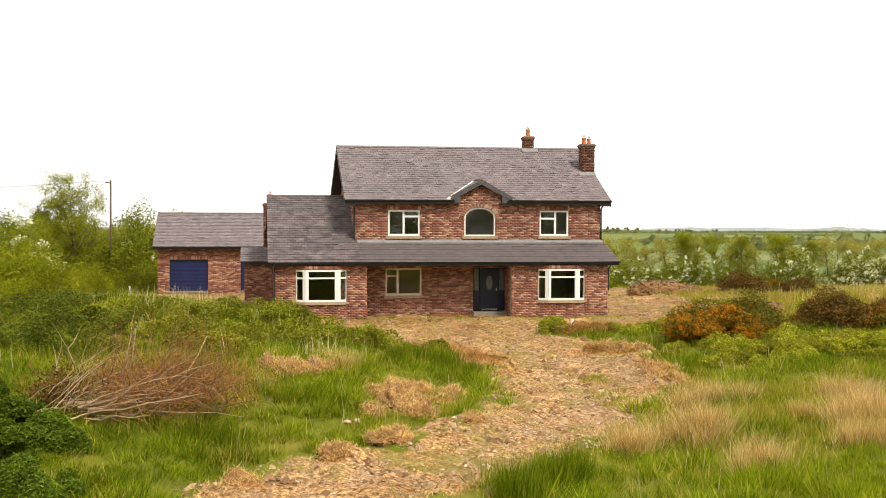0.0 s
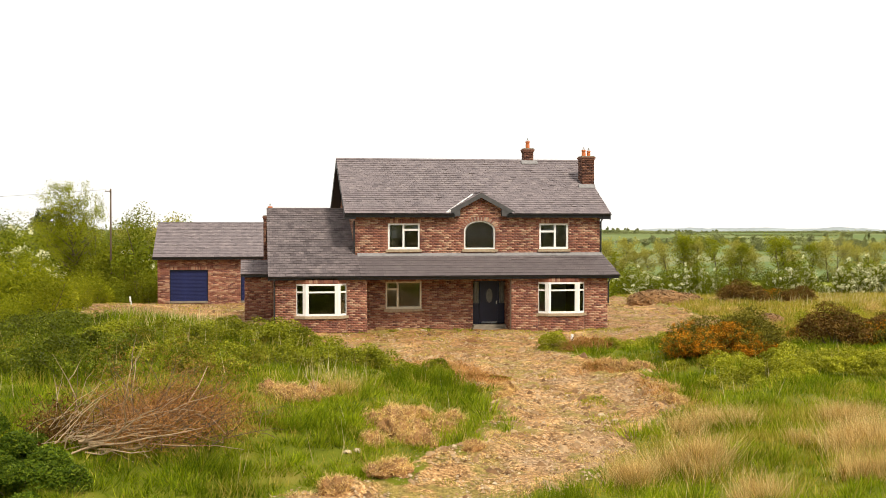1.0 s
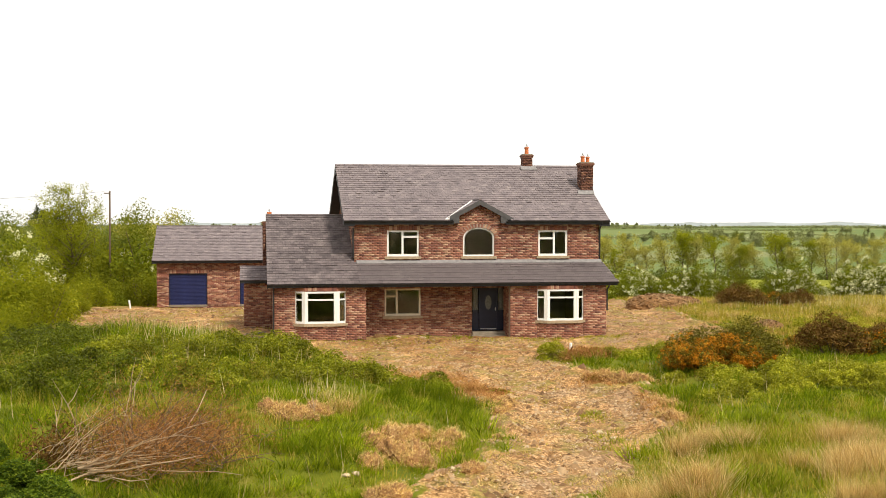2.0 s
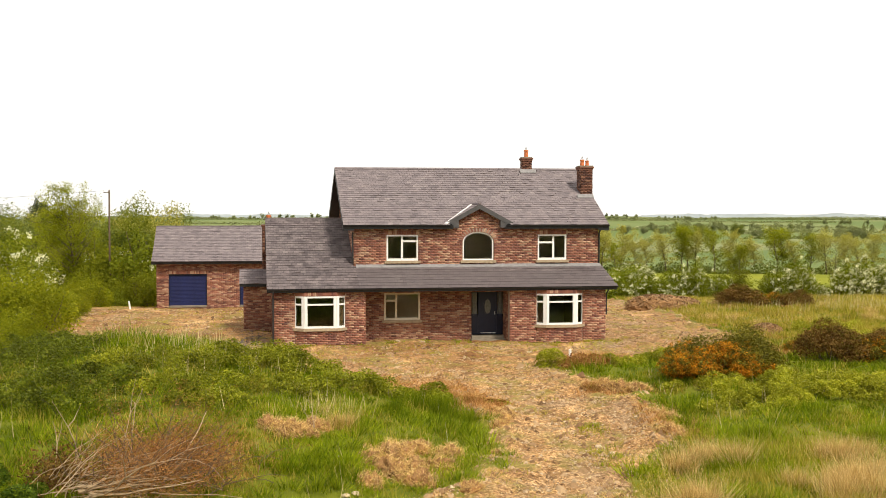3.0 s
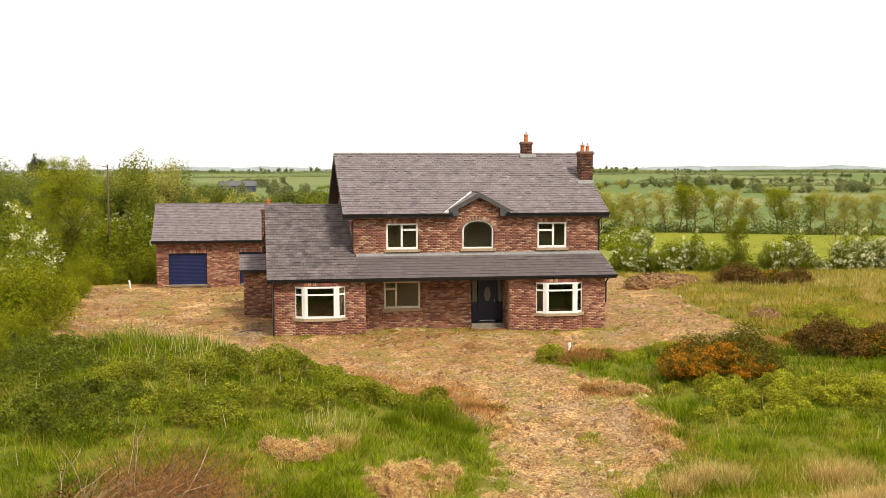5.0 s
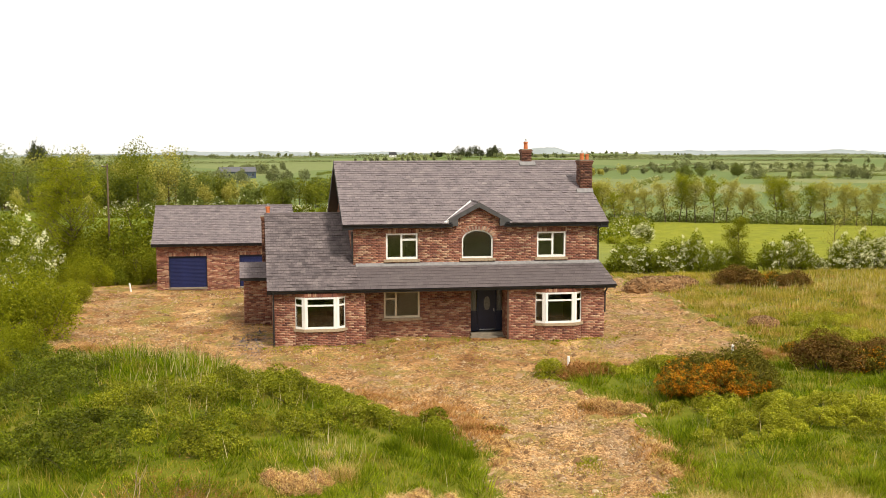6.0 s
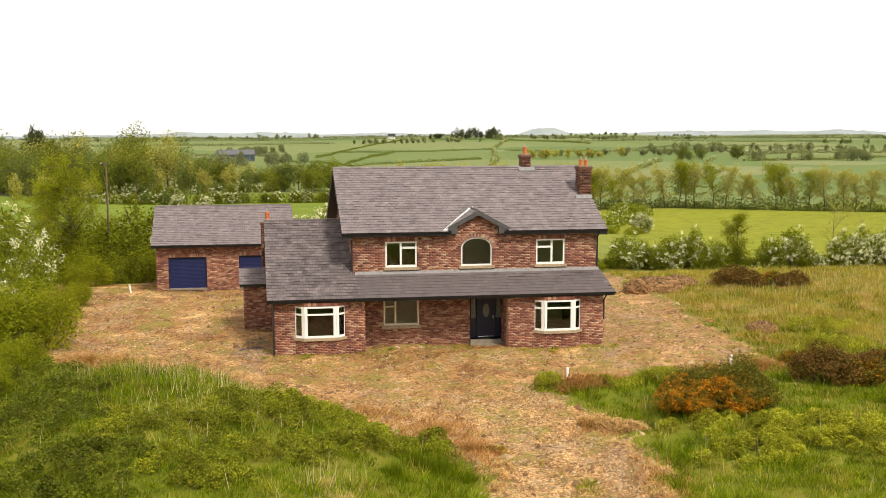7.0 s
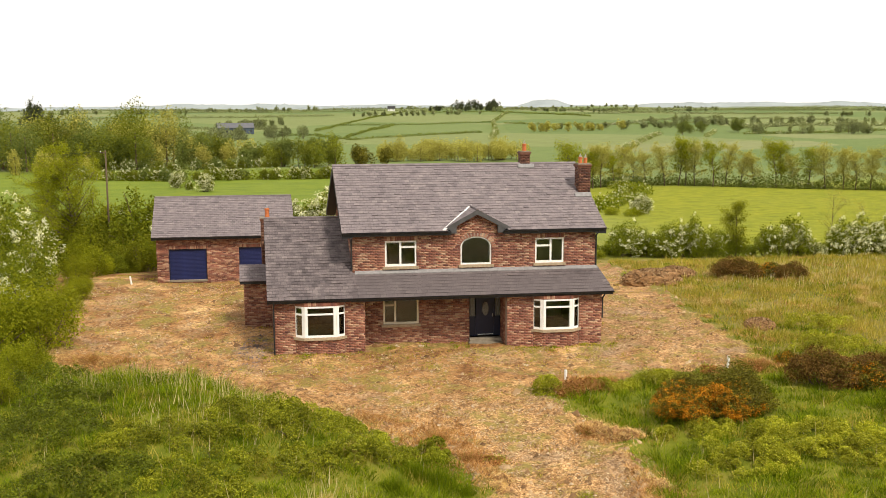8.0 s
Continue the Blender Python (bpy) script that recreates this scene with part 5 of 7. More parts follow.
def bush(name, label, rx, ry, H, n_leaf, size, mat, seed, lumps=12, second=None, share=0.0, stems=14, category="bush", second_label="", low=0.05, long=1.6, second_size=1.0, fill=0.62, side=(0, 0, 1.0), ls=(0.28, 0.5), cluster=10, sd=0.035, spots=0.55, spray=0.22):
    """Several stems from the ground and a lumpy mass of small leaves; a second kind of leaf or flower gathers in patches on the outside."""
    rng = np.random.default_rng(seed)
    root = tagged(new(name), label, category)
    b = Build()
    L = []
    for i in range(lumps):
        g, k = rng.uniform(0, 6.2832), math.sqrt(rng.uniform(0, 1))
        s = rng.uniform(*ls)
        z = H * (1 - s * 0.75) * (1 - 0.55 * k * k) * rng.uniform(0.45, 1.0)
        L.append((rx * (1 - s * 0.6) * k * math.cos(g), ry * (1 - s * 0.6) * k * math.sin(g), z, s))
    for i in range(stems):
        x, y, z, s = L[i % lumps]
        f = (x * 0.25 + rng.normal(0, 0.08) * rx, y * 0.25 + rng.normal(0, 0.08) * ry, -0.15)
        limb(b, f, (x - f[0], y - f[1], max(z, 0.2)), math.dist(f, (x, y, z)) * 1.15, 0.012 + 0.012 * H, rng, 3, 4)
    b.obj("wood", BARK, root, kind="stuff")
    L = np.array(L)
    pr = L[:, 3] ** 2 / (L[:, 3] ** 2).sum()

    def shell(n, picks, p, f):
        i = rng.choice(picks, n, p=p)
        d = rng.normal(size=(n, 3))
        d /= np.linalg.norm(d, axis=1)[:, None]
        rad = f + (1.08 - f) * rng.uniform(0, 1, n) ** 0.6
        q = d * rad[:, None] * L[i, 3][:, None] * np.array([rx, ry, H * 0.72])
        c = L[i, :3] + q + rng.normal(0, 0.03, (n, 3)) * H
        return c[c[:, 2] > low]
    V, F = leaves(shell(n_leaf, lumps, pr, fill), size, rng, 0.25, long)
    linked("foliage", V, F, mat, root)
    if second is not None:
        top = np.argsort(-(L[:, :3] / np.array([rx, ry, H]) @ np.array(side) + 0.3 * rng.normal(size=lumps)))[: max(2, int(lumps * spots))]
        c = shell(max(3, int(n_leaf * share / cluster)), top, np.full(len(top), 1 / len(top)), 0.9)
        c = sprays(c, cluster, spray, sd * H, rng)
        V, F = leaves(c, size * second_size, rng, 0.4, 1.2)
        linked("blossom", V, F, second, root, second_label)
    return root


def planted(ob, x, y, turn=0.0, s=1.0, sz=None, sink=0.05):
    return copy_thing(ob, Matrix.Translation((x, y, height(x, y) - sink)) @ Matrix.Rotation(turn, 4, "Z") @ Matrix.Diagonal((s, s, sz or s, 1)))


def set_down(ob, x, y, turn=0.0, s=1.0, sz=None, sink=0.05):
    ob.matrix_basis = Matrix.Translation((x, y, height(x, y) - sink)) @ Matrix.Rotation(turn, 4, "Z") @ Matrix.Diagonal((s, s, sz or s, 1))
    return ob


# ---------------------------------------------------------------- grass, rushes, brambles round the house
def scatter(x0, x1, y0, y1, per_m2, rng, keep):
    n = int((x1 - x0) * (y1 - y0) * per_m2)
    x, y = rng.uniform(x0, x1, n), rng.uniform(y0, y1, n)
    k = rng.uniform(0, 1, n) < keep(x, y)
    x, y = x[k], y[k]
    return np.stack([x, y, land(x, y) - 0.02], 1)


def rough(x, y):
    d = np.maximum(seg_dist(x, y, ROUGH_WEST), seg_dist(x, y, ROUGH_EAST)) + 0.8 * wobble(x, y)
    return smooth(-0.1, 0.7, d)


def seen(x, y):
    """The strip of land that the camera can look over, with a margin."""
    dx, dy = x + 7.3, y + 43.2
    a = np.arctan2(dx, dy) - radians(7.6)
    return (np.abs(a) < radians(27.5)) & (dy > 9)


def patch(x, y, s, k, lo, hi):
    return smooth(lo, hi, wav(x, y, s, k) + 0.5 * wav(x, y, s * 0.37, k + 3))


def hump(x, y, cx, cy, rx, ry):
    return np.exp(-((x - cx) / rx) ** 2 - ((y - cy) / ry) ** 2)


# bramble thickets: centre, half widths, height, leaves
BRAMBLES = [(-7.2, -12.2, 2.2, 1.9, 0.55, 12000), (-9.3, -13.2, 1.6, 1.9, 0.5, 9000), (-4.3, -13.9, 1.2, 0.8, 0.4, 4000), (-5.6, -15.0, 1.3, 1.3, 0.45, 6000), (-11.8, -15.6, 1.9, 1.6, 0.5, 6500), (-10.4, -18.2, 1.4, 1.3, 0.4, 4500),
            (-8.2, -16.2, 1.5, 1.2, 0.4, 4500), (-15.6, -10.5, 1.8, 1.8, 0.45, 6000), (-15.5, -14.0, 2.2, 2.6, 0.6, 9000), (-13.2, -18.5, 1.9, 2.0, 0.6, 9000), (-17.5, -6.0, 1.8, 2.4, 0.8, 7000), (7.6, -14.8, 2.9, 1.5, 0.6, 13000),
            (10.4, -16.0, 2.2, 1.6, 0.65, 9000), (5.6, -16.2, 1.6, 1.1, 0.4, 6000), (5.2, -13.2, 1.3, 0.6, 0.4, 4000), (14.5, -13, 2.5, 1.6, 0.7, 7000), (12.5, -19.0, 2.5, 2.0, 0.5, 7000), (6.4, -6.9, 1.0, 0.6, 0.5, 3500),
            (4.4, -7.3, 0.7, 0.5, 0.4, 2500), (1.5, -7.6, 0.45, 0.4, 0.55, 2200), (15.6, -3.0, 1.8, 1.2, 0.5, 5000), (17.4, 1.4, 1.6, 1.2, 0.5, 4500), (13.8, -6.3, 1.2, 0.7, 0.45, 3000), (17.5, -5.5, 1.5, 1.0, 0.5, 3500)]


def clear_of_brambles(x, y):
    r = np.full(np.shape(x), 9.0)
    for cx, cy, rx, ry, _, _ in BRAMBLES:
        r = np.minimum(r, np.hypot((x - cx) / rx, (y - cy) / ry))
    return smooth(0.65, 1.0, r)


def make_grass():
    rng = np.random.default_rng(11)
    dryeast = lambda x, y: smooth(-9, -2, y) * smooth(9, 14, x) + hump(x, y, 2, -24, 6, 4) * 0.6
    # lush green sward
    keep = lambda x, y: rough(x, y) * seen(x, y) * (1 - 0.45 * np.clip(dryeast(x, y), 0, 1)) * (0.8 + 0.2 * patch(x, y, 2.7, 3, -0.7, 0.5)) * (0.25 + 0.75 * clear_of_brambles(x, y)) * (1 - 0.75 * hump(x, y, -5.2, -21.6, 1.3, 1.1))
    pale = lambda x, y: smooth(-16, -21, y + 1.5 * wobble(x, y)) * 0.85 * (0.15 + 0.85 * smooth(-9.8, -6.2, x)) + 0.06
    Vs, Ps = [], []
    for x0, x1, y0, y1, per, nb, r in ((-16, 9, -34, -20, 15, 62, 0.12), (-20, 14, -20, -12, 13, 46, 0.15), (-24, 18, -12, 2, 10, 38, 0.18), (-26, 42, 2, 30, 3, 30, 0.22)):
        C = scatter(x0, x1, y0, y1, per, rng, keep)
        tall = (0.15 + 0.22 * patch(C[:, 0], C[:, 1], 3.3, 5, -0.5, 0.9)) + 0.34 * hump(C[:, 0], C[:, 1], -12.5, -7.4, 4.6, 2.8)
        p = rng.uniform(0, 1, len(C)) < pale(C[:, 0], C[:, 1])
        for k, out in ((~p, Vs), (p, Ps)):
            out.append(tufts(C[k], nb, r, tall[k], 0.011 + 0.0005 * (C[k][:, 1] + 43), 1.0, rng)[0])
    V = np.concatenate(Ps)
    linked("grass", V, np.arange(len(V)).reshape(-1, 3), GRASS_L, None, "pale yellow-green new grass beside the drive", "stuff", "grass")
    V = np.concatenate(Vs)
    F = np.arange(len(V)).reshape(-1, 3)
    linked("grass", V, F, GRASS, None, "lush green grass on rough ground", "stuff", "grass")
    # yellowing grass, thicker in the east meadow
    keep = lambda x, y: rough(x, y) * seen(x, y) * np.clip(0.3 * patch(x, y, 2.2, 8, 0.1, 0.9) + dryeast(x, y) * (0.35 + 0.65 * patch(x, y, 5.0, 1, -0.5, 0.6)), 0, 1)
    P = np.concatenate([scatter(-20, 14, -34, -10, 420, rng, keep), scatter(-26, 48, -10, 34, 130, rng, keep)])
    V, F = blades(P, 0.22 + 0.15 * patch(P[:, 0], P[:, 1], 4, 2, -0.5, 0.8), 0.010 + 0.00045 * (P[:, 1] + 43), 0.6, rng)
    linked("meadow_grass", V, F, SEDGE, None, "yellowing meadow grass on rough ground", "stuff", "grass")
    # russet dead growth in the east meadow and where bracken lies flat by the drive
    keep = lambda x, y: seen(x, y) * np.clip(rough(x, y) * smooth(-9, -2, y) * smooth(11, 15, x) * patch(x, y, 4.4, 7, -0.1, 0.9) * 0.8 + 1.5 * (hump(x, y, -3.3, -12.6, 1.1, 2.0) + hump(x, y, -5.2, -9.9, 0.9, 0.8) + hump(x, y, -2.4, -15.0, 0.6, 1.0) + hump(x, y, 2.6, -12.6, 1.2, 0.6) + hump(x, y, 2.4, -17.6, 0.6, 1.6) + hump(x, y, 3.0, -7.0, 1.2, 0.5)
                                             + hump(x, y, 11.4, -5.2, 1.2, 0.7) + hump(x, y, -16.6, -0.2, 1.6, 0.6) + hump(x, y, -10.2, -22.0, 1.6, 0.8) * 0.7 + hump(x, y, -11.6, -28.9, 0.9, 0.4)) * patch(x, y, 1.1, 5, -0.8, 0.4), 0, 1)
    P = np.concatenate([scatter(-19, 14, -30, 2, 520, rng, keep), scatter(12, 46, -6, 30, 90, rng, keep)])
    V, F = blades(P, 0.17, 0.015 + 0.0004 * (P[:, 1] + 43), 1.3, rng)
    linked("dead_bracken", V, F, BRACKEN, None, "flattened russet dead bracken", "stuff", "bracken")
    # dead stalks
    keep = lambda x, y: rough(x, y) * seen(x, y) * np.clip(0.02 + hump(x, y, -12.0, -7.2, 3.8, 2.0) + hump(x, y, -10.3, -8.8, 3.2, 2.6) * 0.5 + hump(x, y, -10.5, -14.0, 2.2, 1.6) * 0.45 + hump(x, y, 26, 16, 8, 5) * 0.25 + hump(x, y, -7, -18.5, 0.8, 0.8), 0, 1)
    P = scatter(-26, 40, -34, 22, 36, rng, keep)
    V, F = blades(P, 0.6, 0.010 + 0.0003 * (P[:, 1] + 43), 0.3, rng)
    linked("dead_stalks", V, F, STALK, None, "pale dead stalks standing in the grass", "stuff", "grass")
    # cut straw and roots along the edges of the drive
    def edge(x, y):
        d = np.maximum(seg_dist(x, y, ROUGH_WEST), seg_dist(x, y, ROUGH_EAST)) + 0.5 * wobble(x, y)
        return np.exp(-((d + 0.15) / 0.5) ** 2) * seen(x, y) * smooth(9, 0, y) * patch(x, y, 1.9, 4, -0.5, 0.6)
    P = scatter(-20, 14, -34, 9, 800, rng, edge)
    V, F = blades(P, 0.06, 0.010 + 0.0003 * (P[:, 1] + 43), 2.0, rng)
    linked("torn_turf", V, F, STRAW, None, "torn straw-coloured turf beside the drive", "stuff", "turf")
    # weeds and thin grass coming up through the yard
    yard = lambda x, y: (1 - rough(x, y)) * seen(x, y) * (patch(x, y, 2.4, 9, 0.25, 1.0) * 0.7 + np.exp(-((y + 2.6) / 1.5) ** 2) * 0.8 * patch(x, y, 1.7, 2, 0.0, 0.8) * ((x > -9.5) & (x < 8)) + np.exp(-((y + 0.7) / 0.5) ** 2) * 1.4 * patch(x, y, 1.3, 3, -0.6, 0.5) * ((x > -9.5) & (x < 6.2))
                                                     + hump(x, y, 0.2, -17.5, 0.35, 1.1) * 1.6 + hump(x, y, -0.3, -21, 0.4, 1.4) * 1.4) * (1 - ((x > -9) & (x < 6) & (y > -0.25)))
    P = scatter(-22, 14, -30, 26, 190, rng, yard)
    V, F = blades(P, 0.09, 0.010 + 0.00042 * (P[:, 1] + 43), 0.7, rng)
    linked("weeds", V, F, SEDGE, None, "sparse weeds in the stony yard", "stuff", "weeds")
    # tufts at the foot of the walls, and down the middle of the drive
    foot = lambda x, y: patch(x, y, 1.6, 3, -0.3, 0.6) * np.where((x > -4.9) & (x < 0), (y > 0.1) & (y < 1.15), (y > -1.1) & (y < -0.15) & ((x < -4.9) | (x > 1.6))) \
        + hump(x, y, 0.2, -17.5, 0.25, 0.7) + hump(x, y, -0.3, -20.6, 0.3, 0.8) + hump(x, y, -1.4, -14.5, 0.4, 0.7) * 0.6 + hump(x, y, -5.4, -25.6, 0.8, 0.5) * 0.4
    for mat, per, seed_h in ((GRASS_L, 9, 0.13), (SEDGE, 16, 0.10)):
        C = scatter(-9.6, 6.4, -28, 1.3, per, rng, lambda x, y: np.clip(foot(x, y), 0, 1))
        V, F = tufts(C, 26, 0.08, np.full(len(C), seed_h), 0.010 + 0.0004 * (C[:, 1] + 43), 0.9, rng)
        linked("weeds", V, F, mat, None, "weed tufts at the wall foot and in the drive", "stuff", "weeds")


make_grass()


def make_stones(name, mat, label, category, near, yard, g, low, seed):
    """Crushed stone or clods scattered over the drive and the yard."""
    rng = np.random.default_rng(seed)
    keep = lambda x, y: (1 - rough(x, y)) * seen(x, y) * (0.25 + 0.75 * patch(x, y, 1.8, 6, -0.2, 0.9)) * (1 - ((x > -10.7) & (x < 6.2) & (y > -0.3) & (y < 11)))
    P = np.concatenate([scatter(-14, 6, -34, -8, near, rng, keep), scatter(-22, 14, -8, 19, yard, rng, keep)])
    n = len(P)
    cube = np.array([(-1, -1, -1), (1, -1, -1), (1, 1, -1), (-1, 1, -1), (0.2, -0.3, 1.2), (-0.3, 0.4, 1.0)], float)
    faces = np.array([(0, 1, 4), (1, 2, 4), (2, 3, 5), (3, 0, 5), (2, 5, 4), (0, 4, 5)])
    s = rng.gamma(1.6, g, n) + low
    t = rng.uniform(0, 6.2832, n)
    q = cube[None] * rng.uniform(0.6, 1.4, (n, 6, 3)) * s[:, None, None] * np.array([1.3, 1, 0.55])
    x = q[..., 0] * np.cos(t)[:, None] - q[..., 1] * np.sin(t)[:, None]
    y = q[..., 0] * np.sin(t)[:, None] + q[..., 1] * np.cos(t)[:, None]
    V = np.stack([x, y, q[..., 2]], -1) + (P + np.array([0, 0, 0.03]))[:, None, :]
    F = (np.arange(n)[:, None, None] * 6 + faces[None]).reshape(-1, 3)
    linked(name, V.reshape(-1, 3), F, mat, None, label, "stuff", category)


make_stones("crushed_stone", RUBBLE, "pale crushed stones scattered over the bare drive", "stones", 140, 50, 0.0052, 0.006, 5)
make_stones("earth_clods", CLODS, "crumbled clods of earth over the bare ground", "clods", 40, 20, 0.016, 0.014, 6)


def make_litter():
    """Flat scraps of dead grass and dark earth lying on the bare ground."""
    rng = np.random.default_rng(15)
    open_ground = lambda x, y: (1 - rough(x, y)) * seen(x, y) * (1 - ((x > -10.7) & (x < 6.2) & (y > -0.3) & (y < 11)))
    for mat, k, lab in ((LITTER, 3, "scraps of dead straw on the bare ground"), (EARTH, 6, "crumbs of dark earth on the bare ground")):
        keep = lambda x, y: open_ground(x, y) * patch(x, y, 2.3, k, -0.3, 0.9)
        P = np.concatenate([scatter(-13, 5, -32, -14, 170, rng, keep), scatter(-13, 5, -14, -7, 110, rng, keep), scatter(-21, 14, -7, 20, 34, rng, keep)])
        P[:, 2] += 0.035
        V, F = leaves(P, 0.006 + 0.0005 * (P[:, 1] + 43), rng, 0.85, 2.2)
        linked("litter", V, F, mat, None, lab, "stuff", "litter")


make_litter()


def rush_tussock(seed, n=760, mat=None, h=0.62, r=0.34, lean=0.7, w=0.010, label="brown tussock of dead rushes"):
    rng = np.random.default_rng(seed)
    root = tagged(new("rush_tussock"), label, "tussock", "rush tussocks in the rough grass")
    P = np.stack([rng.normal(0, r * 0.55, n), rng.normal(0, r * 0.55, n), np.full(n, -0.03)], 1)
    V, F = blades(P, h, w, lean, rng)
    linked("dead_growth", V, F, mat or RUSH, root)
    k = n // 2
    V, F = blades(P[:k] * 1.1, h * 0.62, w, lean * 0.8, rng)
    linked("green_growth", V, F, GRASS, root, "green shoots at the foot")
    return root


def place_tussocks():
    rng = random.Random(4)
    kinds = [rush_tussock(s) for s in (1, 2, 3)]
    spots = []
    for cx, cy, rx, ry, n in ((-1.0, -26.0, 1.1, 0.45, 8), (2.9, -24.9, 0.9, 0.9, 8), (2.5, -27.6, 0.7, 0.4, 4), (1.9, -22.0, 1.2, 0.6, 4), (-0.4, -28.7, 0.4, 0.2, 2), (4.6, -23.6, 0.9, 0.9, 5)):
        spots += [(cx + rng.uniform(-rx, rx), cy + rng.uniform(-ry, ry), rng.uniform(0.75, 1.15)) for _ in range(n)]
    spots += [(9 + rng.uniform(-3, 16), rng.uniform(3, 20), rng.uniform(0.55, 0.85)) for _ in range(34)]
    for i, (x, y, s) in enumerate(spots):
        if i < 3:
            set_down(kinds[i], x, y, rng.uniform(0, 6), s)
        elif height(x, y) is not None and not (x < 13.5 and y > 2):
            planted(kinds[i % 3], x, y, rng.uniform(0, 6), s)
    # green rushes by the bend of the drive, and a dead straw tuft
    g = rush_tussock(7, 900, GRASS, 0.75, 0.42, 0.4, 0.010, "green tussock of growing rushes")
    set_down(g, -3.8, -16.2, 0, 0.95)
    for x, y, s in ((-4.5, -15.8, 0.85), (-5.2, -17.2, 0.7), (-3.1, -16.9, 0.6), (-4.4, -29.0, 1.0), (-3.4, -28.2, 0.9), (-12.3, -6.6, 1.1), (-11.8, -7.2, 0.9)):
        planted(g, x, y, x, s)
    st = rush_tussock(8, 900, STRAW, 0.62, 0.32, 0.9, 0.011, "bleached tussock of dead straw")
    set_down(st, -6.7, -20.1, 0, 0.7)
    planted(st, -7.1, -18.6, 1, 0.6)
    br = rush_tussock(9, 700, BRACKEN, 0.6, 0.36, 1.1, 0.016, "russet clump of dead bracken")
    set_down(br, 2.7, -7.4, 0, 1.0)
    for x, y, s in ((3.5, -7.1, 1.0), (4.1, -6.8, 0.8), (2.3, -7.7, 0.8), (11.3, -5.0, 0.8), (10.6, -5.3, 0.7), (-3.3, -12.2, 0.7), (-3.8, -12.9, 0.6), (-2.6, -14.2, 0.6), (1.9, -12.2, 0.6), (-17.0, -0.1, 0.8), (-16.0, -0.5, 0.7)):
        planted(br, x, y, x * 2, s)
    planted(st, -6.3, -15.0, 2, 0.8)


place_tussocks()


def bramble_patch(cx, cy, rx, ry, H, n, seed, mat=None, size=0.046, label="low green bramble thicket", name="bramble_thicket"):
    """A tangle that hugs the ground: leaves in sprays over arching canes."""
    rng = np.random.default_rng(seed)
    root = tagged(new(name), label, "nettles" if mat is NETTLE else "bramble")
    root.matrix_basis = Matrix.Translation((cx, cy, 0))
    m = int(17 * rx * ry) + 10
    ax, ay = rng.uniform(-1, 1, m) , rng.uniform(-1, 1, m)
    ok = ax * ax + ay * ay < 1
    ax, ay = ax[ok] * rx, ay[ok] * ry
    r2 = (ax / rx) ** 2 + (ay / ry) ** 2
    az = land(cx + ax, cy + ay) + H * (1 - 0.7 * r2) * rng.uniform(0.0, 1.0, len(ax))
    n = int(n * (2.6 if mat is NETTLE else 2.1))
    lr = rng.uniform(0.15, 0.42, len(ax)) * min(1, H / 0.45)
    i = rng.integers(0, len(ax), n)
    d = rng.normal(size=(n, 3))
    d /= np.linalg.norm(d, axis=1)[:, None]
    d[:, 2] = np.abs(d[:, 2]) * 1.25 - 0.25
    s = rng.uniform(0.75, 1.08, n) * lr[i]
    C = np.stack([ax[i], ay[i], az[i]], 1) + d * s[:, None] * np.array([1.0, 1.0, 0.85])
    g = land(cx + C[:, 0], cy + C[:, 1])
    C[:, 2] = np.maximum(C[:, 2], g + 0.04)
    V, F = leaves(C, size, rng, 0.45, 2.4 if mat is NETTLE else 1.5)
    linked("foliage", V, F, mat or BRAMBLE, root)
    for _ in range(7):
        b = Build()
        k = rng.integers(0, len(ax))
        p = (ax[k], ay[k], height(cx + ax[k], cy + ay[k]) - 0.1)
        limb(b, p, (rng.normal(0, 0.6), rng.normal(0, 0.6), 1), H * 1.25, 0.011, rng, 4, 4, 0.22)
        b.obj("cane", BARK, root)
    return root


for k, (cx, cy, rx, ry, H, n) in enumerate(BRAMBLES):
    bramble_patch(cx, cy, rx, ry, H, n, 40 + k, BRAMBLE_D if cx < -12 else BRAMBLE_M if cx < 0 else BRAMBLE, 0.036)
for k, (cx, cy, rx, ry, H, n) in enumerate(((-12.7, -25.7, 0.9, 0.8, 0.75, 13000), (-12.0, -27.2, 0.9, 1.0, 0.45, 13000), (-11.4, -28.5, 0.7, 0.6, 0.35, 7000))):
    bramble_patch(cx, cy, rx, ry, H, n, 70 + k, NETTLE, 0.025, "dark green bed of nettles", "nettle_bed")


def dark_gravel():
    """A strip of dark slate chippings beside the annex."""
    rng = np.random.default_rng(77)
    keep = lambda x, y: np.clip(1.3 * hump(x, y, -10.0, 1.6, 0.75, 2.6) * patch(x, y, 0.9, 4, -0.9, 0.3), 0, 1)
    P = scatter(-13, -8.5, -4, 6, 150, rng, keep)
    P[:, 2] += 0.035
    V, F = leaves(P, 0.055, rng, 0.8, 1.3)
    linked("slate_chippings", V, F, SLATE, None, "dark slate chippings strewn beside the house", "stuff", "gravel")


dark_gravel()


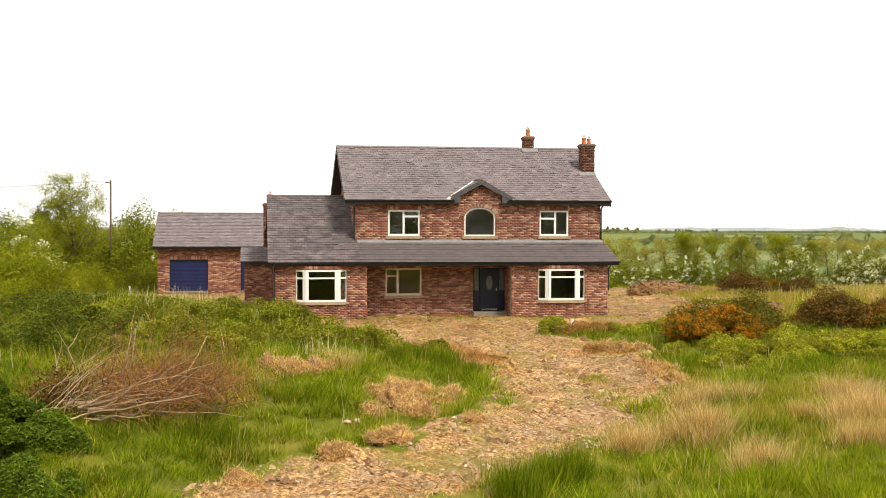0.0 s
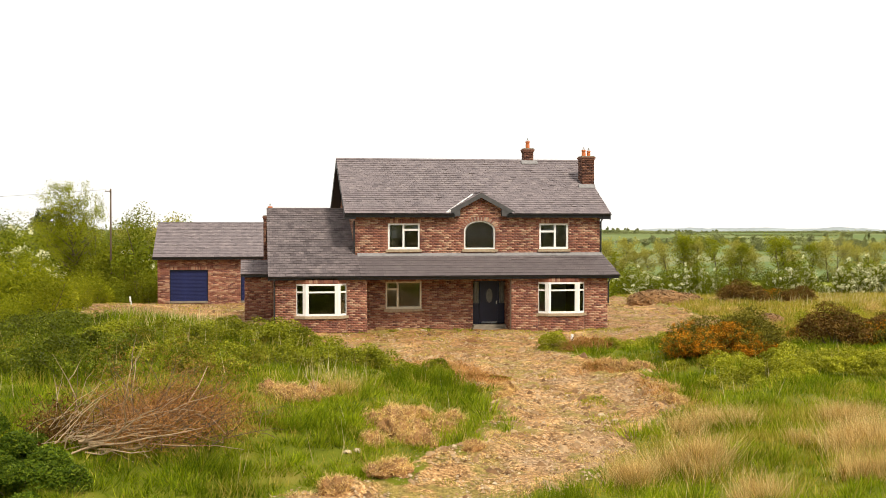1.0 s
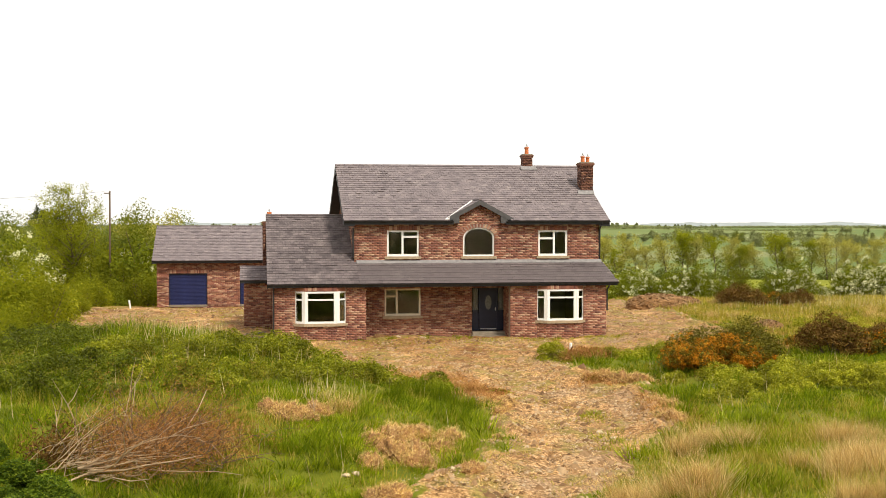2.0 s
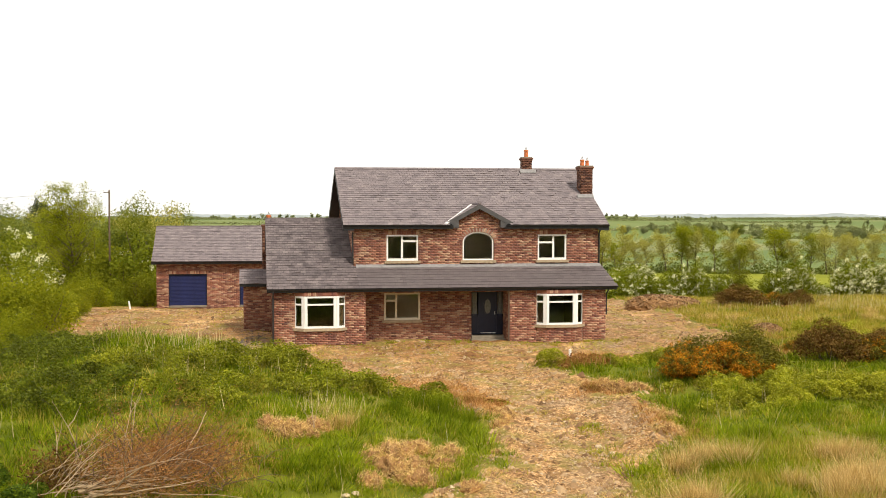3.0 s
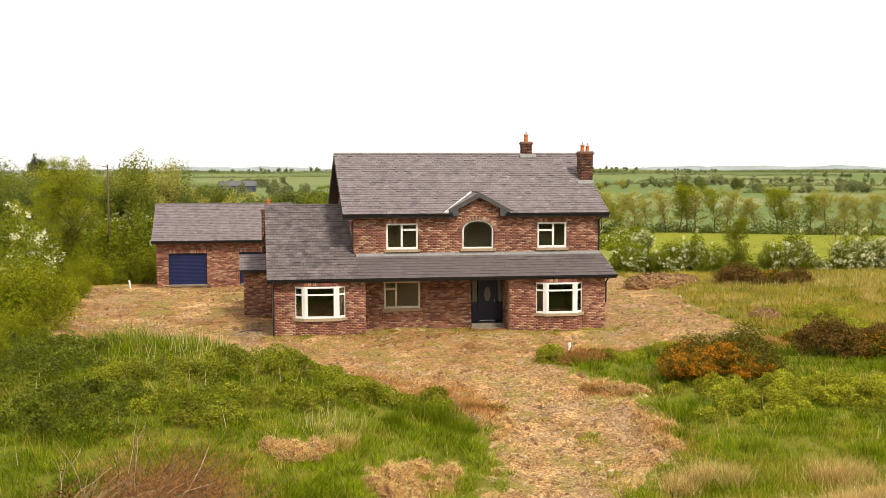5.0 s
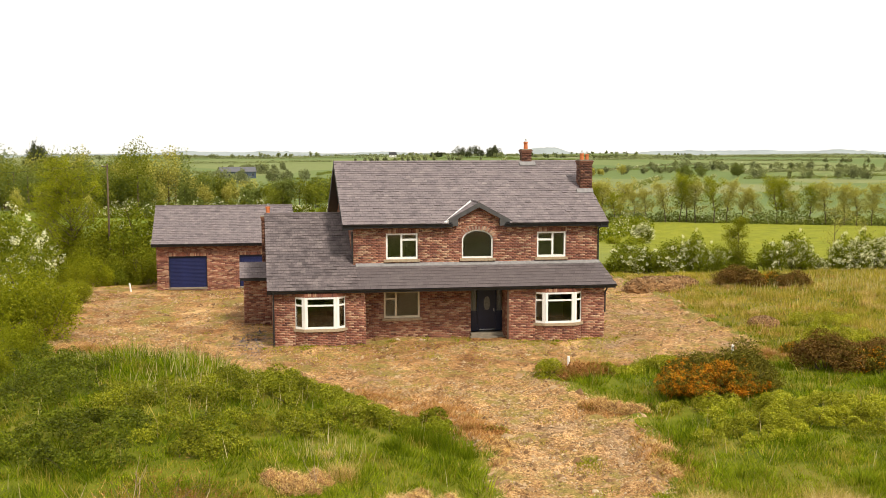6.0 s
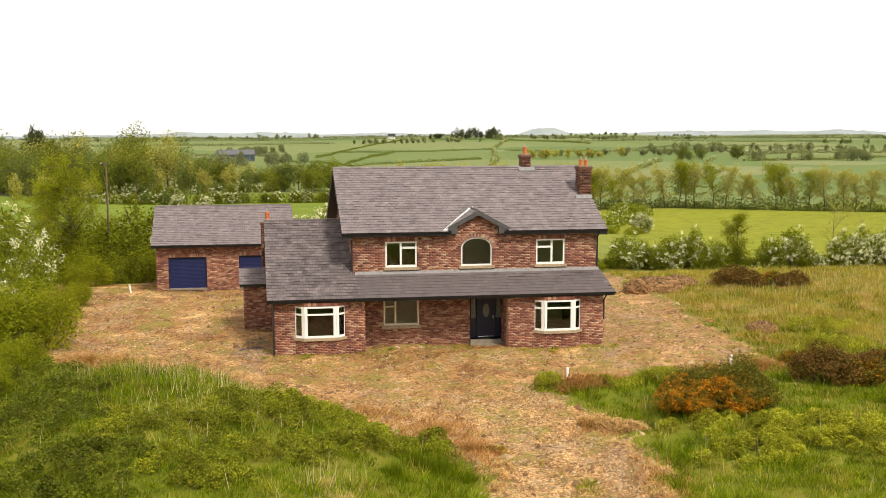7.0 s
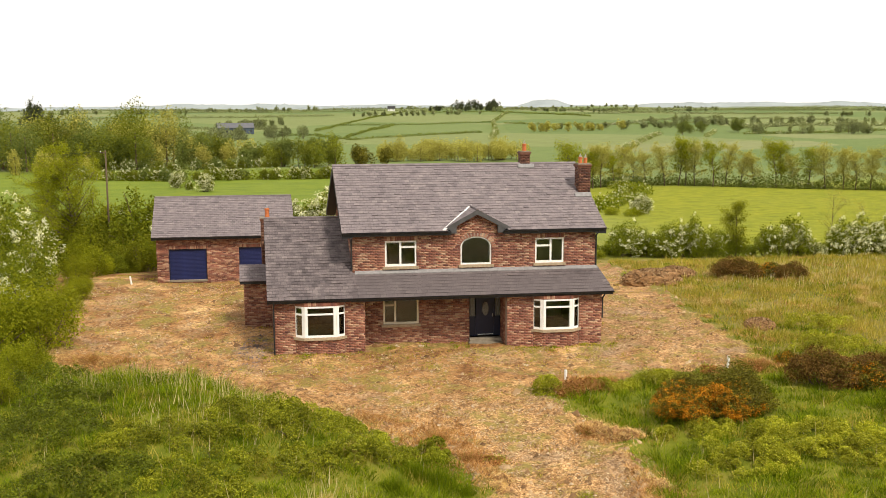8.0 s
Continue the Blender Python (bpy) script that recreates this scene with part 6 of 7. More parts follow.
# ---------------------------------------------------------------- brush pile, gorse, spoil, posts
def brush_pile():
    rng = np.random.default_rng(21)
    cx, cy = -10.85, -24.6
    root = tagged(new("brush_pile"), "heap of cut brown branches with bleached butts", "brush pile")
    z0 = height(cx, cy)
    root.matrix_basis = Matrix.Translation((cx, cy, z0))
    dark = Build()
    tips = []
    for i in range(34):
        pale = Build()
        p = (-0.5 + rng.normal(0, 0.35), -0.5 + rng.normal(0, 0.35), rng.uniform(0.0, 0.25))
        d = (rng.uniform(0.4, 1.0), rng.uniform(-0.6, 0.6), rng.uniform(-0.1, 0.3))
        tips += limb(pale, p, d, rng.uniform(1.3, 2.6), rng.uniform(0.012, 0.036), rng, 5, 5, 0.06)[2:]
        pale.obj("cut_branch", PALEWOOD, root, "bleached cut branch" if i < 1 else "")
    for i in range(330):
        p = (rng.normal(0.45, 0.7), rng.uniform(-0.7, 1.3), rng.uniform(0.0, 0.45))
        d = (rng.normal(0.35, 0.8), rng.normal(0, 0.7), rng.uniform(0.1, 1.0))
        tips += limb(dark, p, d, rng.uniform(0.6, 1.5) * (1.2 - 0.25 * abs(p[0] - 0.6)), rng.uniform(0.006, 0.014), rng, 4, 4, 0.03)[1:]
    for x, y, h in ((-0.9, 0.6, 1.55), (-0.2, 1.0, 1.75), (0.1, 0.9, 1.6), (-1.3, 0.2, 1.1)):
        stem = Build()
        pts = limb(stem, (x, y, 0.2), (rng.normal(0, 0.25), 0.1, 1), h, 0.016, rng, 5, 4)
        limb(stem, pts[3], (rng.normal(0, 1), rng.normal(0, 0.4), 0.5), 0.5, 0.010, rng, 3, 4)
        stem.obj("upright_stem", PALEWOOD, root, "thin bleached upright stem")
    dark.obj("twig_mass", BARK, root, "tangle of thin twigs", "stuff")
    fine = Build()
    for i in range(46):
        g = rng.uniform(-0.9, 1.5)
        p = (-0.75 + rng.normal(0, 0.3), -0.45 + rng.normal(0, 0.35), rng.uniform(0.05, 0.45))
        limb(fine, p, (math.cos(g), rng.normal(0, 0.35), 0.12 + 0.75 * math.sin(max(g, 0))), rng.uniform(0.7, 1.9), rng.uniform(0.006, 0.012), rng, 5, 4, 0.10)
    fine.obj("pale_tangle", PALEWOOD, root, "bleached thin branches", "stuff")
    T = np.array([tuple(p) for p in tips])
    n = 34000
    c = T[rng.integers(0, len(T), n)] + rng.normal(0, 0.15, (n, 3))
    c = c[(c[:, 2] > 0.05) & (c[:, 0] > -0.8)]
    V, F = leaves(c, 0.006, rng, 0.0, 15.0)
    linked("dead_foliage", V, F, TWIG, root, "withered brown foliage")
    m = 2200
    c = np.stack([rng.normal(-1.15, 0.28, m), rng.normal(0.1, 0.4, m), np.abs(rng.normal(0.3, 0.25, m))], 1)
    V, F = leaves(c, 0.03, rng, 0, 3.0)
    linked("root_plate", V, F, GORSE_B, root, "dark root end")
    return root


brush_pile()


def dead_sapling(x, y, h):
    """A bleached forked stick standing in the grass."""
    rng = np.random.default_rng(91)
    root = tagged(new("dead_sapling"), "thin bleached forked sapling standing in grass", "sapling")
    root.location = (x, y, height(x, y))
    stem = Build()
    pts = limb(stem, (0, 0, -0.1), (-0.1, 0, 1), h * 0.6, 0.016, rng, 3, 5)
    stem.obj("stem", PALEWOOD, root)
    for d in ((-0.5, 0.1, 0.9), (0.15, 0, 1.0), (-0.15, -0.1, 1.0)):
        b = Build()
        limb(b, pts[1], d, h * 0.75, 0.010, rng, 4, 4)
        b.obj("fork", PALEWOOD, root)


dead_sapling(-7.3, -20.6, 0.95)

orange = bush("gorse_bush", "gorse bush half covered in orange flower", 2.2, 1.4, 1.75, 20000, 0.034, GORSE_G, 3, 44, GORSE_O, 1.7, 18, ls=(0.15, 0.30), cluster=36, sd=0.022, spots=0.5, spray=0.13, second_label="orange dying gorse flowers", long=2.8, second_size=0.8, fill=0.7, side=(-0.9, -0.7, -0.2))
set_down(orange, 6.5, -11.6, 0.0, 1.0, 1.0, 0.1)
ob = bush("gorse_bush", "dark green end of a gorse thicket", 1.25, 1.1, 2.2, 15000, 0.036, GORSE_G, 5, 26, None, 0, 12, long=2.6, fill=0.75)
set_down(ob, 7.7, -10.4, 1.0, 0.95, 0.9)
planted(ob, 6.1, -10.2, 3.0, 0.8, 0.72)
brown = bush("gorse_bush", "brown withered gorse bush", 1.5, 1.2, 1.75, 13000, 0.04, GORSE_B, 6, 30, GORSE_G, 0.25, 16, spray=0.12, ls=(0.18, 0.36), second_label="few living shoots", long=2.6, fill=0.75)
set_down(brown, 12.2, -8.6, 0.3)
planted(brown, 14.6, -8.9, 2.0, 0.95)
yg = bush("gorse_bush", "small gorse bush with yellow-orange flower", 0.9, 0.8, 1.2, 10000, 0.04, GORSE_G, 9, 14, GORSE_O, 0.5, 10, spray=0.12, sd=0.025, second_label="yellow-orange flowers", long=2.4, fill=0.75)
set_down(yg, 13.7, -9.2, 0.4)
planted(brown, 19.6, 15.8, 0.8, 1.25, 0.9)
planted(yg, 21.8, 16.0, 0.8, 1.3, 0.95)
planted(brown, 22.9, 15.0, 2.8, 0.8, 0.7)
planted(yg, 12.8, -4.6, 1.5, 0.6, 0.5)
small = bush("bracken_clump", "clump of dead bracken and weeds", 1.0, 0.6, 0.6, 2200, 0.05, TWIG, 12, 8, BRAMBLE, 0.5, 8, second_label="green shoots through it", long=2.4)
set_down(small, 3.0, -7.2, 0.2, 1.1)
for x, y, s in ((3.9, -6.8, 0.9), (2.4, -7.7, 0.8), (-2.2, -14.3, 0.6), (8.9, -5.9, 0.7), (10.8, -5.2, 0.8)):
    planted(small, x, y, x * 3, s, s * 0.7)


def lump(name, label, rx, ry, h, seed, mat, category, tuft=None, rough_k=1.0):
    """An uneven heap of earth, its skirt sunk in the ground, with torn grass on it."""
    rng = np.random.default_rng(seed)
    root = tagged(new(name), label, category)
    bm = bmesh.new()
    bmesh.ops.create_icosphere(bm, subdivisions=4 if rx < 1 else 5, radius=1)
    off = rng.uniform(0, 50)
    for v in bm.verts:
        p = v.co * 1.7 + Vector((off, 0, 0))
        k = 1 + rough_k * (0.5 * noise.noise(p) + 0.4 * noise.noise(p * 2.7) + 0.25 * noise.noise(p * 6.1))
        w = 1 + 0.4 * (k - 1)
        v.co = Vector((v.co.x * rx * w, v.co.y * ry * w, max(-0.25, v.co.z * h * k)))
    part("earth", bm, mat, root)
    if tuft:
        n = tuft[1]
        P = np.array([v.co[:] for v in root.children[0].data.vertices if v.co.z > 0.02])
        P = P[rng.integers(0, len(P), n)] + rng.normal(0, 0.03, (n, 3))
        V, F = blades(P, 0.065, 0.013, 2.4, rng)
        linked("torn_grass", V, F, tuft[0], root, "torn straw-coloured grass")
    return root


HEAP = plain_material("heaped_rubble", (0.23, 0.125, 0.055), 0.95, 0.15, 3.5, 0.5, bmp=1.0)
clods = [lump("turf_clod", "overturned clod of earth and dead grass", 0.46, 0.34, 0.24, s, EARTH, "clod", (STRAW, 1900), 1.5) for s in (1, 2, 3)]
rc = random.Random(8)
spots = [(-7.9, -20.6, 1.1), (-7.3, -20.3, 0.9), (-8.3, -20.3, 0.8), (-5.5, -21.3, 1.1), (-5.0, -20.6, 0.9), (-5.7, -22.3, 1.2), (-4.6, -21.5, 0.8), (-6.1, -22.0, 0.8), (-5.2, -21.9, 0.9), (-7.6, -20.8, 0.8), (-4.8, -20.1, 0.6), (-5.2, -22.9, 1.2), (-4.2, -20.6, 1.0), (-6.2, -23.2, 0.9),
         (2.7, -12.7, 1.2), (2.2, -12.2, 1.0), (3.1, -12.9, 1.1), (1.7, -11.8, 0.8), (2.5, -17.0, 0.9), (1.9, -19.0, 0.9), (-1.9, -15.9, 0.9), (-2.2, -16.6, 0.7), (-7.0, -26.3, 0.9), (-8.5, -27.8, 1.0), (-6.0, -25.5, 0.8), (-4.1, -23.4, 0.8), (-3.0, -20.4, 0.6), (-2.4, -17.6, 0.6),
         (-9.4, -5.3, 0.7), (-7.5, -8.0, 0.8), (-6.6, -8.6, 0.7), (-18.0, 0.2, 1.1), (-17.2, -0.2, 1.0), (-16.0, -0.6, 0.9), (12.4, -2.6, 0.8), (11.8, -4.6, 0.9), (12.9, 4.4, 0.6), (12.6, 7.5, 0.7)]
for i, (x, y, s) in enumerate(spots):
    (set_down if i < 3 else planted)(clods[i % 3], x, y, rc.uniform(0, 6), s)
for c in clods:
    tagged(c, group="turf clods along the drive")
heap = lump("spoil_heap", "low heap of dug earth and rubble", 2.0, 1.5, 0.85, 31, HEAP, "spoil heap", (SEDGE, 160), 0.45)
rng_h = np.random.default_rng(32)
g_h, d_h = rng_h.uniform(0, 6.2832, 900), np.sqrt(rng_h.uniform(0, 1, 900))
V, F = leaves(np.stack([2.1 * d_h * np.cos(g_h), 1.6 * d_h * np.sin(g_h), 0.84 * np.sqrt(1 - d_h * d_h * 0.98) + 0.02], 1), 0.10, rng_h, 0.3, 1.3)
linked("rubble", V, F, CLODS, heap, "loose stones and clods on the heap")
set_down(heap, 13.6, 14.6, 0.3)
planted(heap, 14.7, 2.0, 1.2, 0.5, 0.55)
planted(heap, 16.4, 17.5, 2.0, 0.7, 0.7)
planted(heap, -4.4, 0.75, 0.3, 0.14, 0.22)


def rock(x, y, s, seed):
    bm = bmesh.new()
    bmesh.ops.create_icosphere(bm, subdivisions=2, radius=s)
    for v in bm.verts:
        v.co = v.co * (1 + 0.5 * noise.noise(v.co / s * 1.3 + Vector((seed, 0, 0))))
        v.co.z *= 0.55
    me = bpy.data.meshes.new("stone")
    bm.to_mesh(me)
    bm.free()
    me.materials.append(RUBBLE)
    ob = tagged(new("stone", me), "pale lump of stone lying on the ground", "stone", "loose stones round the house")
    ob.location = (x, y, height(x, y) + s * 0.2)


for i in range(20):
    t = rc.uniform(0, 1)
    x, y = rc.choice(((-3.4 + rc.uniform(-0.6, 1.2), 0.65 + rc.uniform(-0.3, 0.2)), (rc.uniform(8, 12), rc.uniform(-5, 4)), (rc.uniform(-7.5, -4), rc.uniform(-25, -22)), (rc.uniform(-1.5, 2), rc.uniform(-22, -8)), (rc.uniform(-17, -12), rc.uniform(0, 9))))
    rock(x, y, rc.uniform(0.04, 0.11), i * 1.7)


def marker_post(x, y, h, lean):
    b = Build()
    z = height(x, y)
    b.tube((0, 0, -0.2), (lean, 0, h), 0.055, 0.055, 12).tube((lean, 0, h), (lean, 0, h + 0.03), 0.058, 0.05, 12)
    ob = b.obj("marker_pipe", PIPE)
    ob.location = (x, y, z)
    return tagged(ob, "short white plastic pipe standing in the ground", "pipe", "white pipes in the yard")


marker_post(2.69, -5.94, 0.5, 0.0)
marker_post(-18.5, 19.5, 0.5, -0.1)
marker_post(9.8, -5.3, 0.45, 0.02)


def telegraph_pole(x, y, top):
    root = tagged(new("telegraph_pole"), "weathered wooden telegraph pole with wires", "pole")
    z = height(x, y)
    root.location = (x, y, z)
    h = top - z
    Build().tube((0, 0, -0.5), (0.05, 0, h), 0.085, 0.06, 10).obj("shaft", plain_material("weathered_pole", (0.10, 0.07, 0.045), 0.9, 0.2, 4, 0.3), root, smooth=True)
    Build().box(-0.35, 0.1, -0.12, -0.07, h - 0.22, h - 0.15).obj("crossarm", BARK, root)
    Build().tube((-0.3, -0.1, h - 0.15), (-0.3, -0.1, h - 0.05), 0.03, 0.02).obj("insulator", PIPE, root)
    w = Build()
    pts = [Vector((-0.3 - 46 * t, -0.1 - 6 * t, h - 0.06 - 1.2 * t + 3.0 * (t * t - t))) for t in [i / 12 for i in range(13)]]
    for a, b in zip(pts, pts[1:]):
        w.tube(a, b, 0.012, n=4, caps=False)
    w.obj("wire", BLACK, root)
    return root


telegraph_pole(-22.6, 34.0, 7.6)


# ---------------------------------------------------------------- hedges and trees round the plot
willow = [bush("willow_bush", "tall leafy willow bush with fresh yellow-green leaves", 2.3, 2.2, 4.0, 11500, 0.066, WILLOW, 50 + k, 34, None, 0, 20, fill=0.6, ls=(0.18, 0.42), long=2.0) for k in range(3)]
far_willow = [bush("willow_bush", "tall leafy thicket bush with fresh leaves", 2.4, 2.3, 4.0, 7000, 0.092, (WILLOW, OAK)[k], 150 + k, 30, None, 0, 10, fill=0.55, ls=(0.18, 0.42)) for k in range(2)]
haw = [bush("hawthorn", ("hawthorn bush with a little white blossom", "hawthorn bush dotted with white blossom", "hawthorn bush covered in white blossom")[k], 1.7, 1.6, 3.0, 5400, 0.075, HAW, 60 + k, 30, MAY, (0.08, 0.30, 1.15)[k], 8, second_label="white may blossom", second_size=0.95, cluster=28, sd=0.018, ls=(0.18, 0.36), spots=(0.35, 0.6, 0.85)[k], spray=0.26, side=(-0.2, -0.5, 0.7)) for k in range(3)]
far_haw = [bush("hawthorn", ("hawthorn tree white with blossom", "hawthorn tree with scattered blossom")[k], 1.9, 1.8, 4.6, 5200, 0.12, HAW, 160 + k, 26, MAY, (1.0, 0.3)[k], 8, second_label="white may blossom", cluster=24, sd=0.025, ls=(0.2, 0.4), spots=0.8, spray=0.35) for k in range(2)]
hedge = [bush("hedge_bush", "dense green hedge bush", 1.6, 1.3, 2.4, 4800, 0.078, (HAW, OAK)[k], 66 + k, 24, None, 0, 8, ls=(0.2, 0.42)) for k in range(2)]
slim = tree("ash_tree", "slender young ash tree with thin yellow-green leaves", 6.2, 1.25, 11000, 0.055, OAK, 5, 0.10, 0.08, 18, spread=0.30)
big = tree("ash_tree", "spreading ash tree with fresh light green leaves", 10.4, 3.7, 26000, 0.066, WILLOW, 12, 0.22, 0.17, 30, spread=0.115, rise=(0.35, 1.3))
bare = tree("young_tree", "thin brown sapling barely in leaf", 6.4, 1.5, 1100, 0.05, BARE_WOOD, 28, 0.3, 0.05, 16, spread=0.3, rise=(0.6, 1.6))
rv = random.Random(17)
used = set()


def put(ob, *a, **k):
    if ob.name in used:
        return planted(ob, *a, **k)
    used.add(ob.name)
    return set_down(ob, *a, **k)


# west hedge
for x, y, s in ((-18.3, -8.6, 0.42), (-18.4, -4.6, 0.5), (-19.6, -1.2, 0.7), (-19.8, 2.4, 0.92), (-20.3, 6.2, 0.9), (-20.4, 10.6, 0.88), (-20.6, 14.4, 0.88), (-21.8, 0.6, 1.0), (-23.6, 4.2, 1.05), (-24.8, 11.4, 1.05), (-24.0, 18, 0.9),
                (-20.8, -5.5, 0.8), (-26.4, 14, 1.1), (-24.4, 0.0, 1.1), (-21.2, 17.6, 0.8), (-22.2, 21.5, 0.85), (-24.6, 22.0, 0.95)):
    put(willow[rv.randrange(3)], x, y, rv.uniform(0, 6), s, s * rv.uniform(0.95, 1.15))
for x, y, s, k in ((-23.3, 8.2, 1.05, 2), (-23.2, 12.4, 1.1, 0), (-24.0, 15.6, 1.3, 1), (-25.4, 20.4, 1.3, 1), (-27.0, 25.0, 1.5, 1), (-29.2, 31, 2.0, 2), (-31.4, 34, 1.8, 2), (-20.4, 34.6, 1.95, 0), (-19.0, 36.5, 1.7, 0)):
    put(haw[k], x, y, rv.uniform(0, 6), s * 0.95, s)
# trees round the pole and beyond the garage
put(big, -25.4, 35.0, 0.6, 0.9, 0.91)
planted(big, -33.0, 58, 2.6, 0.85, 0.85)
for x, y, s in ((-19.4, 30.5, 0.8), (-23.8, 32.0, 0.85), (-22.9, 36.4, 1.7), (-21.7, 34.2, 1.45), (-24.6, 38.0, 1.6), (-26.8, 34.6, 1.35), (-23.9, 34.6, 1.3), (-18.4, 38.4, 1.15), (-26.6, 40.5, 1.0), (-22.4, 41.5, 1.15), (-28.6, 36, 1.0), (-22.6, 27, 0.75), (-21.4, 31.0, 0.85), (-19.4, 33, 0.9), (-22.4, 37, 1.15), (-27.6, 32, 0.95), (-20.3, 38.5, 1.0), (-24.6, 44, 1.0), (-20.4, 44, 1.1), (-31.5, 40, 1.1), (-16.8, 46, 0.9), (-30, 47, 1.1)):
    put(far_willow[rv.randrange(2)], x, y, rv.uniform(0, 6), s, s * rv.uniform(0.95, 1.1))
for x, y, s in ((-21.4, 29, 0.7), (-23.4, 26, 0.7), (-25.2, 25, 0.8), (-19.8, 29.5, 0.5)):
    put(hedge[rv.randrange(2)], x, y, rv.uniform(0, 6), s, s)
for x, y, s, k in ((-17.4, 42.5, 1.0, 1), (-9.4, 58, 1.05, 0), (-6.2, 57, 1.25, 0), (-3.4, 55, 1.3, 0), (-12.5, 61, 0.85, 1), (-19.2, 47, 0.95, 1), (-14.6, 60, 0.7, 0), (-4.6, 63, 1.35, 0), (-1.4, 58, 1.2, 0)):
    put(far_haw[k], x, y, rv.uniform(0, 6), s, s * 0.92)
# east hedge: low dark bushes all along, with single hawthorns in flower
line = [(14.5, 37.5), (17.0, 35.0), (22.0, 31.2), (30.0, 28.6), (36.0, 26.5), (50.0, 23.0)]
for (ax, ay), (bx, by) in zip(line, line[1:]):
    n = max(1, round(math.dist((ax, ay), (bx, by)) / 1.35))
    for i in range(n):
        t = i / n
        x, y = ax + (bx - ax) * t + rv.uniform(-0.3, 0.3), ay + (by - ay) * t + rv.uniform(-0.4, 0.4)
        put((hedge[0], hedge[1], haw[0])[rv.choice((0, 0, 1, 2))], x, y, rv.uniform(0, 6), rv.uniform(0.6, 0.85), rv.uniform(0.5, 0.8))
for x, y, s, h, k in ((18.4, 33.4, 1.0, 1.05, 1), (19.6, 32.8, 0.85, 0.95, 0), (21.3, 31.2, 0.95, 1.1, 1), (22.5, 30.8, 0.7, 1.3, 1), (24.2, 30.0, 0.7, 0.9, 1), (28.0, 28.8, 0.75, 1.0, 0), (29.4, 28.2, 0.95, 1.2, 1), (30.3, 28.0, 0.8, 1.15, 2),
                      (31.3, 27.2, 0.55, 0.6, 2), (33.6, 26.8, 1.15, 1.3, 2), (35.0, 26.6, 1.2, 1.4, 2), (36.8, 26.0, 1.2, 1.35, 2), (38.6, 25.4, 1.2, 1.3, 1), (41.0, 24.8, 1.2, 1.3, 2)):
    put(haw[k], x, y, rv.uniform(0, 6), s * 0.92, h * 0.8)
put(slim, 25.9, 29.6, 0.0, 0.85)
put(bare, 34.2, 30.5, 2.0, 0.95)
planted(bare, 37.4, 31.0, 4.0, 0.8)
for x, y, s in ((13.2, 34, 0.7), (12.6, 38.5, 0.8), (15.0, 31.8, 0.5), (34.0, 78, 0.65), (32.4, 82, 0.6)):
    planted(far_willow[0], x, y, x, s, s * 0.65)
put(far_haw[0], 37.0, 84, 1.0, 0.8, 0.7)


# ---------------------------------------------------------------- farmland beyond
far_tree = [tree("field_tree", "bare-stemmed field tree just coming into leaf", 10.6, 3.2, 3600, 0.145, (BARE_WOOD, BARE_WOOD, WILLOW)[k], 80 + k, 0.3, 0.15, 18, spread=0.2, rise=(0.6, 1.6)) for k in range(3)]
round_tree = [tree("field_tree", "full green field tree", 9.0, 4.0, 4500, 0.27, DIM, 90 + k, 0.12, 0.25, 14, spread=0.26) for k in range(3)]
pine = tree("pine_tree", "dark pine tree on the hill", 13, 4.5, 5000, 0.33, DARKWOOD, 99, 0.3, 0.3, 14, spread=0.2)


def row(kinds, pts, step, s0, s1, jitter=1.0):
    for (ax, ay), (bx, by) in zip(pts, pts[1:]):
        n = max(1, round(math.dist((ax, ay), (bx, by)) / step))
        for i in range(n):
            t = (i + rv.uniform(-0.3, 0.3)) / n
            s = rv.uniform(s0, s1)
            put(kinds[rv.randrange(len(kinds))], ax + (bx - ax) * t + rv.uniform(-jitter, jitter), ay + (by - ay) * t + rv.uniform(-jitter, jitter), rv.uniform(0, 6), s, s * rv.uniform(0.9, 1.1))


row(far_tree, [(46, 152), (60, 164), (74, 163), (84, 156), (98, 140), (106, 128)], 3.0, 0.75, 1.05)
row(round_tree, [(-18, 300), (-8, 306), (4, 304)], 6, 0.85, 1.2, 3)
for x, y in ((236, 578), (262, 607), (250, 600), (297, 628), (300, 640)):
    put(round_tree[rv.randrange(3)], x, y, x, 1.0, 0.95)
for x, y in ((-37.5, 190), (-29, 166)):
    put(far_haw[0], x, y, x, 1.05, 0.98)
planted(far_haw[1], -33.4, 176, 1.0, 0.6, 0.55)
field_haw = [bush("hawthorn", ("field hawthorn white with blossom", "field hawthorn with patches of blossom", "green field hawthorn barely in flower")[k], 2.4, 2.2, 4.6, 1700, 0.24, (HAW, DIM, MIDWOOD)[k], 260 + k, 14, MAY, (0.55, 0.25, 0.05)[k], 4, second_label="white may blossom", cluster=16, sd=0.03, spots=0.8, spray=0.5) for k in range(3)]
row(field_haw, [(-66, 226), (-43, 217), (-26, 218), (-12, 219), (4, 224)], 3.0, 0.75, 1.1, 1.2)
row(field_haw, [(-90, 290), (-51, 284), (-34, 290), (-16, 300)], 3.4, 0.8, 1.15, 1.5)
row(field_haw[:2], [(58, 163), (70, 164)], 6, 0.4, 0.7, 1.0)
row(field_haw[:1], [(86, 262), (146, 418)], 9, 0.4, 0.55, 0.6)
row(field_haw, [(287, 597), (349, 621), (424, 652)], 12, 0.4, 0.6, 1.0)
for x, y, s in ((-113, 372, 0.95), (-119, 380, 0.85)):
    put(pine, x, y, x, s * 1.1, s * 1.5)


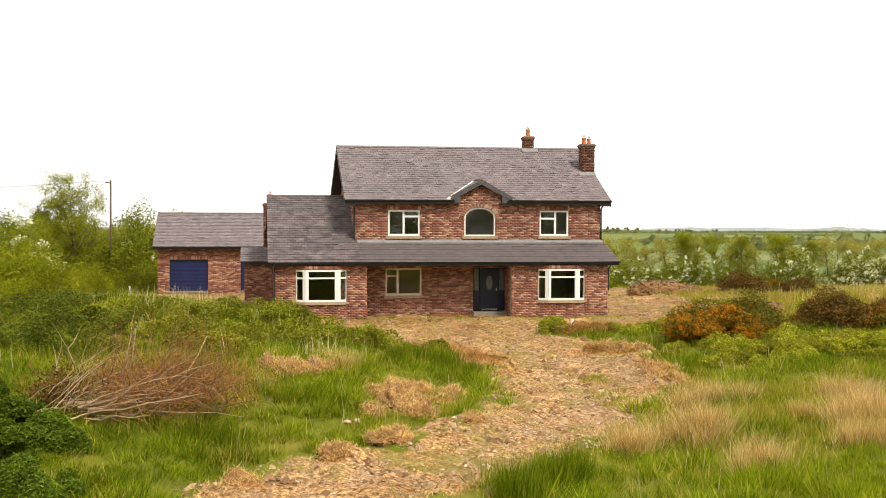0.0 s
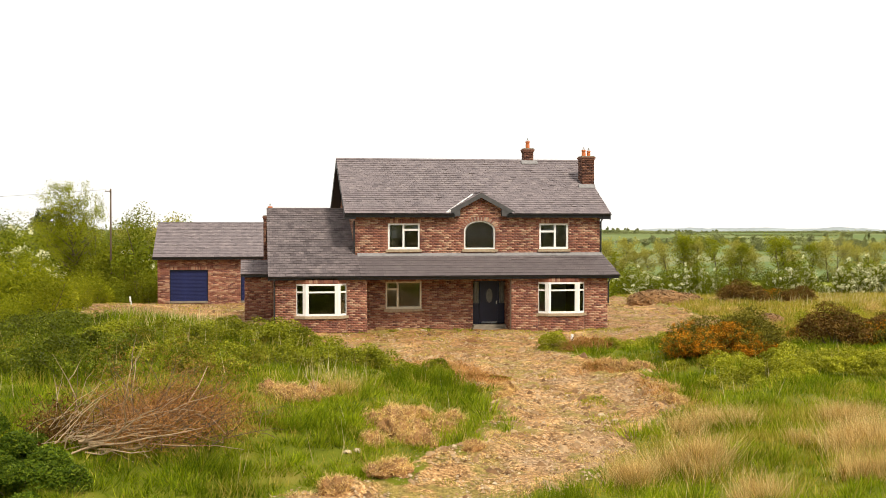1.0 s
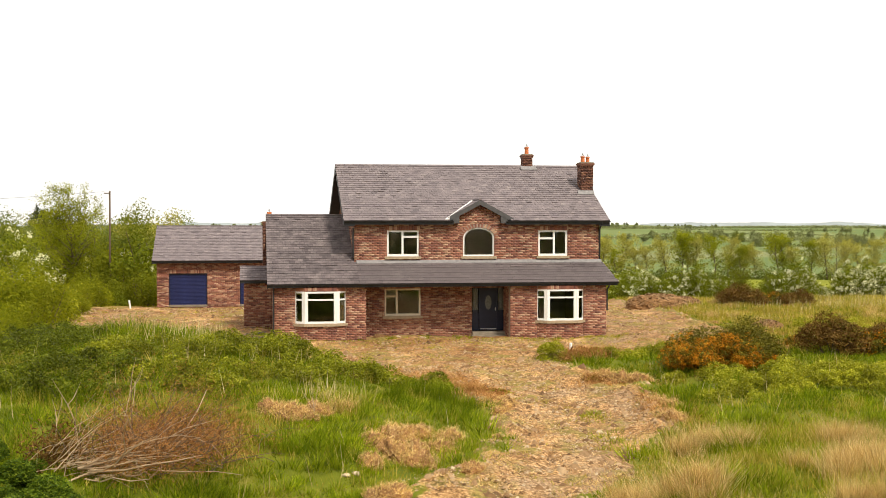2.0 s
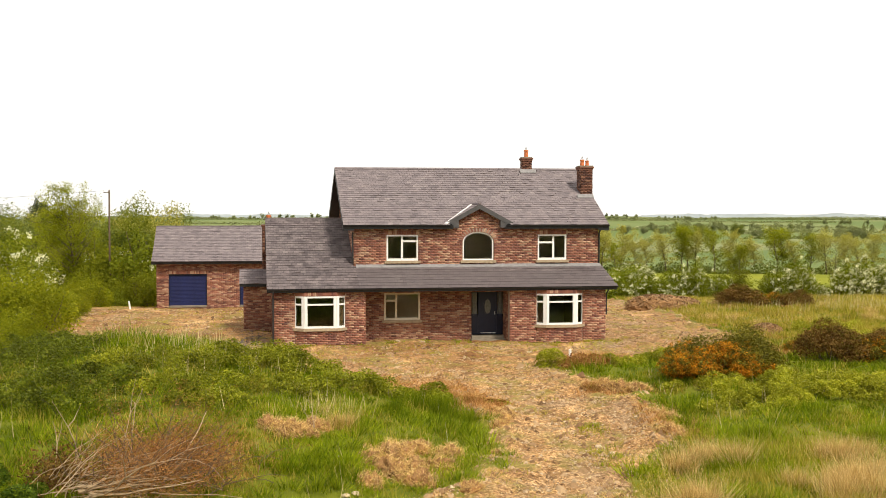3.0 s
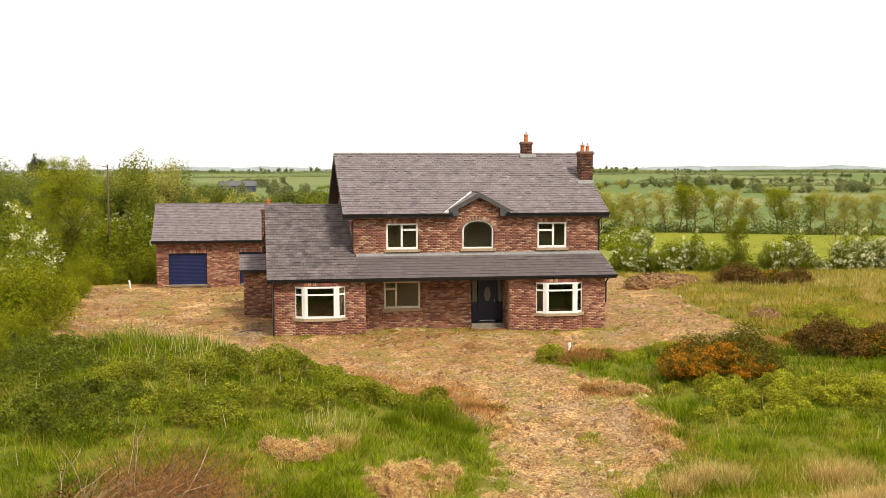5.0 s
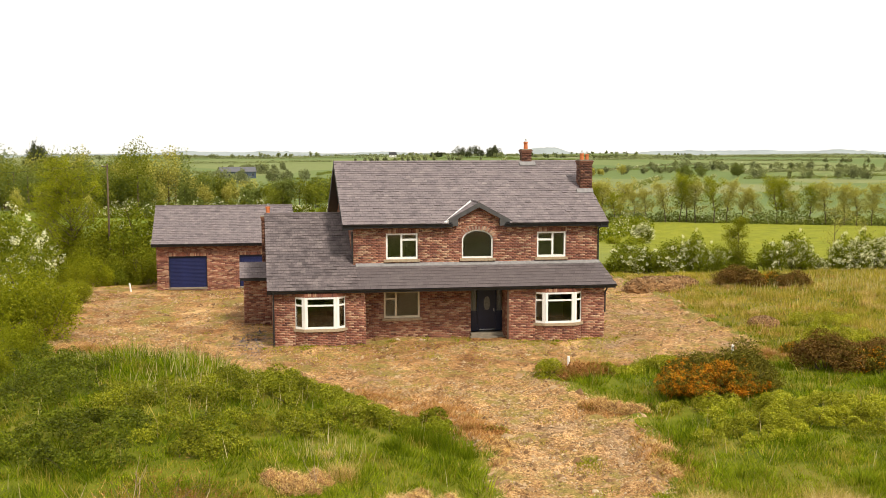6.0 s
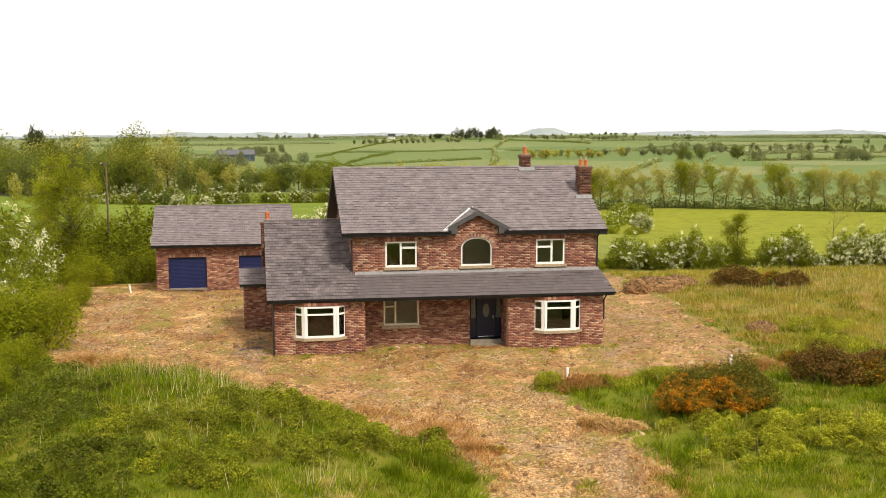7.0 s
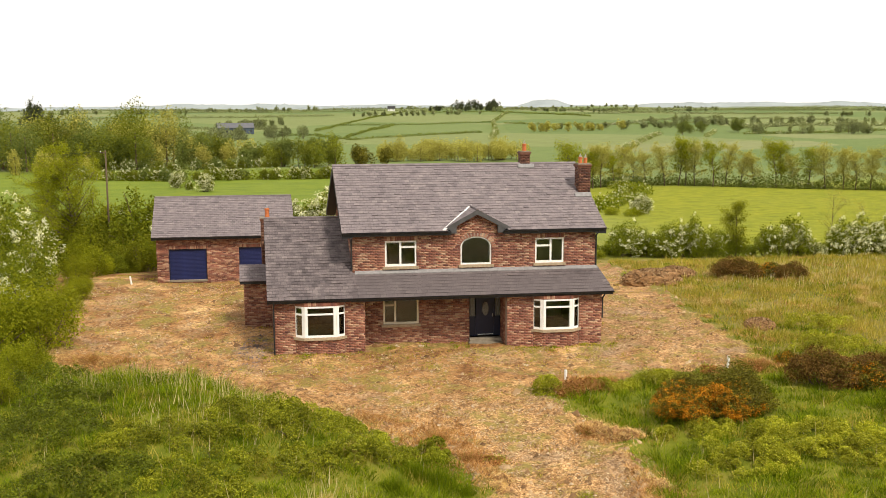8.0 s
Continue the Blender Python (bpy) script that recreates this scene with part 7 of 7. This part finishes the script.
def far_wood(cx, cy, rx, ry, n, h0, h1, size, per, seed, mat, label, turn=0.0):
    """A stand of distant trees, each with its own uneven crown and stem."""
    rng = np.random.default_rng(seed)
    x, y = rng.uniform(-1, 1, n) * rx, rng.uniform(-1, 1, n) * ry
    x, y = cx + x * math.cos(turn) - y * math.sin(turn), cy + x * math.sin(turn) + y * math.cos(turn)
    z, h = land(x, y), rng.uniform(h0, h1, n)
    r = h * rng.uniform(0.26, 0.42, n)
    C = []
    for k in range(n):
        m = 5
        lx = rng.normal(0, 0.42, (m, 3)) * np.array([r[k], r[k], h[k] * 0.28]) + np.array([x[k], y[k], z[k] + h[k] * 0.46])
        d = rng.normal(size=(per, 3))
        d /= np.linalg.norm(d, axis=1)[:, None]
        C.append(lx[rng.integers(0, m, per)] + d * rng.uniform(0.5, 1.05, per)[:, None] * np.array([r[k] * 0.66, r[k] * 0.66, h[k] * 0.34]))
    V, F = leaves(np.concatenate(C), size, rng, 0.2, 1.2)
    linked("far_wood", V, F, mat, None, label, "stuff", "trees")
    b = Build()
    for k in range(n):
        b.tube((x[k], y[k], z[k] - 0.5), (x[k], y[k], z[k] + h[k] * 0.6), 0.02 * h[k], 0.012 * h[k], 4, False)
    b.obj("far_trunks", BARK, None, "trunks of a distant wood", "stuff")["category"] = "trunks"


WOOD = "distant wood in spring leaf"
for k, mat in enumerate((DIM, MIDWOOD, BARE_WOOD, DIM)):
    far_wood(-106, 306, 18, 20, (8, 6, 3, 4)[k], 15, 23, 0.46, 2000, 1 + k, mat, WOOD, -0.3)
    far_wood(-72, 306, 15, 18, (10, 8, 6, 6)[k], 13, 23, 0.46, 2200, 51 + k, mat, WOOD, -0.3)
    far_wood(-50, 310, 12, 14, (5, 4, 3, 3)[k], 8, 15, 0.44, 1700, 61 + k, mat, WOOD, -0.5)
    far_wood(-30, 322, 14, 10, (4, 3, 3, 2)[k], 6, 10, 0.42, 1400, 71 + k, mat, WOOD)
far_wood(-86, 268, 14, 5, 6, 6, 9, 0.38, 800, 81, BARE_WOOD, WOOD)
far_wood(-6, 296, 12, 6, 6, 8, 12, 0.42, 1000, 5, MIDWOOD, WOOD)
far_wood(14, 304, 7, 5, 4, 7, 9, 0.4, 1000, 58, GORSE_G, WOOD)
far_wood(46, 330, 27, 9, 46, 6, 10, 0.36, 800, 6, BARE_WOOD, "distant stand of trees just budding")
far_wood(-60, 560, 50, 30, 26, 7, 11, 0.6, 420, 7, HAZED_LEAF, WOOD)
far_wood(-52, 800, 60, 12, 34, 5, 9, 0.8, 300, 8, HAZED_LEAF, WOOD, 1.25)
far_wood(345, 600, 46, 14, 14, 7, 12, 0.6, 500, 9, HAZED_LEAF, WOOD, 0.1)
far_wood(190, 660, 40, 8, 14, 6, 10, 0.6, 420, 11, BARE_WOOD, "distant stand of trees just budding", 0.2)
far_wood(225, 690, 60, 8, 16, 5, 8, 0.7, 320, 15, HAZED_LEAF, WOOD, 0.2)
far_wood(430, 780, 150, 26, 60, 6, 11, 0.8, 300, 12, HAZED_LEAF, WOOD, 0.1)
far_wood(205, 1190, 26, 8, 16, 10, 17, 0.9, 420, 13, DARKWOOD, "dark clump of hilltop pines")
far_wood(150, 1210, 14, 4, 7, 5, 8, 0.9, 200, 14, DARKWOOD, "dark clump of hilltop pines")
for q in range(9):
    far_wood(-420 + q * 180, 1020 + 150 * (q % 3), 90, 14, 18, 4, 8, 1.0, 190, 20 + q, HAZED_LEAF, WOOD, 0.15 * (q % 5 - 2))
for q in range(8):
    far_wood(-560 + q * 260, 1600 + 160 * (q % 3), 130, 40, 24, 2.5, 6, 1.6, 110, 40 + q, HAZED_LEAF, WOOD, 0.1 * (q % 3 - 1))


def hedgerow(pts, w, h, size, per_m, seed, mat, label="distant hedgerow between fields", white=0.0):
    """A ragged hedge along a line of the land, of leaf clumps."""
    rng = np.random.default_rng(seed)
    C, W = [], []
    for (ax, ay), (bx, by) in zip(pts, pts[1:]):
        n = int(math.dist((ax, ay), (bx, by)) * per_m)
        t = rng.uniform(0, 1, n)
        x, y = ax + (bx - ax) * t + rng.normal(0, w * 0.4, n), ay + (by - ay) * t + rng.normal(0, w * 0.4, n)
        k = 0.75 + 0.3 * wav(x, y, 9, seed % 7) + 0.25 * wav(x, y, 3.7, seed % 5)
        C.append(np.stack([x, y, land(x, y) + rng.uniform(0, 1, n) ** 1.3 * h * np.clip(k, 0.25, 1.3)], 1))
    C = np.concatenate(C)
    V, F = leaves(C, size, rng, 0.2, 1.2)
    linked("hedgerow", V, F, mat, None, label, "stuff", "hedge")
    if white:
        k = C[rng.uniform(0, 1, len(C)) < white * np.clip(0.5 + wav(C[:, 0], C[:, 1], 17, 3), 0, 1)] + np.array([0, -0.3, 0.35])
        V, F = leaves(sprays(k, 3, 0.5, 0.12, rng), size * 0.75, rng, 0.3, 1.1)
        linked("hedgerow_blossom", V, F, MAY, None, "white blossom along a distant hedgerow", "stuff", "blossom")


H1 = [([(-66, 226), (-43, 217), (-26, 218), (-12, 219), (4, 224)], 3, 3.0, 0.3, 80, 0.03), ([(-120, 320), (-81, 300), (-51, 290), (-34, 296), (-16, 306)], 4, 3.6, 0.36, 60, 0.03),
      ([(44, 160), (61, 166), (74, 165), (84, 158), (91, 147), (100, 140), (108, 130)], 3, 3.0, 0.28, 150, 0.03), ([(30, 88), (36, 97), (44, 112), (53, 130), (58, 160)], 2.4, 2.0, 0.26, 110, 0.05),
      ([(83, 257), (146, 418), (223, 584)], 2.4, 2.4, 0.4, 34, 0.25), ([(287, 595), (349, 619), (424, 650), (560, 690)], 2.4, 2.6, 0.45, 26, 0.12), ([(232, 529), (283, 637)], 2, 2.2, 0.4, 24, 0.2),
      ([(-2, 671), (17, 812), (45, 919), (110, 1164)], 1.4, 1.9, 0.45, 22, 0), ([(17, 812), (62, 822), (96, 813), (122, 822), (156, 826)], 1.4, 1.9, 0.45, 22, 0), ([(15, 555), (37, 670), (67, 821)], 1.3, 1.9, 0.42, 22, 0),
      ([(-28, 614), (-3, 598), (17, 526), (55, 566), (82, 591), (111, 628)], 1.3, 1.9, 0.42, 22, 0), ([(98, 523), (118, 610), (156, 826), (224, 1091)], 2, 2.6, 0.5, 22, 0.2), ([(110, 1164), (212, 1125), (257, 1017), (270, 909)], 1.6, 2.2, 0.55, 18, 0),
      ([(158, 785), (175, 758), (213, 745), (266, 770), (340, 800)], 1.4, 2.0, 0.45, 22, 0.05), ([(224, 727), (304, 834), (380, 885), (520, 900)], 2, 2.4, 0.55, 18, 0.1), ([(-180, 700), (-100, 760), (-28, 730)], 3, 3, 0.7, 16, 0),
      ([(-250, 1000), (20, 1034)], 3, 3.0, 0.8, 12, 0), ([(270, 1010), (640, 1100)], 3, 3.0, 0.8, 12, 0), ([(-300, 1250), (90, 1240), (500, 1330), (900, 1300)], 4, 3.5, 1.0, 9, 0), ([(-400, 1600), (200, 1560), (700, 1650), (1100, 1600)], 5, 4, 1.3, 8, 0),
      ([(-600, 2050), (100, 1980), (800, 2080), (1400, 2000)], 6, 4, 1.6, 6, 0), ([(330, 700), (420, 760), (560, 720), (760, 800)], 5, 4, 0.9, 16, 0.1), ([(-160, 520), (-90, 500), (-45, 560)], 6, 6, 0.7, 40, 0)]
# the farthest hedgerows take the leaf colour with haze painted in
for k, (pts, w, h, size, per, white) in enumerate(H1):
    hedgerow(pts, w, h, size, per, 300 + k, HAZED_LEAF if k > 13 else HAW if k in (0, 3) else DIM, white=white)

# tall roadside hedge behind the plot
hedgerow([(-70, -58), (-30, -62), (10, -64), (70, -56)], 4, 16, 0.6, 110, 390, HAW, "tall roadside hedge facing the house")


def farm_building(x, y, w, dpt, h, rise, wall_mat, roof_mat, label, turn=0.0):
    root = tagged(new("farm_building"), label, "building")
    root.matrix_basis = Matrix.Translation((x, y, height(x, y) - 0.5)) @ Matrix.Rotation(turn, 4, "Z")
    b = Build().box(-w / 2, w / 2, 0, dpt, 0, h)
    b.add([(-w / 2, 0, h), (-w / 2, dpt, h), (-w / 2, dpt / 2, h + rise), (w / 2, 0, h), (w / 2, dpt, h), (w / 2, dpt / 2, h + rise)], [(0, 1, 2), (3, 5, 4)])
    wl2 = b.obj("wall", wall_mat, root)
    for s in (0, 1):
        e, r = (-0.4, dpt / 2) if s == 0 else (dpt + 0.4, dpt / 2)
        q = [(-w / 2 - 0.4, e, h - 0.2), (w / 2 + 0.4, e, h - 0.2), (w / 2 + 0.4, r, h + rise), (-w / 2 - 0.4, r, h + rise)]
        Build().hexa(q, [(a, c, z + 0.25) for a, c, z in q]).obj("roof", roof_mat, root)
    for i in range(max(2, int(w // 4))):
        cx = -w / 2 + (i + 0.5) * w / max(2, int(w // 4))
        Build().box(cx - 0.5, cx + 0.5, -0.05, 0.04, h * 0.45, h * 0.75).obj("window", BLACK, wl2)
    return root


farm_building(-56, 640, 24, 12, 5, 3, plain_material("dark_shed_sheeting", (0.06, 0.08, 0.11), 0.7, 0.3, 0.5, 0.3), plain_material("shed_roof_sheeting", (0.10, 0.10, 0.11), 0.6, 0.3, 0.5, 0.2), "dark farm shed with grey sheet roof", 0.15)
farm_building(100, 1240, 9, 7, 4, 3, plain_material("white_render", (0.7, 0.7, 0.68), 0.9, 0.2, 1, 0.1), FELT, "white rendered farmhouse on the ridge", 0.0)


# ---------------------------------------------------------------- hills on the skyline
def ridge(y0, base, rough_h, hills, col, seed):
    """A long distant hill: uneven crest, front and back slopes. col has the haze mixed into it."""
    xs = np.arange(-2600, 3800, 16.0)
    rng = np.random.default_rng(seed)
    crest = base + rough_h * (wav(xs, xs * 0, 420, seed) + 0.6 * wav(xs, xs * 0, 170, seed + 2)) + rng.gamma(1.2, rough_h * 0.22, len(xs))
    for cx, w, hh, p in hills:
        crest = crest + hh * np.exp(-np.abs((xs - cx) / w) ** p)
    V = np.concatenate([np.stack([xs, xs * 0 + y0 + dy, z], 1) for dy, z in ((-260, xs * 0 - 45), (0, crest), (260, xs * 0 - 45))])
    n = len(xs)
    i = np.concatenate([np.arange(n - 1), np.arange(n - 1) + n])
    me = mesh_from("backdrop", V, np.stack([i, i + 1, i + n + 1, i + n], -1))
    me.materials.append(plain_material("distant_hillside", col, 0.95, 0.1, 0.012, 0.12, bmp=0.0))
    return tagged(new("backdrop", me), "far hills along the horizon with haze in their colour", "hills", kind="structure")


# aerial haze painted into both colours: paler and bluer on the farther ridge
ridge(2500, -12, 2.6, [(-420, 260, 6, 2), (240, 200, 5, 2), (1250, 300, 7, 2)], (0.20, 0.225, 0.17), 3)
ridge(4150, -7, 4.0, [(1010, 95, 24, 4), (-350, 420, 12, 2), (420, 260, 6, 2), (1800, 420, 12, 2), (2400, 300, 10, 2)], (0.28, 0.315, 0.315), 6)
